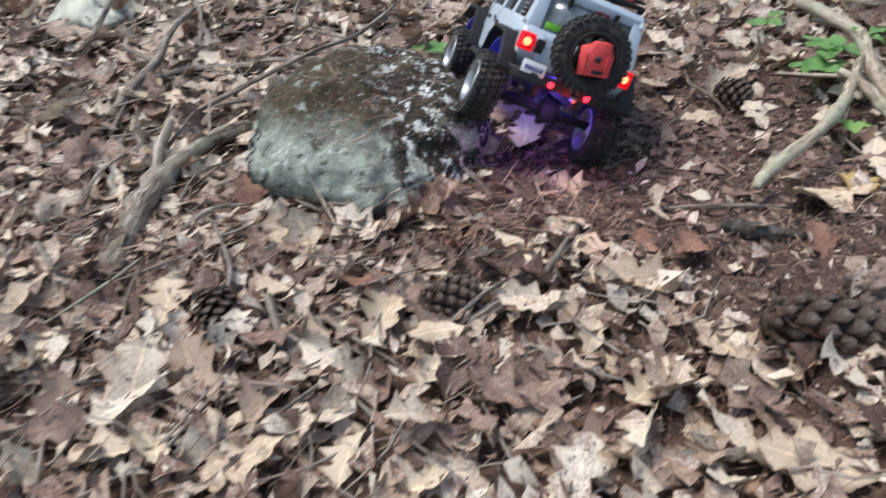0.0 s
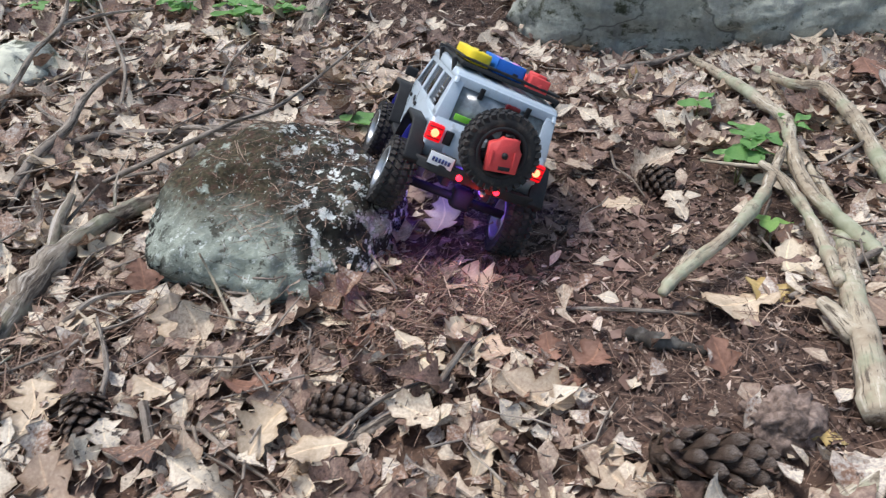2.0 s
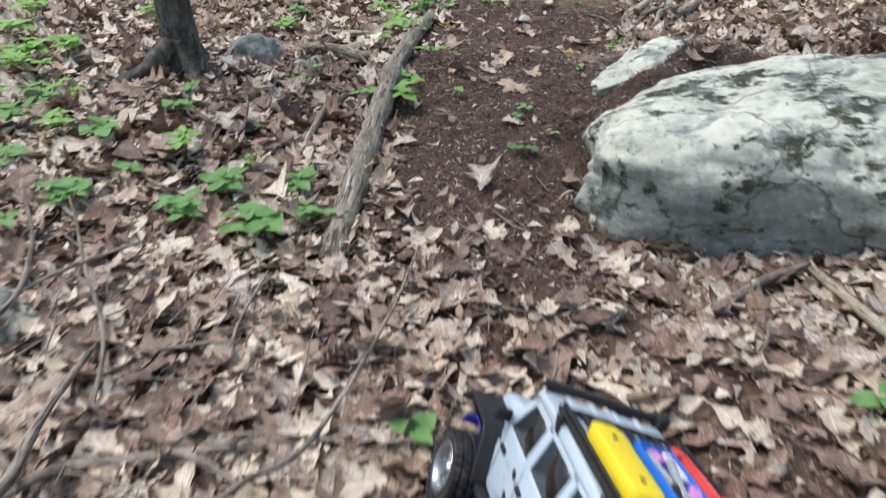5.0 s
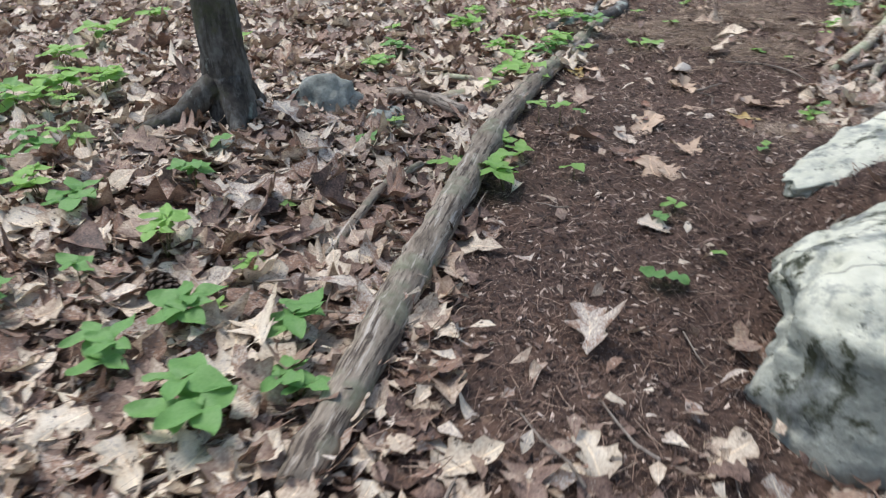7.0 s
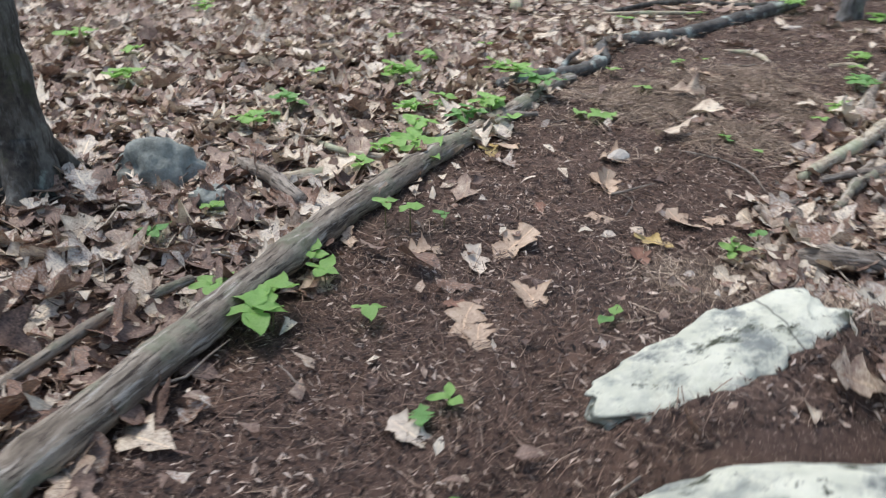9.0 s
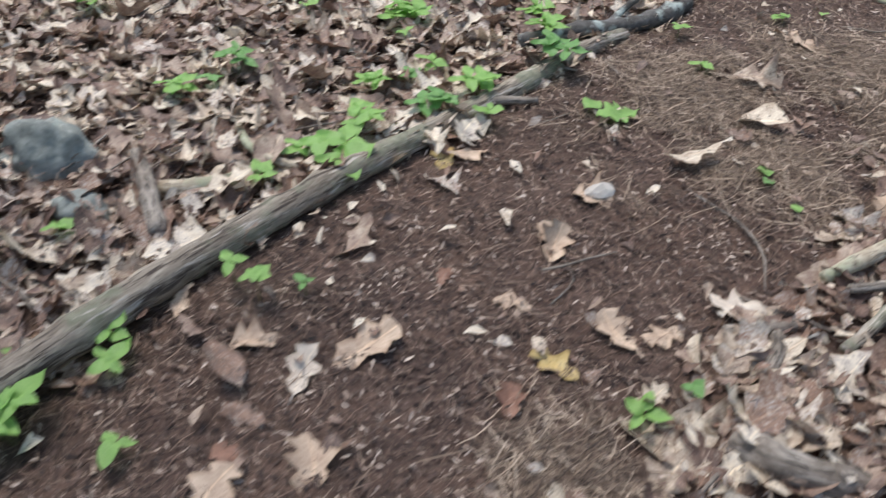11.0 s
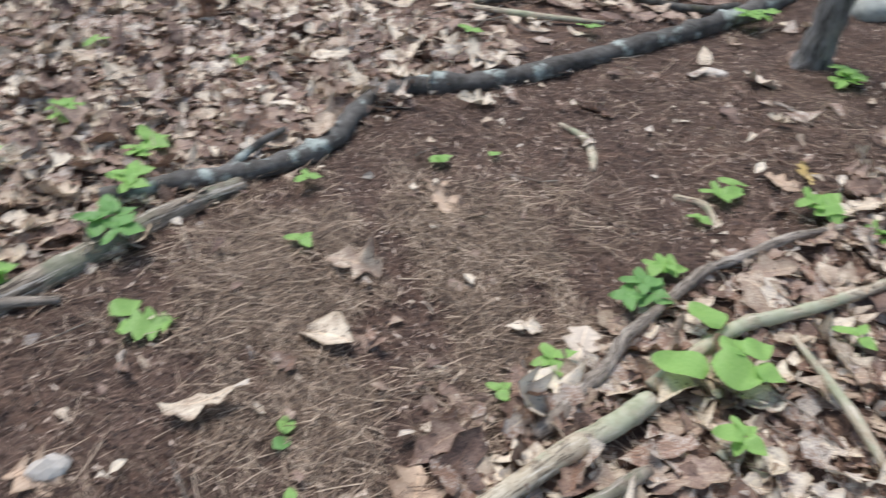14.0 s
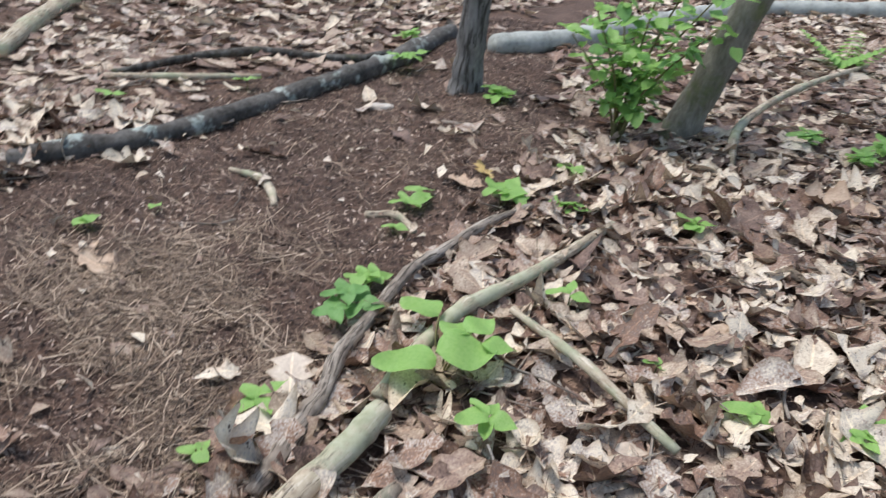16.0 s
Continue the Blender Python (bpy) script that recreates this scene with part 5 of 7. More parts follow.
oak_leaf(0.45, 0.63, 0.12, 40, "TAN")
oak_leaf(0.48, 0.9, 0.1, 120, "GOLD")
oak_leaf(1.62, 4.02, 0.14, 30, "TAN")
oak_leaf(2.09, 4.73, 0.2, 70, "TAN", 5, 0, 0.02)
oak_leaf(1.9, 5.1, 0.13, 95, "TAN")
oak_leaf(1.87, 4.06, 0.12, 10, "CREAM")
oak_leaf(1.49, 3.88, 0.15, 60, "TAN")
oak_leaf(1.72, 3.95, 0.14, 100, "RUST")
oak_leaf(1.1, 4.66, 0.1, 80, "TAN")
oak_leaf(1.14, 4.73, 0.09, 20, "GOLD")
oak_leaf(1.3, 4.3, 0.12, 45, "TAN")
oak_leaf(1.4, 3.72, 0.13, 0, "CREAM")
oak_leaf(1.35, 4.42, 0.1, 70, "CREAM")
oak_leaf(0.95, 5.33, 0.17, 80, "CREAM")
oak_leaf(1.55, 4.22, 0.12, 25, "TAN")
oak_leaf(0.72, 3.4, 0.12, 20, "TAN")
oak_leaf(0.66, 3.34, 0.1, 110, "CREAM")


# needles and twigs that gather on and beside the mossy rock
_rock = bpy.data.objects["mossy_rock"]
_top = [_rock.matrix_world @ v.co for v in _rock.data.vertices if v.normal.z > 0.62 and v.co.x > -0.09]
_pick = [_top[int(i)] for i in rng.integers(0, len(_top), 620)]
nx, ny, nz = np.array([p.x for p in _pick]), np.array([p.y for p in _pick]), np.array([p.z for p in _pick])
tagged(strew("pine_needles", NEEDLES, nx, ny, (0.015, 0.05), 0.2, nz - height(nx, ny) + 0.003, NEEDLE), "reddish pine needles caught on top of the mossy rock", "needles", kind="stuff")
_rock = bpy.data.objects["boulder"]
_top = [p for p in (_rock.matrix_world @ v.co for v in _rock.data.vertices if v.normal.z > 0.3) if ((p.x - 1.07) / 0.12) ** 2 + ((p.y - 1.35) / 0.20) ** 2 < 0.8 + 0.5 * float(ripple(p.x, p.y, 23.0, 0.5)) + 0.3 * float(ripple(p.x, p.y, 61.0, 1.5))]
_pick = [_top[int(i)] + Vector((rng.normal(0, 0.006), rng.normal(0, 0.006), 0)) for i in rng.integers(0, len(_top), 800)]
nx, ny, nz = np.array([p.x for p in _pick]), np.array([p.y for p in _pick]), np.array([p.z for p in _pick])
tagged(strew("pine_needles", NEEDLES, nx, ny, (0.03, 0.085), 0.16, nz - height(nx, ny) + 0.003 + rng.random(len(nx)) * 0.008, NEEDLE_TAN), "brown pine needles gathered in a hollow on the boulder", "needles", kind="stuff")
_pick = [_top[int(i)] for i in rng.integers(0, len(_top), 60)]
nx, ny, nz = np.array([p.x for p in _pick]), np.array([p.y for p in _pick]), np.array([p.z for p in _pick])
tagged(strew("leaf_scraps", SCRAPS, nx, ny, (0.02, 0.07), 0.2, nz - height(nx, ny) + 0.006, LEAF), "brown leaf scraps gathered in a hollow on the boulder", "leaves", kind="stuff")
tx, ty = scatter(190, -0.9, 0.9, lambda x, y: (1 - bare(x, y)) * np.where(x < 0, 1.0, 0.5))
tagged(strew("twig_debris", TWIGS, tx, ty, (0.03, 0.13), 0.2, 0.018 + rng.random(len(tx)) * 0.025, WOOD_GREY), "short broken twigs mixed into the near leaf litter", "twigs", kind="stuff")
# ---- seedlings and other green plants ----
def blade_mesh(name, mat, n, wide, tip, fold, arch, lobes=0):
    """A green leaf from its stalk at the origin along +y, folded along the midrib and arched."""
    v, f = [], []
    for side in (-1, -0.55, 0, 0.55, 1):
        for i in range(n):
            s = i / (n - 1)
            w = wide * math.sin(math.pi * min(1, s ** tip * 0.98 + 0.01)) ** 0.8
            if lobes:
                w *= (0.45, 1.15, 0.95)[i % 3]
            v.append((side * w, s, abs(side) * w * fold - arch * s * s + 0.06 * math.sin(7 * s + side)))
    for a in range(4):
        f += [(a * n + i, a * n + i + 1, (a + 1) * n + i + 1, (a + 1) * n + i) for i in range(n - 1)]
    ob = mesh_object(name, v, f, mat)
    me = ob.data
    bpy.data.objects.remove(ob)
    return me


BLADES = [[blade_mesh("leaf", m, 8, w, t, fo, ar) for w, t, fo, ar in ((0.30, 0.8, 0.25, 0.15), (0.36, 0.75, 0.15, 0.25), (0.26, 0.85, 0.35, 0.1), (0.4, 0.7, 0.1, 0.05))] for m in (GREEN, GREEN_LIGHT)]
OAK_BLADES = [blade_mesh("leaf", m, 14, 0.34, 0.9, 0.1, 0.04, 1) for m in (GREEN, GREEN_LIGHT)]
PLANT_WORDS = {"trio": ("small {} three-leaved seedling", "seedling"), "clump": ("low clump of {} oval leaves", "plant"), "oak": ("fallen {} lobed oak leaf lying flat", "leaf"),
               "single": ("single {} oval leaf on the soil", "leaf"), "fern": ("feathery {} fern-like plant", "plant")}


def seedling(kind, x, y, size, tall, seed, light):
    """A small plant with a stem and leaves of the given length, tall above the floor."""
    rnd = random.Random(seed)
    word, cat = PLANT_WORDS[kind]
    where = " on bare soil" if float(bare(x, y)) > 0.5 else " in dry leaf litter"
    ob = new({"trio": "seedling", "clump": "green_plant", "oak": "green_oak_leaf", "single": "green_leaf", "fern": "fern"}[kind])
    ob.location = at_ground(x, y, 0.004)
    tagged(ob, word.format("light green" if light else "mid-green") + where, cat)
    def leaf(m, place, yaw, droop, s, roll=0.0):
        o = new("leaf", m)
        o.parent = ob
        o.matrix_basis = Matrix.LocRotScale(place, Euler((droop, roll, yaw)), (s, s, s))
    if kind in ("oak", "single"):
        leaf(OAK_BLADES[light] if kind == "oak" else rnd.choice(BLADES[light]), Vector((0, -size / 2, 0.016)), rnd.uniform(-1.6, 1.6), rnd.uniform(-0.1, 0.15), size, rnd.uniform(-0.2, 0.2))
        return ob
    stems = {"trio": 1, "clump": 3, "fern": 3}[kind]
    for k in range(stems):
        a = rnd.uniform(0, 6.28)
        out = 0.0 if stems == 1 else size * rnd.uniform(0.2, 0.8)
        top = Vector((math.cos(a) * out, math.sin(a) * out, tall * rnd.uniform(0.7, 1.15) + 0.012))
        bm = bmesh.new()
        tube(bm, [Vector((0, 0, -0.01)), top * 0.5 + Vector((0, 0, 0.006)), top], (0.0018, 0.0014, 0.001), 5, 3, 0, 0, seed)
        part("stem", bm, STEM, ob)
        if kind == "fern":
            for j in range(9):
                c = top * (0.3 + 0.7 * j / 8) + Vector((math.cos(a), math.sin(a), 0.2)) * size * j / 8
                for sgn in (-1, 1):
                    leaf(BLADES[light][2], c, a - math.pi / 2 + sgn * 1.2, -0.1, size * (0.55 - 0.045 * j))
            continue
        m = rnd.choice((3, 3, 4, 5)) if kind == "trio" else 4
        spin = rnd.uniform(0, 6.28)
        for j in range(m):
            s = size * rnd.uniform(0.7, 1.1)
            leaf(rnd.choice(BLADES[light]), top + Vector((0, 0, rnd.uniform(-0.008, 0.004))), spin + j * 6.28 / m + rnd.uniform(-0.3, 0.3), rnd.uniform(-0.05, 0.45), s, rnd.uniform(-0.25, 0.25))
    return ob


seedling("clump", 0.505, 0.275, 0.045, 0.05, 1, 0)
seedling("clump", 0.535, 0.345, 0.045, 0.06, 3, 0)
seedling("trio", 0.485, 0.07, 0.045, 0.03, 2, 1)
seedling("trio", 0.665, 0.43, 0.045, 0.06, 4, 0)
seedling("clump", 1.15, 1.17, 0.04, 0.05, 5, 1)
seedling("clump", -0.91, 1.56, 0.05, 0.07, 6, 1)
seedling("clump", -0.72, 1.32, 0.06, 0.06, 7, 0)
seedling("clump", -0.55, 1.31, 0.06, 0.06, 8, 0)
seedling("clump", -1.09, 1.24, 0.05, 0.05, 9, 0)
seedling("trio", -0.44, 2.05, 0.05, 0.05, 12, 1)
seedling("clump", -1.59, 2.38, 0.06, 0.08, 13, 1)
seedling("clump", -1.73, 2.36, 0.06, 0.07, 14, 1)
seedling("trio", -1.01, 1.43, 0.04, 0.04, 18, 0)
seedling("clump", -1.12, 1.31, 0.05, 0.05, 19, 0)
seedling("trio", -1.17, 1.12, 0.05, 0.05, 20, 0)
seedling("trio", -0.29, 2.21, 0.05, 0.02, 21, 1)
seedling("trio", -0.46, 2.10, 0.05, 0.03, 22, 1)
seedling("oak", 0.08, 1.68, 0.09, 0.0, 23, 0)
seedling("trio", -0.23, 0.51, 0.055, 0.02, 24, 0)
seedling("trio", 0.505, 0.55, 0.045, 0.04, 25, 0)
seedling("trio", -1.03, 2.04, 0.04, 0.05, 26, 0)
seedling("trio", -0.67, 2.38, 0.04, 0.03, 27, 1)
seedling("clump", -0.60, 1.14, 0.07, 0.06, 29, 0)
seedling("clump", -1.17, 1.65, 0.06, 0.05, 30, 0)
seedling("trio", -0.72, 1.53, 0.05, 0.03, 31, 1)
seedling("trio", -0.71, 2.22, 0.055, 0.03, 32, 0)
seedling("clump", -1.65, 2.22, 0.057, 0.08, 33, 1)
seedling("clump", -0.84, 3.04, 0.05, 0.06, 36, 0)
seedling("clump", -0.27, 3.33, 0.06, 0.06, 37, 1)
seedling("clump", -0.17, 3.61, 0.06, 0.07, 38, 0)
seedling("trio", -0.27, 2.47, 0.04, 0.055, 39, 1)
seedling("trio", -0.21, 2.47, 0.035, 0.05, 121, 1)
seedling("trio", -0.15, 2.53, 0.03, 0.02, 40, 0)
seedling("oak", 0.05, 1.88, 0.055, 0.0, 42, 0)
seedling("single", 0.28, 2.16, 0.03, 0.0, 44, 1)
seedling("trio", 0.53, 2.69, 0.03, 0.02, 45, 0)
seedling("trio", -0.71, 1.39, 0.03, 0.02, 46, 1)
seedling("clump", -2.08, 4.39, 0.057, 0.1, 47, 1)
seedling("trio", -1.73, 3.41, 0.06, 0.06, 48, 1)
seedling("trio", -0.85, 2.97, 0.05, 0.04, 49, 0)
seedling("clump", -0.69, 3.90, 0.05, 0.05, 50, 1)
seedling("clump", -0.29, 3.73, 0.057, 0.06, 51, 1)
seedling("clump", -0.30, 3.21, 0.057, 0.05, 52, 0)
seedling("single", -0.00, 3.46, 0.07, 0.0, 53, 1)
seedling("single", 0.47, 3.37, 0.04, 0.01, 54, 0)
seedling("clump", 0.89, 4.02, 0.05, 0.06, 55, 0)
seedling("single", 0.26, 2.13, 0.04, 0.0, 57, 0)
seedling("trio", 0.07, 1.92, 0.04, 0.0, 58, 1)
seedling("trio", -0.45, 2.86, 0.05, 0.02, 59, 1)
seedling("clump", -0.31, 2.04, 0.061, 0.06, 60, 1)
seedling("trio", -0.34, 2.25, 0.045, 0.03, 61, 1)
seedling("trio", -0.15, 2.11, 0.04, 0.03, 62, 1)
seedling("trio", 0.48, 2.60, 0.045, 0.02, 63, 1)
seedling("clump", -0.86, 2.87, 0.05, 0.05, 64, 1)
seedling("clump", -0.70, 3.61, 0.06, 0.05, 65, 1)
seedling("trio", 0.03, 4.03, 0.05, 0.02, 66, 1)
seedling("trio", 0.75, 3.67, 0.04, 0.02, 68, 1)
seedling("clump", -0.69, 3.65, 0.06, 0.05, 69, 1)
seedling("trio", -0.39, 3.89, 0.06, 0.03, 70, 1)
seedling("trio", -0.63, 3.52, 0.05, 0.03, 71, 1)
seedling("clump", -0.50, 3.18, 0.042, 0.05, 72, 1)
seedling("clump", -0.41, 3.02, 0.05, 0.05, 73, 1)
seedling("clump", -0.36, 2.90, 0.074, 0.04, 74, 1)
seedling("trio", -0.18, 3.25, 0.05, 0.03, 75, 1)
seedling("trio", 0.27, 4.32, 0.04, 0.01, 76, 1)
seedling("trio", -0.40, 3.93, 0.06, 0.03, 78, 1)
seedling("trio", -0.61, 4.53, 0.06, 0.03, 79, 1)
seedling("oak", 0.04, 3.46, 0.115, 0.0, 80, 1)
seedling("single", 0.56, 3.30, 0.03, 0.0, 82, 1)
seedling("trio", -0.29, 3.37, 0.05, 0.02, 83, 1)
seedling("trio", 0.17, 3.83, 0.04, 0.01, 85, 1)
seedling("single", 0.47, 3.41, 0.045, 0.0, 87, 1)
seedling("trio", 0.81, 3.78, 0.05, 0.03, 89, 1)
seedling("clump", 0.92, 4.17, 0.045, 0.02, 90, 1)
seedling("clump", 1.19, 4.54, 0.05, 0.03, 91, 1)
seedling("trio", 0.96, 4.54, 0.06, 0.01, 92, 1)
seedling("trio", 1.32, 4.11, 0.05, 0.04, 95, 1)
seedling("trio", 1.17, 3.75, 0.055, 0.04, 96, 1)
seedling("clump", 0.82, 5.86, 0.06, 0.06, 97, 1)
seedling("trio", 1.18, 5.41, 0.06, 0.01, 98, 1)
seedling("single", 0.25, 4.31, 0.05, 0.0, 99, 1)
seedling("single", 0.37, 4.43, 0.04, 0.0, 100, 1)
seedling("trio", 0.99, 4.59, 0.045, 0.01, 102, 1)
seedling("trio", 0.94, 4.42, 0.04, 0.01, 103, 1)
seedling("clump", 1.32, 4.52, 0.045, 0.02, 104, 1)
seedling("trio", 1.38, 4.78, 0.06, 0.02, 105, 1)
seedling("trio", 1.65, 4.49, 0.05, 0.03, 108, 1)
seedling("clump", 2.19, 5.20, 0.06, 0.04, 109, 1)
seedling("clump", 2.26, 5.10, 0.06, 0.03, 110, 1)
seedling("fern", 2.80, 6.48, 0.16, 0.12, 111, 1)
seedling("trio", 1.60, 3.84, 0.05, 0.02, 112, 1)
seedling("clump", 1.78, 3.83, 0.045, 0.03, 113, 1)
seedling("trio", 1.46, 3.94, 0.03, 0.02, 114, 1)
seedling("trio", 0.30, 5.38, 0.057, 0.03, 115, 1)
seedling("trio", -0.04, 5.08, 0.055, 0.03, 116, 1)
seedling("clump", 0.78, 6.21, 0.057, 0.05, 117, 1)
seedling("clump", 1.67, 6.05, 0.057, 0.1, 118, 1)
seedling("clump", 1.18, 5.47, 0.06, 0.02, 119, 1)
seedling("clump", -1.74, 2.41, 0.07, 0.08, 140, 1)
seedling("clump", -1.62, 2.48, 0.06, 0.07, 141, 1)
seedling("clump", -1.76, 2.21, 0.07, 0.08, 142, 1)
seedling("clump", -1.48, 1.95, 0.06, 0.06, 143, 0)
seedling("clump", -1.36, 1.48, 0.05, 0.05, 144, 0)
seedling("clump", -1.62, 1.90, 0.065, 0.08, 145, 1)
seedling("clump", -2.00, 3.00, 0.08, 0.09, 146, 1)
seedling("clump", -1.90, 2.65, 0.07, 0.08, 147, 1)
seedling("clump", -1.42, 2.00, 0.05, 0.05, 148, 1)
seedling("clump", -1.50, 1.75, 0.055, 0.06, 149, 0)
seedling("clump", -1.33, 1.74, 0.05, 0.05, 150, 1)
seedling("clump", -1.90, 2.30, 0.07, 0.08, 151, 0)
seedling("clump", -2.10, 3.50, 0.07, 0.08, 152, 1)
seedling("clump", -1.50, 3.10, 0.06, 0.06, 153, 1)
seedling("trio", -0.97, 3.48, 0.055, 0.04, 160, 1)
seedling("clump", -1.01, 1.86, 0.045, 0.05, 161, 0)
seedling("single", -0.72, 1.22, 0.07, 0.0, 162, 0)
seedling("clump", -0.495, 1.20, 0.045, 0.04, 163, 0)
seedling("clump", -0.80, 1.20, 0.055, 0.05, 164, 0)
seedling("single", -0.775, 1.815, 0.045, 0.0, 165, 1)
seedling("trio", -0.45, 2.73, 0.045, 0.03, 166, 1)
seedling("trio", -0.45, 3.40, 0.05, 0.04, 167, 1)
seedling("trio", -0.46, 3.31, 0.04, 0.03, 168, 0)
seedling("trio", -1.0, 4.28, 0.05, 0.04, 169, 1)
seedling("single", 0.155, 1.75, 0.03, 0.0, 170, 1)
seedling("clump", 2.39, 5.20, 0.06, 0.04, 171, 1)


def broad_plant(x, y, leaves, seed):
    """A low plant with a few broad flat leaves, each on a stalk of its own: leaves are x, y, height, length, turn."""
    rnd = random.Random(seed)
    ob = new("broad_leaved_plant")
    ob.location = at_ground(x, y)
    tagged(ob, "low plant with broad bright green leaves beside dead branches", "plant")
    for lx, ly, up, long, yaw in leaves:
        tip = at_ground(lx, ly, up) - ob.location
        back = Vector((-math.sin(radians(yaw)), math.cos(radians(yaw)), 0)) * long * 0.5
        bm = bmesh.new()
        tube(bm, [Vector((0, 0, -0.01)), Vector((tip.x * 0.3, tip.y * 0.3, tip.z * 0.75)), tip - back], (0.0022, 0.0018, 0.0014), 6, 4, 0, 0, seed)
        part("stem", bm, STEM, ob)
        o = new("leaf", BROAD)
        o.parent = ob
        o.matrix_basis = Matrix.LocRotScale(tip - back, Euler((rnd.uniform(-0.12, 0.1), rnd.uniform(-0.15, 0.15), radians(yaw))), (long, long, long))
    return ob


BROAD = blade_mesh("leaf", GREEN_LIGHT, 12, 0.42, 0.72, 0.10, 0.10)
broad_plant(1.09, 3.90, ((1.04, 3.995, 0.08, 0.085, 60), (1.03, 3.845, 0.075, 0.105, 100), (1.13, 3.875, 0.08, 0.105, -75), (1.11, 3.935, 0.085, 0.07, -20), (1.15, 3.945, 0.08, 0.065, -40), (1.182, 3.90, 0.075, 0.06, -100)), 5)

def sapling(x, y, seed):
    """A leafy young tree: thin stems, and a crown of separate leaves with gaps."""
    rnd = random.Random(seed)
    ob = new("sapling")
    ob.location = at_ground(x, y)
    tagged(ob, "young leafy sapling with bright green oval leaves", "sapling")
    tips = []
    for k in range(8):
        a, h = k * 1.9, rnd.uniform(0.3, 0.62)
        end = Vector((math.cos(a) * 0.21 + 0.02, math.sin(a) * 0.14 + 0.02, h))
        bm = bmesh.new()
        tube(bm, [Vector((0, 0, -0.02)), Vector((end.x * 0.3, end.y * 0.3, h * 0.5)), end], (0.005, 0.004, 0.002), 6, 4, 0.1, 0, seed + k)
        part("stem", bm, STEM, ob)
        tips += [(Vector((end.x * t * t, end.y * t * t, h * t)), a) for t in (0.35, 0.5, 0.62, 0.74, 0.86, 1.0)]
    for tip, a in tips:
        for j in range(6):
            o = new("leaf", rnd.choice(BLADES[1 if rnd.random() < 0.75 else 0]))
            o.parent = ob
            s = rnd.uniform(0.038, 0.07)
            o.matrix_basis = Matrix.LocRotScale(tip + Vector((rnd.gauss(0, 0.03), rnd.gauss(0, 0.03), rnd.gauss(0, 0.02))), Euler((rnd.uniform(-0.5, 0.4), rnd.uniform(-0.4, 0.4), rnd.uniform(0, 6.28))), (s, s, s))
    return ob


sapling(1.55, 5.14, 3)


# ---- pine cones ----
def pine_cone(x, y, long, wide, rz, tip, seed, up=0.01):
    """An open cone lying on the floor: a core and woody scales in a spiral."""
    ob = new("pine_cone")
    tagged(ob, "open dark brown pine cone lying in leaf litter", "pine cone", group="pine cones")
    bm = bmesh.new()
    tube(bm, [Vector((0, 0, -0.45)), Vector((0, 0, 0)), Vector((0, 0, 0.45))], (0.16, 0.24, 0.06), 8, 4, 0.1, 0, seed)
    part("core", bm, CONE, ob)
    k = 72
    for i in range(k):
        t = i / (k - 1)
        a = i * 2.39996
        r = 0.56 * math.sin(math.pi * (0.14 + 0.78 * t)) ** 0.7
        o = new("scale", SCALE_MESH)
        o.parent = ob
        out = Vector((math.cos(a), math.sin(a), 0))
        o.matrix_basis = Matrix.Translation(Vector((0, 0, -0.46 + 0.9 * t)) + out * 0.08) @ Euler((0, -0.15 - 0.95 * t, a)).to_matrix().to_4x4() @ Matrix.Scale(max(0.2, r), 4)
    ob.matrix_world = Matrix.Translation(at_ground(x, y, wide * 0.42 + up)) @ Euler((radians(90 + tip), 0, radians(rz))).to_matrix().to_4x4() @ Matrix.Diagonal((wide, wide, long, 1))
    return ob


_b = bmesh.new()
_rings = []
for _x, _w, _t, _z in ((0.0, 0.07, 0.04, 0.0), (0.5, 0.17, 0.04, 0.0), (0.84, 0.27, 0.06, 0.03), (0.98, 0.24, 0.10, 0.08), (1.05, 0.06, 0.04, 0.13)):
    _rings.append([_b.verts.new((_x, _w * math.cos(_k * math.pi / 3), _z + _t * math.sin(_k * math.pi / 3))) for _k in range(6)])
for _p, _q in zip(_rings, _rings[1:]):
    for _k in range(6):
        _b.faces.new((_p[_k], _p[(_k + 1) % 6], _q[(_k + 1) % 6], _q[_k]))
_b.faces.new(_rings[-1])
_o = part("scale", _b, CONE, smooth_faces=True)
SCALE_MESH = _o.data
bpy.data.objects.remove(_o)
pine_cone(0.228, -0.432, 0.118, 0.066, 84, 4, 1, 0.0)
pine_cone(-0.182, -0.30, 0.075, 0.052, 110, -5, 2)
pine_cone(-0.482, -0.315, 0.06, 0.055, 20, 30, 3)
pine_cone(0.34, 0.25, 0.062, 0.055, 60, 10, 4)
pine_cone(-0.37, 0.68, 0.055, 0.05, 140, 12, 5)
pine_cone(-0.526, 0.90, 0.055, 0.05, 40, 60, 6)
pine_cone(-0.005, 0.62, 0.055, 0.05, 10, 60, 7)
pine_cone(-0.84, 1.42, 0.06, 0.052, 70, 20, 8)

# ---- the model off-road car, tilted beside the mossy rock ----
PAINT = material("grey_paint", [(0.45, 0.535, 0.60), (0.53, 0.61, 0.68)], scale=30, fine=300, rough=0.38, bump=0.05, spec=0.45, coat=0.25, contrast=0.3, bump_size=0.0005)
overlay(PAINT, (0.30, 0.31, 0.31), 40, 0.66, 0.06)
BLACK = material("black_plastic", [(0.012, 0.012, 0.013), (0.03, 0.03, 0.031)], scale=60, fine=400, rough=0.6, bump=0.1, bump_size=0.0005)
RUBBER = material("tyre_rubber", [(0.018, 0.018, 0.019), (0.04, 0.039, 0.038)], scale=50, fine=300, rough=0.85, bump=0.3, bump_size=0.0008)
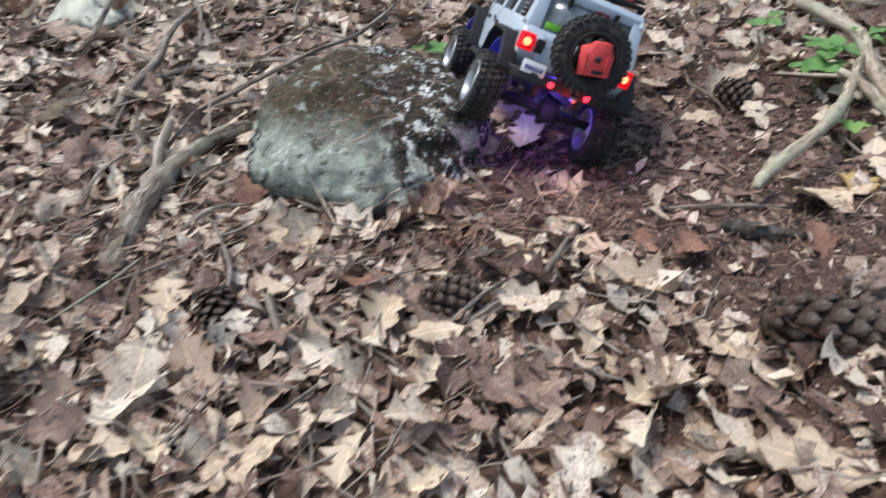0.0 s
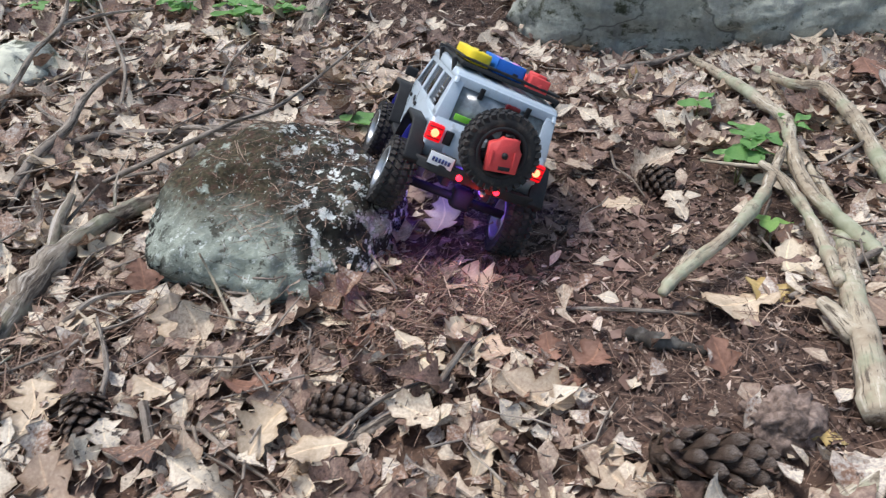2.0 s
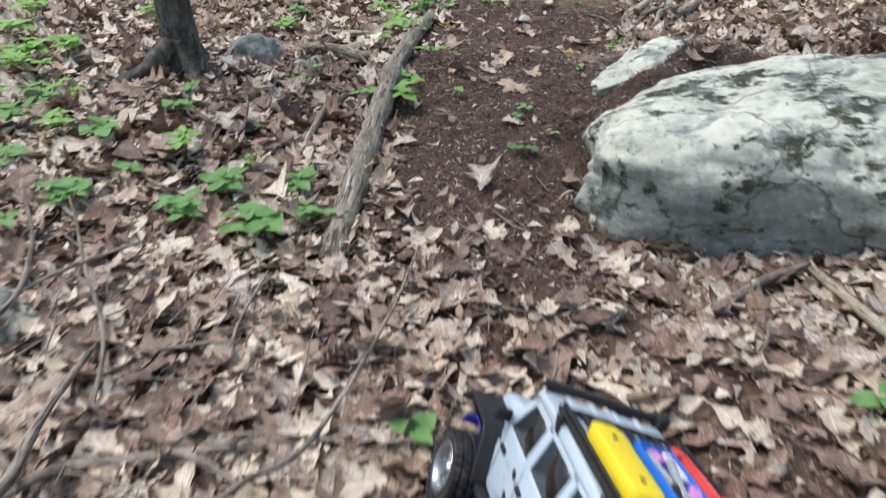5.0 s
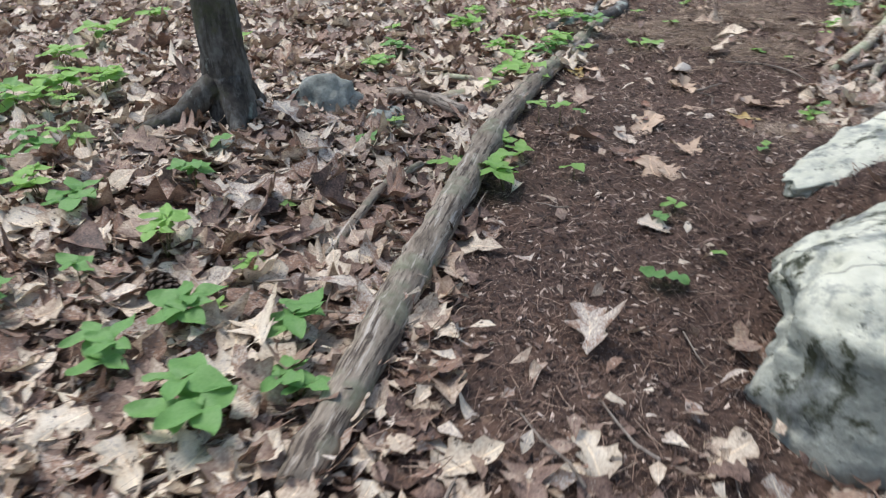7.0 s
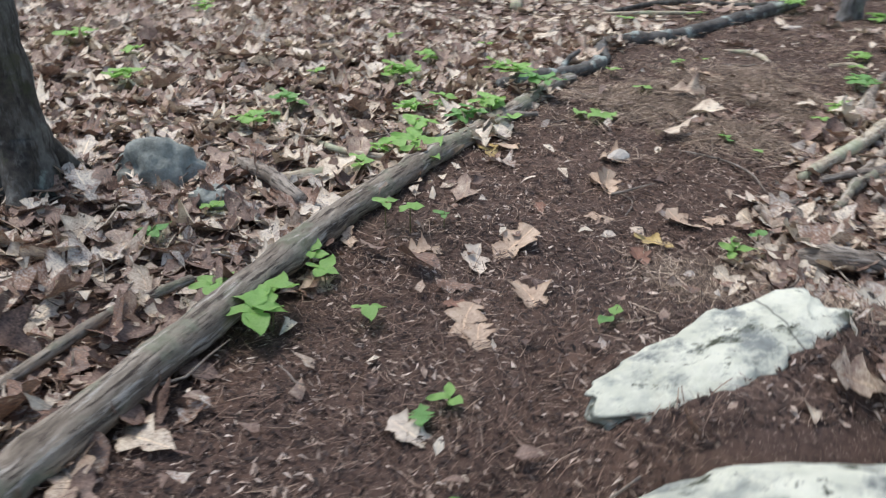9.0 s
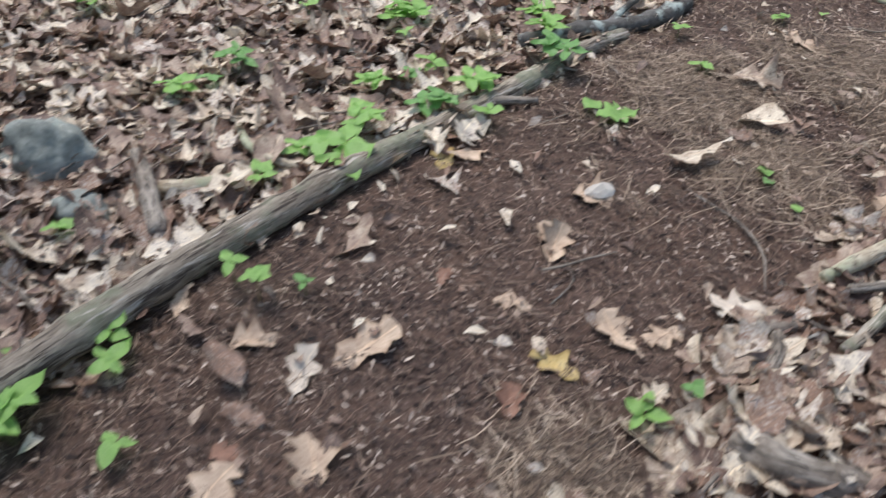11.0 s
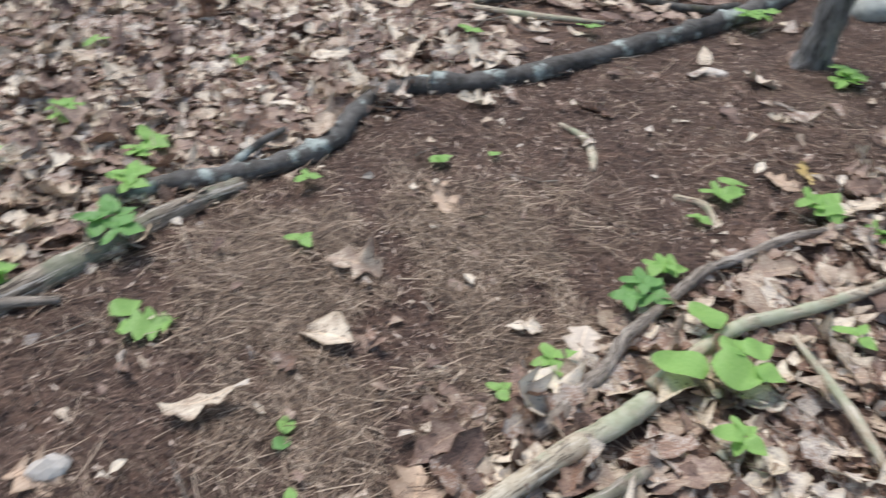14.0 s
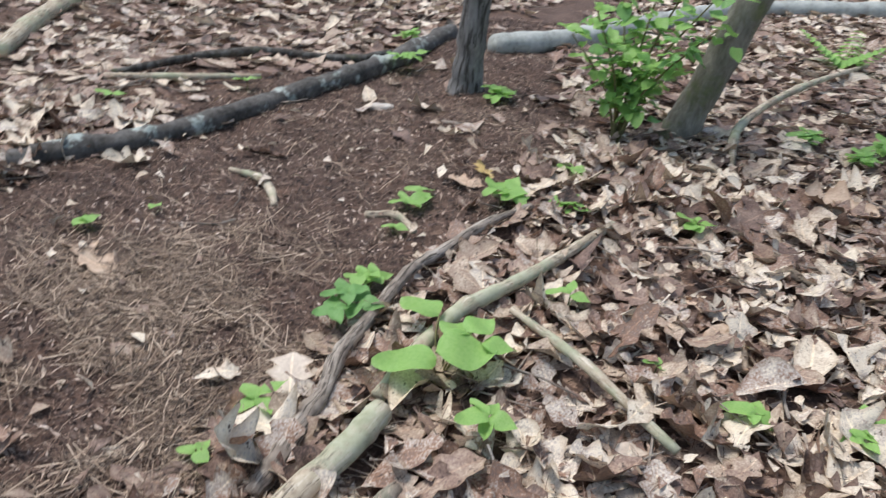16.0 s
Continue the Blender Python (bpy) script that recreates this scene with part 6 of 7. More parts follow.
overlay(RUBBER, (0.10, 0.085, 0.07), 45, 0.60, 0.08)
SILVER = material("satin_silver", [(0.34, 0.355, 0.37), (0.46, 0.475, 0.49)], scale=60, fine=400, rough=0.35, bump=0, metal=0.85)
TINT = material("tinted_window", [(0.012, 0.01, 0.01), (0.02, 0.016, 0.015)], scale=40, fine=200, rough=0.12, bump=0, spec=0.6)
RED = material("red_plastic", [(0.60, 0.055, 0.055), (0.74, 0.09, 0.085)], scale=60, fine=400, rough=0.5, bump=0.1, bump_size=0.0005)
YELLOW = material("yellow_plastic", [(0.78, 0.58, 0.02), (0.85, 0.66, 0.04)], scale=60, fine=400, rough=0.5, bump=0.1, bump_size=0.0005)
BLUE = material("blue_plastic", [(0.015, 0.13, 0.55), (0.03, 0.18, 0.65)], scale=60, fine=400, rough=0.5, bump=0.1, bump_size=0.0005)
PINK = material("pink_plastic", [(0.55, 0.2, 0.5), (0.65, 0.3, 0.6)], scale=60, fine=300, rough=0.5, bump=0)
GREY = material("grey_plastic", [(0.3, 0.31, 0.33), (0.42, 0.43, 0.45)], scale=60, fine=300, rough=0.5, bump=0)
WHITE = material("white_plate", [(0.72, 0.73, 0.74), (0.8, 0.8, 0.8)], scale=60, fine=300, rough=0.5, bump=0)
LENS = material("lit_red_lens", [(0.35, 0.006, 0.008), (0.45, 0.01, 0.012)], scale=60, fine=300, rough=0.25, bump=0, emit=(1.0, 0.004, 0.014, 0.55))
LAMP = material("red_lamp_core", [(0.8, 0.03, 0.02), (0.9, 0.05, 0.04)], rough=0.3, bump=0, emit=(1.0, 0.16, 0.07, 3.5))
RED_LAMP = material("red_bumper_lamp", [(0.6, 0.01, 0.02), (0.7, 0.015, 0.025)], rough=0.3, bump=0, emit=(1.0, 0.02, 0.045, 3.0))
LED_BLUE = material("blue_led", [(0.1, 0.1, 1.0), (0.15, 0.12, 1.0)], rough=0.3, bump=0, emit=(0.08, 0.06, 1.0, 14.0))
LINER = material("blue_wheel_liner", [(0.02, 0.025, 0.25), (0.03, 0.035, 0.35)], scale=40, fine=200, rough=0.5, bump=0.1, bump_size=0.0005)
# opaque grey-blue patches paint sky reflection and a pale interior into the pane
REFLECT_PANE = material("window_painted_reflection", [(0.10, 0.11, 0.11), (0.22, 0.25, 0.26), (0.34, 0.38, 0.40)], scale=22, fine=60, rough=0.12, bump=0, spec=0.7, contrast=0.25)
DARK_RED = material("dark_red_lens", [(0.09, 0.006, 0.008), (0.14, 0.01, 0.012)], rough=0.3, bump=0)
INK = material("dark_blue_print", [(0.03, 0.05, 0.16), (0.05, 0.08, 0.22)], rough=0.5, bump=0)
LIME = material("lime_plastic", [(0.2, 0.6, 0.05), (0.28, 0.7, 0.08)], rough=0.5, bump=0)

CAR_ROOF = 0.237
car = new("model_car")
car.matrix_world = pose(-0.07, 0.23, 0.008, -16.5, 24.5, 0.4) @ Matrix.Scale(1.05, 4)
tagged(car, "grey model off-road car with black tyres, leaning beside a mossy rock", "toy car")


def hexa(bm, p, bevel=0.0):
    """A six-sided block from eight corners: four below, then four above, each going round."""
    v = [bm.verts.new(q) for q in p]
    f = [bm.faces.new([v[i] for i in k]) for k in ((3, 2, 1, 0), (4, 5, 6, 7), (0, 1, 5, 4), (1, 2, 6, 5), (2, 3, 7, 6), (3, 0, 4, 7))]
    if bevel:
        bmesh.ops.bevel(bm, geom=list({e for g in f for e in g.edges}), offset=bevel, segments=2, affect="EDGES", profile=0.6)


def block(c, s, bevel=0.001, turn=(0, 0, 0)):
    """A bevelled block of size s round the place c, turned by degrees."""
    bm = bmesh.new()
    x, y, z = (k / 2 for k in s)
    hexa(bm, [(-x, -y, -z), (x, -y, -z), (x, y, -z), (-x, y, -z), (-x, -y, z), (x, -y, z), (x, y, z), (-x, y, z)], bevel)
    bmesh.ops.transform(bm, matrix=pose(*c, *turn), verts=bm.verts[:])
    return bm


def slab(outline, axis, a, b, bevel=0.0):
    """An outline drawn in the plane across an axis, made solid from a to b along it."""
    bm = bmesh.new()
    def place(u, v, w):
        return (w, u, v) if axis == "x" else (u, w, v) if axis == "y" else (u, v, w)
    lo, hi = [bm.verts.new(place(u, v, a)) for u, v in outline], [bm.verts.new(place(u, v, b)) for u, v in outline]
    n = len(outline)
    caps = [bm.faces.new(lo[::-1]), bm.faces.new(hi)]
    for i in range(n):
        bm.faces.new((lo[i], lo[(i + 1) % n], hi[(i + 1) % n], hi[i]))
    if bevel:
        bmesh.ops.bevel(bm, geom=list({e for f in caps for e in f.edges}), offset=bevel, segments=2, affect="EDGES", profile=0.6)
    bmesh.ops.recalc_face_normals(bm, faces=bm.faces[:])
    return bm


def rod(c, r, long, axis="x", seg=20, r2=None):
    bm = bmesh.new()
    bmesh.ops.create_cone(bm, cap_ends=True, segments=seg, radius1=r, radius2=r if r2 is None else r2, depth=long)
    turn = {"x": (0, 90, 0), "y": (90, 0, 0), "z": (0, 0, 0)}[axis]
    bmesh.ops.transform(bm, matrix=pose(*c, *turn), verts=bm.verts[:])
    return bm


def rounded(w, h, r, n=4):
    """The outline of a rectangle with round corners, about its middle."""
    out = []
    for cx, cy, a0 in ((w / 2 - r, h / 2 - r, 0), (r - w / 2, h / 2 - r, 90), (r - w / 2, r - h / 2, 180), (w / 2 - r, r - h / 2, 270)):
        out += [(cx + r * math.cos(radians(a0 + 90 * i / n)), cy + r * math.sin(radians(a0 + 90 * i / n))) for i in range(n + 1)]
    return out


def turned(profile, seg=40):
    """A ring turned about the x axis from (x, radius) places, closed on itself."""
    bm = bmesh.new()
    rings = []
    for i in range(seg):
        a = 2 * math.pi * i / seg
        rings.append([bm.verts.new((x, r * math.cos(a), r * math.sin(a))) for x, r in profile])
    n = len(profile)
    for i in range(seg):
        p, q = rings[i], rings[(i + 1) % seg]
        for k in range(n):
            bm.faces.new((p[k], p[(k + 1) % n], q[(k + 1) % n], q[k]))
    bmesh.ops.recalc_face_normals(bm, faces=bm.faces[:])
    return bm


def wheel(parent, name, centre, turn, r=0.054, w=0.042, rim=SILVER):
    """A tyre with tread blocks on a rim with spokes; it lies across x."""
    holder = part(name, turned([(-w * 0.5, r * 0.62), (-w * 0.52, r * 0.80), (-w * 0.44, r * 0.93), (-w * 0.2, r * 0.965), (w * 0.2, r * 0.965), (w * 0.44, r * 0.93), (w * 0.52, r * 0.80), (w * 0.5, r * 0.62)]), RUBBER, parent)
    holder.matrix_basis = pose(*centre, *turn)
    tread = bmesh.new()
    for i in range(30):
        a = 2 * math.pi * i / 30
        for x, sx, off, dr, tall in ((-0.42, 0.2, 0.0, -0.035, 0.07), (-0.14, 0.22, 0.5, 0.0, 0.05), (0.14, 0.22, 0.0, 0.0, 0.05), (0.42, 0.2, 0.5, -0.035, 0.07)):
            b = a + off * 2 * math.pi / 30
            m = pose(0, 0, 0, math.degrees(b), 0, 0) @ pose(x * w, 0, r * (0.965 + dr), 0, x * 40, 18 if x > 0 else -18)
            x2, y2, z2 = sx * w / 2, r * 0.075, r * tall
            k = [tread.verts.new(m @ Vector(q)) for q in ((-x2, -y2, -z2), (x2, -y2, -z2), (x2, y2, -z2), (-x2, y2, -z2), (-x2 * 0.85, -y2 * 0.8, z2), (x2 * 0.85, -y2 * 0.8, z2), (x2 * 0.85, y2 * 0.8, z2), (-x2 * 0.85, y2 * 0.8, z2))]
            for f in ((4, 5, 6, 7), (0, 1, 5, 4), (1, 2, 6, 5), (2, 3, 7, 6), (3, 0, 4, 7)):
                tread.faces.new([k[j] for j in f])
    part("tread", tread, RUBBER, holder, smooth_faces=False)
    part("rim", turned([(-w * 0.5, r * 0.66), (-w * 0.53, r * 0.62), (-w * 0.5, r * 0.55), (-w * 0.2, r * 0.5), (w * 0.2, r * 0.5), (w * 0.5, r * 0.55), (w * 0.53, r * 0.62), (w * 0.5, r * 0.66)], 32), rim, holder)
    part("hub", rod((0, 0, 0), r * 0.2, w * 0.8, "x", 14), rim, holder)
    for i in range(6):
        bm = block((0, 0, r * 0.34), (w * 0.55, r * 0.16, r * 0.42), 0.001)
        bmesh.ops.transform(bm, matrix=pose(0, 0, 0, 60 * i, 0, 0), verts=bm.verts[:])
        part("spoke", bm, rim, holder)
    return holder


# body
part("body", slab([(-0.222, 0.104), (-0.226, 0.166), (0.100, 0.170), (0.100, 0.090), (-0.076, 0.090), (-0.094, 0.126), (-0.114, 0.143), (-0.199, 0.143), (-0.214, 0.120)], "x", -0.089, 0.089, 0.006), PAINT, car)
hood = part("hood", slab([(0.098, 0.110), (0.098, 0.177), (0.150, 0.176), (0.203, 0.166), (0.213, 0.152), (0.213, 0.112)], "x", -0.064, 0.064, 0.009), PAINT, car)
for sx in (-1, 1):
    part("vent", block((sx * 0.03, 0.15, 0.1765), (0.018, 0.024, 0.003), 0.001), BLACK, hood)
part("grille", block((0, 0.214, 0.137), (0.10, 0.006, 0.034), 0.002), BLACK, car)
for sx in (-1, 1):
    part("headlight", rod((sx * 0.046, 0.2165, 0.142), 0.013, 0.005, "y", 20), GREY, car)
part("roof", slab([(-0.214, CAR_ROOF - 0.016), (-0.212, CAR_ROOF - 0.006), (-0.200, CAR_ROOF - 0.002), (-0.06, CAR_ROOF + 0.002), (0.060, CAR_ROOF), (0.070, CAR_ROOF - 0.005), (0.070, CAR_ROOF - 0.012)], "x", -0.080, 0.080, 0.005), PAINT, car)
for k in range(4):
    part("roof_rib", block((-0.045 + k * 0.03, 0.035, CAR_ROOF + 0.0015), (0.008, 0.05, 0.0025), 0.001), PAINT, car)
BELT, EAVE = 0.166, CAR_ROOF - 0.012


def side_x(z):
    return 0.088 - 0.010 * (z - BELT) / (EAVE - BELT)


def pillar(name, sx, y0, y1, y2, y3, mat, depth=0.006, z0=BELT - 0.002, z1=EAVE + 0.003, parent=car, out=0.0):
    """An upright strip of the cabin's side: y0 to y1 at its foot, y2 to y3 at its head."""
    bm = bmesh.new()
    a, b = side_x(z0) + out, side_x(z1) + out
    p = [(sx * (a - depth), y0, z0), (sx * a, y0, z0), (sx * a, y1, z0), (sx * (a - depth), y1, z0), (sx * (b - depth), y2, z1), (sx * b, y2, z1), (sx * b, y3, z1), (sx * (b - depth), y3, z1)]
    hexa(bm, p, 0.0015 if mat is PAINT else 0)
    bmesh.ops.recalc_face_normals(bm, faces=bm.faces[:])
    return part(name, bm, mat, parent)


for sx in (-1, 1):
    pillar("pillar", sx, -0.225, -0.196, -0.213, -0.190, PAINT)
    pillar("pillar", sx, -0.108, -0.090, -0.108, -0.092, PAINT)
    pillar("pillar", sx, -0.014, 0.006, -0.016, 0.002, PAINT)
    pillar("pillar", sx, 0.088, 0.104, 0.052, 0.066, PAINT)
    pillar("eave", sx, -0.222, 0.074, -0.213, 0.066, PAINT, z0=EAVE - 0.008, z1=EAVE + 0.004)
    pillar("side_sill", sx, -0.225, 0.100, -0.224, 0.094, PAINT, z0=BELT - 0.003, z1=BELT + 0.006)
    for y0, y1, y2, y3 in ((-0.198, -0.106, -0.192, -0.106), (-0.092, -0.012, -0.094, -0.014), (0.004, 0.090, 0.0, 0.054)):
        w = pillar("side_window", sx, y0, y1, y2, y3, TINT, 0.002, BELT, EAVE, out=-0.002)
        if y0 < -0.19:
            for k in range(5):
                part("lettering", block((sx * (side_x(0.195 - k * 0.007) - 0.0016), -0.165 + 0.004 * (k % 2), 0.199 - k * 0.007), (0.0010, 0.026 - 0.006 * (k % 3), 0.0022), 0), GREY, w)
# rear
for sx in (-1, 1):
    bm = bmesh.new()
    hexa(bm, [(sx * 0.066, -0.226, BELT - 0.002), (sx * 0.088, -0.226, BELT - 0.002), (sx * 0.088, -0.219, BELT - 0.002), (sx * 0.066, -0.219, BELT - 0.002),
              (sx * 0.064, -0.214, EAVE), (sx * 0.079, -0.214, EAVE), (sx * 0.079, -0.207, EAVE), (sx * 0.064, -0.207, EAVE)], 0.0015)
    bmesh.ops.recalc_face_normals(bm, faces=bm.faces[:])
    part("rear_post", bm, PAINT, car)
part("rear_header", block((0, -0.211, EAVE - 0.003), (0.156, 0.008, 0.014), 0.002, (8, 0, 0)), PAINT, car)
bm = bmesh.new()
hexa(bm, [(-0.067, -0.222, BELT), (0.067, -0.222, BELT), (0.067, -0.220, BELT), (-0.067, -0.220, BELT), (-0.065, -0.211, EAVE - 0.008), (0.065, -0.211, EAVE - 0.008), (0.065, -0.209, EAVE - 0.008), (-0.065, -0.209, EAVE - 0.008)])
rear_window = part("rear_window", bm, REFLECT_PANE, car)
for sx in (-1, 1):
    part("window_hinge", block((sx * 0.036, -0.216, EAVE - 0.010), (0.007, 0.004, 0.016), 0.001, (10, 0, 0)), BLACK, rear_window)
part("sticker", block((-0.048, -0.2235, BELT + 0.008), (0.026, 0.002, 0.009), 0.0005), LIME, rear_window, "lime green sticker")
for k in range(3):
    part("lettering", block((0.055, -0.2225, BELT + 0.014 - k * 0.005), (0.014 - 0.002 * k, 0.0015, 0.003), 0), WHITE, rear_window)
bm = bmesh.new()
hexa(bm, [(-0.076, 0.100, BELT), (0.076, 0.100, BELT), (0.076, 0.103, BELT), (-0.076, 0.103, BELT), (-0.070, 0.062, EAVE), (0.070, 0.062, EAVE), (0.070, 0.065, EAVE), (-0.070, 0.065, EAVE)])
part("windshield", bm, TINT, car)
part("interior", block((0, -0.06, 0.166), (0.15, 0.27, 0.045), 0.004), BLACK, car)
part("tailgate_panel", block((0.0, -0.2275, 0.136), (0.118, 0.004, 0.046), 0.0025), PAINT, car)
for sx in (-1, 1):
    light = part("tail_light", block((sx * 0.079, -0.2285, 0.144), (0.023, 0.012, 0.025), 0.003), LENS, car, "lit red tail light")
    part("lamp", rod((sx * 0.079, -0.235, 0.144), 0.0058, 0.002, "y", 18), LAMP, light, "glowing orange-red centre")
    for k in range(3):
        part("lens_rib", block((sx * 0.079, -0.2346, 0.1365 + 0.0075 * k), (0.019, 0.0012, 0.0014), 0), DARK_RED, light)
    part("tailgate_vent", block((sx * 0.058, -0.2305, 0.143), (0.012, 0.003, 0.020), 0.001), BLACK, car)
part("brake_light", block((0.012, -0.2235, EAVE - 0.012), (0.022, 0.008, 0.009), 0.002), DARK_RED, car, "dark red high brake light")
# wheels, spare and can
wheel(car, "wheel", (0.100, -0.1565, 0.046), (0, -3, 0))
wheel(car, "wheel", (-0.100, -0.1565, 0.053), (0, 4, 0))
wheel(car, "wheel", (0.100, 0.1565, 0.053), (0, 0, 3))
wheel(car, "wheel", (-0.100, 0.1565, 0.053), (0, 0, 3))
spare = wheel(car, "spare_wheel", (0.009, -0.258, 0.158), (0, 0, 90), r=0.055, w=0.038, rim=BLACK)
part("spare_bracket", block((0.012, -0.236, 0.150), (0.035, 0.012, 0.035), 0.002), BLACK, car)
can = part("jerry_can", slab([(-0.026, -0.026), (0.025, -0.026), (0.028, 0.008), (0.021, 0.013), (0.022, 0.026), (0.013, 0.028), (-0.006, 0.028), (-0.010, 0.021), (-0.026, 0.018)], "y", -0.007, 0.007, 0.002), RED, car, "red plastic fuel can")
can.matrix_basis = pose(0.009, -0.284, 0.157, 0, -12, 0) @ Matrix.Diagonal((0.85, 1, 0.88, 1))
part("can_knob", rod((0.001, -0.009, 0.001), 0.005, 0.005, "y", 12), BLACK, can)
part("can_handle", slab([(-0.003, 0.028), (-0.002, 0.032), (0.010, 0.032), (0.011, 0.028)], "y", -0.002, 0.002), BLACK, can)
for k in range(2):
    part("can_rib", block((-0.019 + 0.036 * k, -0.0078, -0.004), (0.003, 0.002, 0.024), 0.0006), RED, can)
part("lettering", block((0.004, -0.0076, -0.019), (0.019, 0.001, 0.006), 0.0002), BLACK, can)
# bumpers, plate, lights and chassis
part("rear_bumper", slab([(-0.092, -0.222), (-0.092, -0.236), (-0.055, -0.250), (0.055, -0.250), (0.092, -0.236), (0.092, -0.222)], "z", 0.093, 0.108, 0.002), BLACK, car)
for sx in (-1, 1):
    part("bumper_lamp", rod((sx * 0.029 + 0.003, -0.2505, 0.100), 0.0044, 0.005, "y", 16), RED_LAMP, car, "small glowing red lamp")
plate = part("number_plate", block((-0.058, -0.247, 0.113), (0.036, 0.003, 0.018), 0.001, (0, 0, -8)), WHITE, car, "white number plate")
part("plate_frame", block((-0.058, -0.2465, 0.113), (0.039, 0.002, 0.021), 0.001, (0, 0, -8)), BLACK, plate)
for k in range(6):
    part("plate_bar", block((-0.0695 + k * 0.0046, -0.2472 - 0.00065 * k, 0.1125), (0.0032, 0.001, 0.0062), 0, (0, 0, -8)), INK, plate)
part("tow_hitch", rod((0.012, -0.256, 0.093), 0.004, 0.014, "y", 10), SILVER, car)
part("front_bumper", slab([(-0.088, 0.214), (-0.086, 0.228), (-0.05, 0.243), (0.05, 0.243), (0.086, 0.228), (0.088, 0.214)], "z", 0.098, 0.116, 0.002), BLACK, car)
for sx in (-1, 1):
    part("fog_lamp", rod((sx * 0.06, 0.241, 0.107), 0.006, 0.004, "y", 12), SILVER, car)
    part("side_step", block((sx * 0.092, 0.012, 0.085), (0.018, 0.16, 0.009), 0.002), BLACK, car)
    part("chassis_rail", block((sx * 0.032, 0.0, 0.082), (0.012, 0.42, 0.018), 0.001), BLACK, car)
    part("mirror", block((sx * 0.101, 0.086, 0.182), (0.022, 0.010, 0.016), 0.003), BLACK, car)
    for y, z in ((-0.020, 0.146), (0.066, 0.148)):
        part("door_handle", block((sx * 0.0905, y, z), (0.004, 0.022, 0.006), 0.0015), BLACK, car)
    for y, z in ((-0.005 + 0.012, 0.150), (0.007, 0.120), (0.094, 0.152), (0.094, 0.122)):
        part("hinge", block((sx * 0.0902, y, z), (0.003, 0.012, 0.005), 0.001, (30, 0, 0)), BLACK, car)
    for y in (-0.010, 0.078):
        part("door_gap", block((sx * 0.0890, y, 0.130), (0.0006, 0.0014, 0.07), 0), BLACK, car)
    # flares over the wheels
    for path in (((-0.238, 0.102), (-0.216, 0.134), (-0.199, 0.149), (-0.114, 0.149), (-0.090, 0.131), (-0.070, 0.092)), ((0.072, 0.092), (0.096, 0.138), (0.116, 0.155), (0.205, 0.153), (0.238, 0.130))):
        inner = 0.084 if path[0][0] < 0 else 0.060
        line = list(path) + [(y * 0.985 + (0.002 if y > 0 else -0.003), z - 0.008) for y, z in reversed(path)]
        part("fender_flare", slab(line, "x", min(sx * inner, sx * 0.109), max(sx * inner, sx * 0.109), 0.002), BLACK, car)
    for y in (-0.1565, 0.1565):
        bm = bmesh.new()
        a = [radians(32 + 116 * i / 12) for i in range(13)]
        rows_ = [[bm.verts.new((sx * x, y + r * math.cos(t), 0.060 + r * 0.98 * math.sin(t))) for t in a] for x, r in ((0.100, 0.074), (0.055, 0.074), (0.055, 0.071), (0.100, 0.071))]
        for k in range(4):
            p, q = rows_[k], rows_[(k + 1) % 4]
            for i in range(12):
                bm.faces.new((p[i], p[i + 1], q[i + 1], q[i]))
        bmesh.ops.recalc_face_normals(bm, faces=bm.faces[:])
        liner = part("wheel_liner", bm, LINER, car, "blue-lit wheel arch liner")
        part("led", block((sx * 0.062, y, 0.118), (0.010, 0.016, 0.005), 0.001), LED_BLUE, liner, "glowing blue light strip")
        part("shock", rod((sx * 0.058, y + (0.03 if y < 0 else -0.03), 0.092), 0.0065, 0.07, "z", 12), SILVER, car)
part("skid_plate", block((0, 0, 0.074), (0.062, 0.14, 0.008), 0.002), BLACK, car)
for y in (-0.1565, 0.1565):
    axle = part("axle", rod((0, y, 0.052), 0.007, 0.19, "x", 14), BLACK, car)
    part("axle_housing", block((0.012, y, 0.054), (0.032, 0.034, 0.034), 0.008), BLACK, axle)
# snorkel and light bar
bm = bmesh.new()
tube(bm, [Vector((0.068, 0.135, 0.168)), Vector((0.085, 0.108, 0.178)), Vector((0.086, 0.088, 0.205)), Vector((0.083, 0.070, 0.236))], (0.006, 0.006, 0.006, 0.006), 10, 5)
snorkel = part("snorkel", bm, BLACK, car)
part("snorkel_head", block((0.083, 0.070, 0.243), (0.016, 0.022, 0.018), 0.004), BLACK, snorkel)
part("light_bar", block((0, 0.072, CAR_ROOF + 0.006), (0.150, 0.011, 0.010), 0.002), BLACK, car)
# roof rack and its load
RACK = CAR_ROOF + 0.007
rack = part("roof_rack", block((0, -0.198, RACK), (0.152, 0.006, 0.006), 0.002), BLACK, car, "black metal roof rack")
for c, s in (((0, 0.008, RACK), (0.152, 0.006, 0.006)), ((-0.074, -0.095, RACK), (0.006, 0.206, 0.006)), ((0.074, -0.095, RACK), (0.006, 0.206, 0.006)), ((0, -0.198, RACK + 0.008), (0.146, 0.004, 0.004)), ((0.074, -0.095, RACK + 0.008), (0.004, 0.2, 0.004)), ((-0.074, -0.095, RACK + 0.008), (0.004, 0.2, 0.004))):
    part("rail", block(c, s, 0.0015), BLACK, rack)
for k in range(8):
    part("slat", block((-0.063 + k * 0.018, -0.095, RACK), (0.008, 0.202, 0.003), 0.0008), BLACK, rack)
for sx in (-1, 1):
    for y in (-0.17, -0.02):
        part("rack_foot", block((sx * 0.080, y, RACK - 0.008), (0.006, 0.014, 0.022), 0.0015, (0, sx * 18, 0)), BLACK, rack)
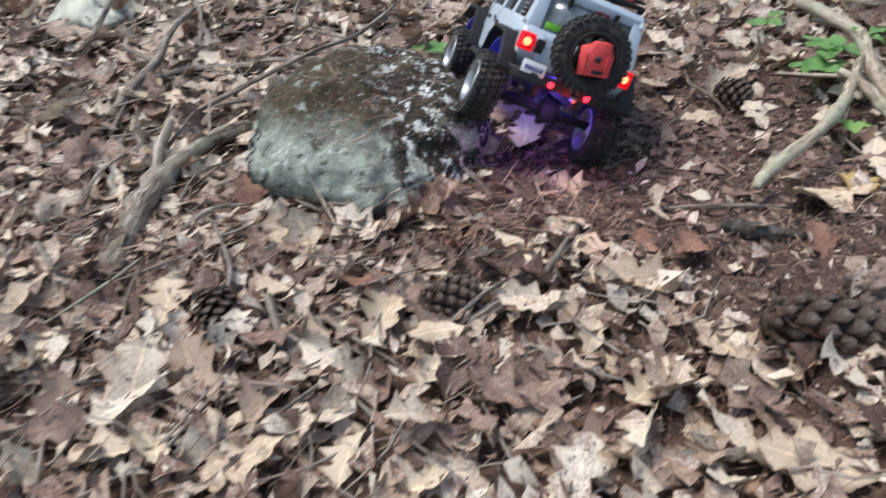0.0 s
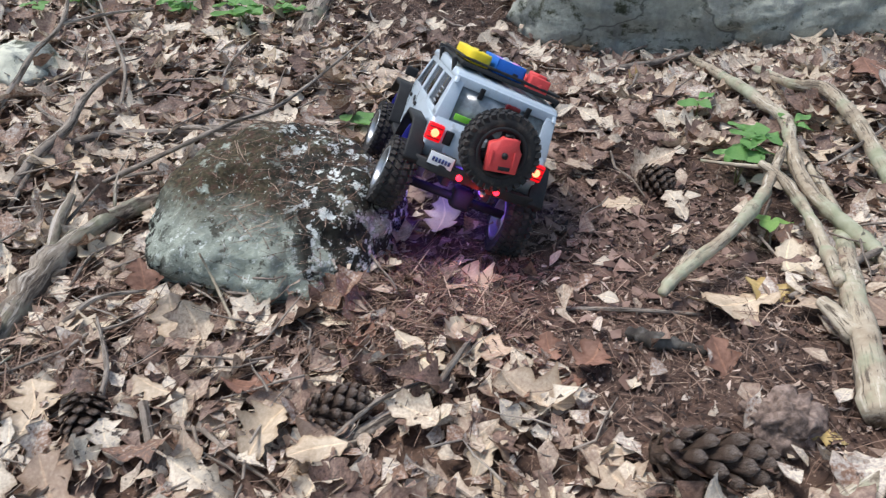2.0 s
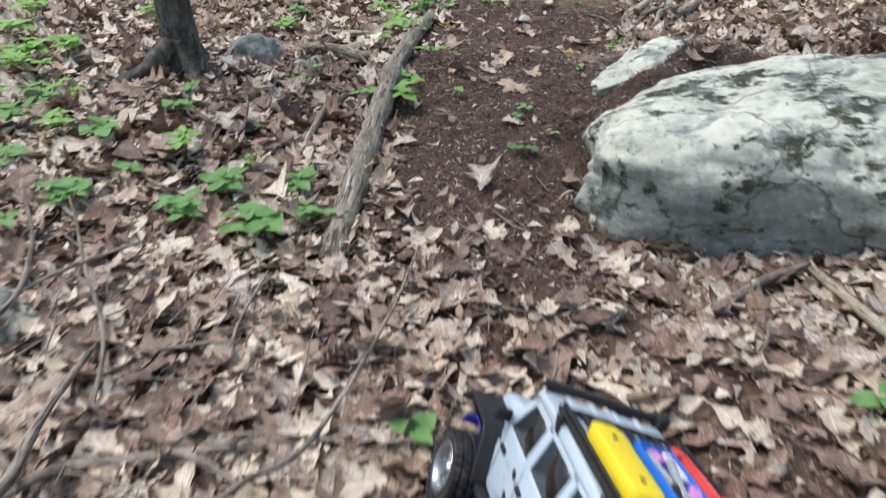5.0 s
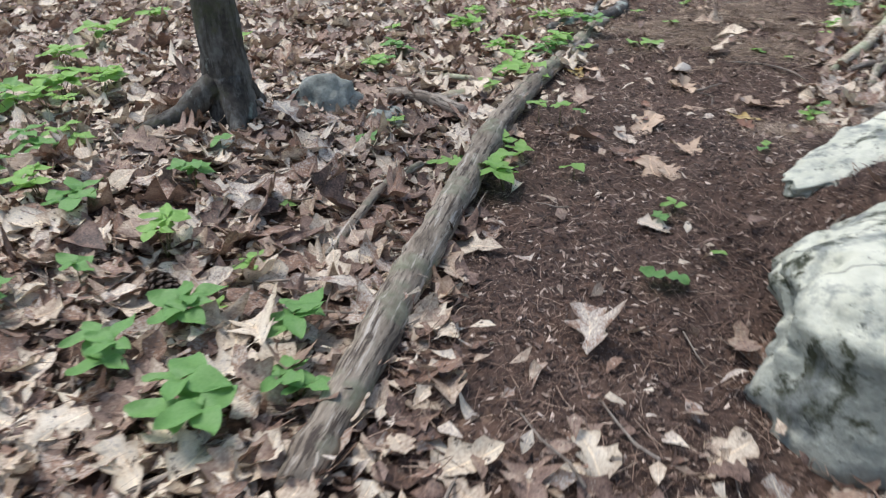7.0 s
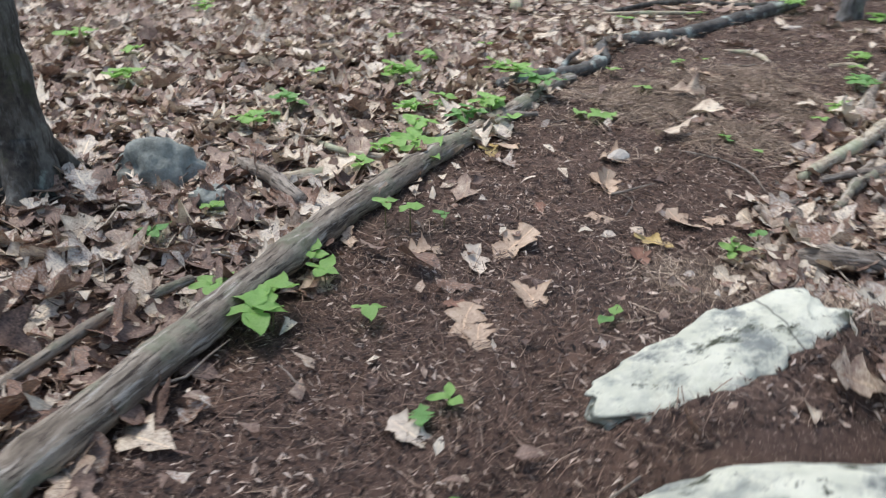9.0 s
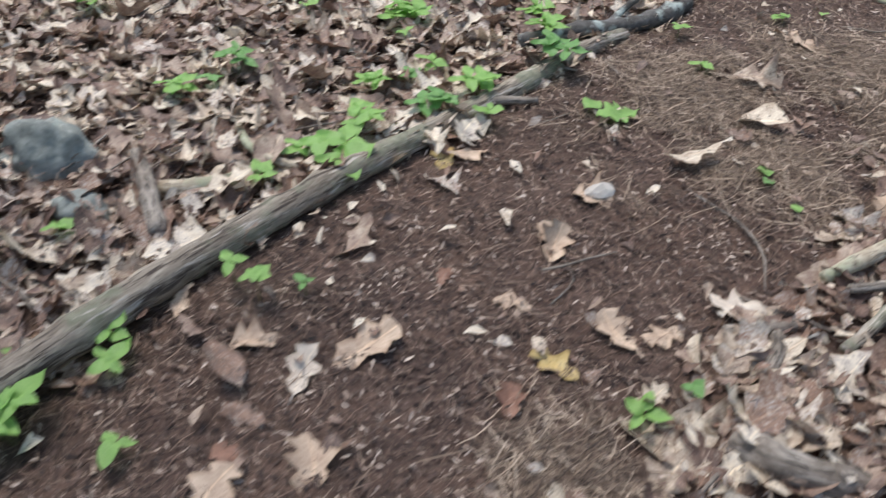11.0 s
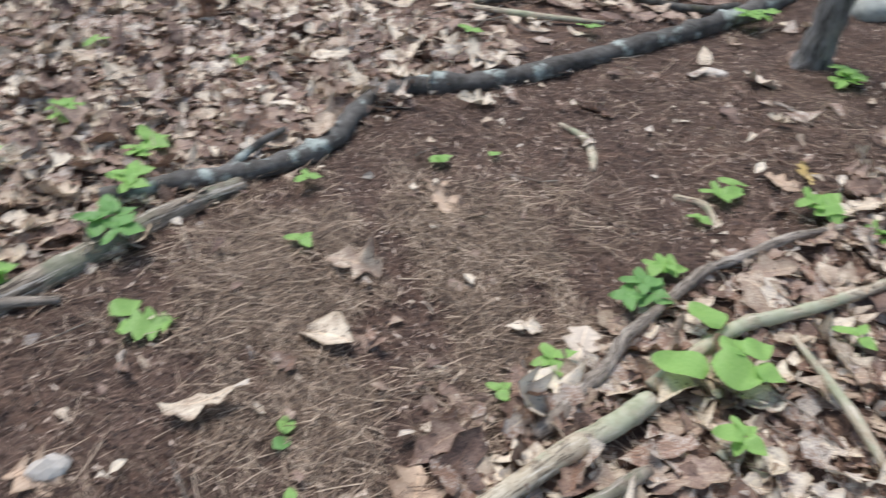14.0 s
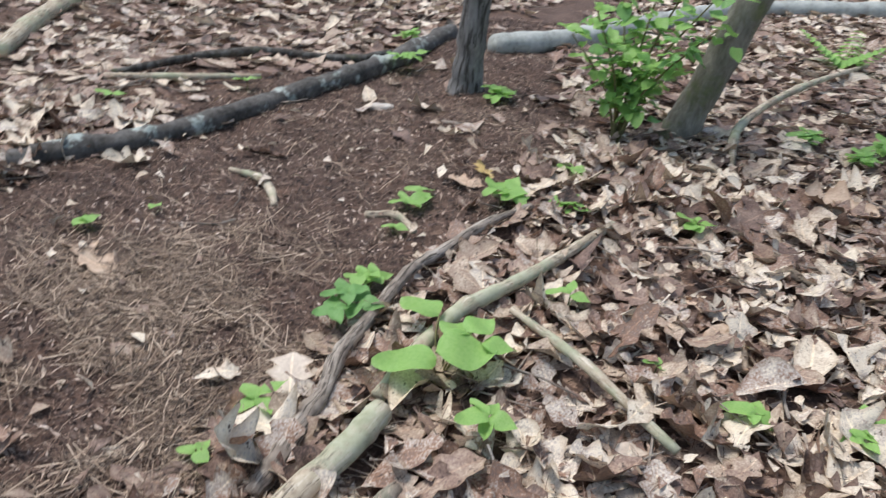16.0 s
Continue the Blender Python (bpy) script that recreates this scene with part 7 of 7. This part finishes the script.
board = part("recovery_board", slab([(u, v) for u, v in rounded(0.036, 0.130, 0.012)], "z", 0, 0.019, 0.003), YELLOW, car, "yellow plastic recovery board")
board.matrix_basis = pose(-0.050, -0.115, RACK + 0.003, 0, 0, 0)
for y in (-0.04, 0.035):
    part("bolt", rod((0, y, 0.0195), 0.003, 0.002, "z", 10), BLACK, board)
tray = part("tray", block((-0.003, -0.128, RACK + 0.0045), (0.044, 0.108, 0.003), 0.001), BLUE, car, "open blue plastic tray")
for c, s in (((-0.0235, -0.128, RACK + 0.014), (0.003, 0.108, 0.022)), ((0.0175, -0.128, RACK + 0.014), (0.003, 0.108, 0.022)), ((-0.003, -0.1805, RACK + 0.014), (0.044, 0.003, 0.022)), ((-0.003, -0.0755, RACK + 0.014), (0.044, 0.003, 0.022))):
    part("tray_wall", block(c, s, 0.001), BLUE, tray)
part("latch", block((0.006, -0.1825, RACK + 0.010), (0.008, 0.002, 0.006), 0.0005), BLACK, tray)
for i, (c, s, a, m) in enumerate((((-0.012, -0.12, 0.012), (0.006, 0.060, 0.006), 12, GREY), ((-0.002, -0.13, 0.014), (0.007, 0.070, 0.007), -10, GREY), ((0.008, -0.105, 0.013), (0.010, 0.04, 0.007), 6, WHITE), ((0.008, -0.152, 0.013), (0.011, 0.022, 0.009), -14, PINK),
                                  ((-0.013, -0.155, 0.012), (0.008, 0.030, 0.006), -20, BLACK), ((-0.006, -0.092, 0.013), (0.012, 0.016, 0.006), 25, PINK), ((0.003, -0.16, 0.012), (0.005, 0.024, 0.005), 30, SILVER))):
    part("tool", block((c[0], c[1], RACK + c[2] + 0.008), s, 0.0015, (4, 0, a)), m, tray)
jack = part("lifting_jack", block((0.046, -0.120, RACK + 0.010), (0.007, 0.160, 0.007), 0.001, (0, 0, -4)), RED, car, "red toy lifting jack")
part("jack_foot", block((0.040, -0.188, RACK + 0.010), (0.030, 0.022, 0.024), 0.002), RED, jack)
part("jack_body", block((0.043, -0.160, RACK + 0.014), (0.018, 0.032, 0.024), 0.003, (0, 0, 10)), RED, jack)
part("jack_handle", rod((0.052, -0.11, RACK + 0.014), 0.0028, 0.12, "y", 10), RED, jack)
part("jack_hook", block((0.045, -0.046, RACK + 0.012), (0.012, 0.014, 0.009), 0.002), RED, jack)

# the lamps under the car and in its rear
for name, place, power, colour in (("under_light", (0.0, -0.075, 0.066), 0.07, (0.22, 0.10, 1.0)), ("under_light", (0.0, 0.10, 0.066), 0.07, (0.22, 0.10, 1.0)),
                                   ("under_light", (0.075, -0.125, 0.104), 0.02, (0.08, 0.05, 1.0)), ("under_light", (-0.075, -0.125, 0.104), 0.02, (0.08, 0.05, 1.0)),
                                   ("under_light", (-0.075, 0.125, 0.104), 0.02, (0.08, 0.05, 1.0)), ("under_light", (0.0, -0.215, 0.070), 0.07, (0.24, 0.10, 1.0)), ("rear_red_light", (0.01, -0.262, 0.080), 0.08, (1.0, 0.04, 0.03))):
    lamp = new(name, bpy.data.lights.new(name, "POINT"))
    lamp.data.energy, lamp.data.color, lamp.data.shadow_soft_size = power, colour, 0.008
    lamp.parent = car
    lamp.location = place

# a denser scatter of leaves joins the near litter to the surrounding floor
rng = np.random.default_rng(77)
FOLDED = []
for _ in range(8):
    w, z, b = rng.uniform(0.22, 0.36), rng.uniform(0.03, 0.14), rng.uniform(-0.08, 0.08)
    FOLDED.append((np.array([(0, -0.5, 0), (-w, b, z), (0, 0.5, 0.03), (w, -b, z * 0.8)]), np.array([(0, 1, 2), (0, 2, 3)]), np.array([0.0, 1.0, 0.0, 1.0])))
_k = 105000
_x, _y = rng.uniform(-9, 10, _k), rng.uniform(-7, 17, _k)
_away = np.maximum.reduce([np.interp(_y, VIEW_Y, VIEW_LO) - _x, _x - np.interp(_y, VIEW_Y, VIEW_HI), -0.9 - _y, _y - 14.0, np.full(_k, -1.0)])
_ok = (_away > -0.05) & (rng.random(_k) < np.exp(-np.maximum(_away, 0) / 3.2))
tagged(strew("outer_leaf_litter", FOLDED, _x[_ok], _y[_ok], (0.06, 0.14), 0.22, rng.random(int(_ok.sum())) ** 2 * 0.02, LEAF), "dense dry brown oak leaves on the surrounding forest floor", "leaves", kind="stuff")
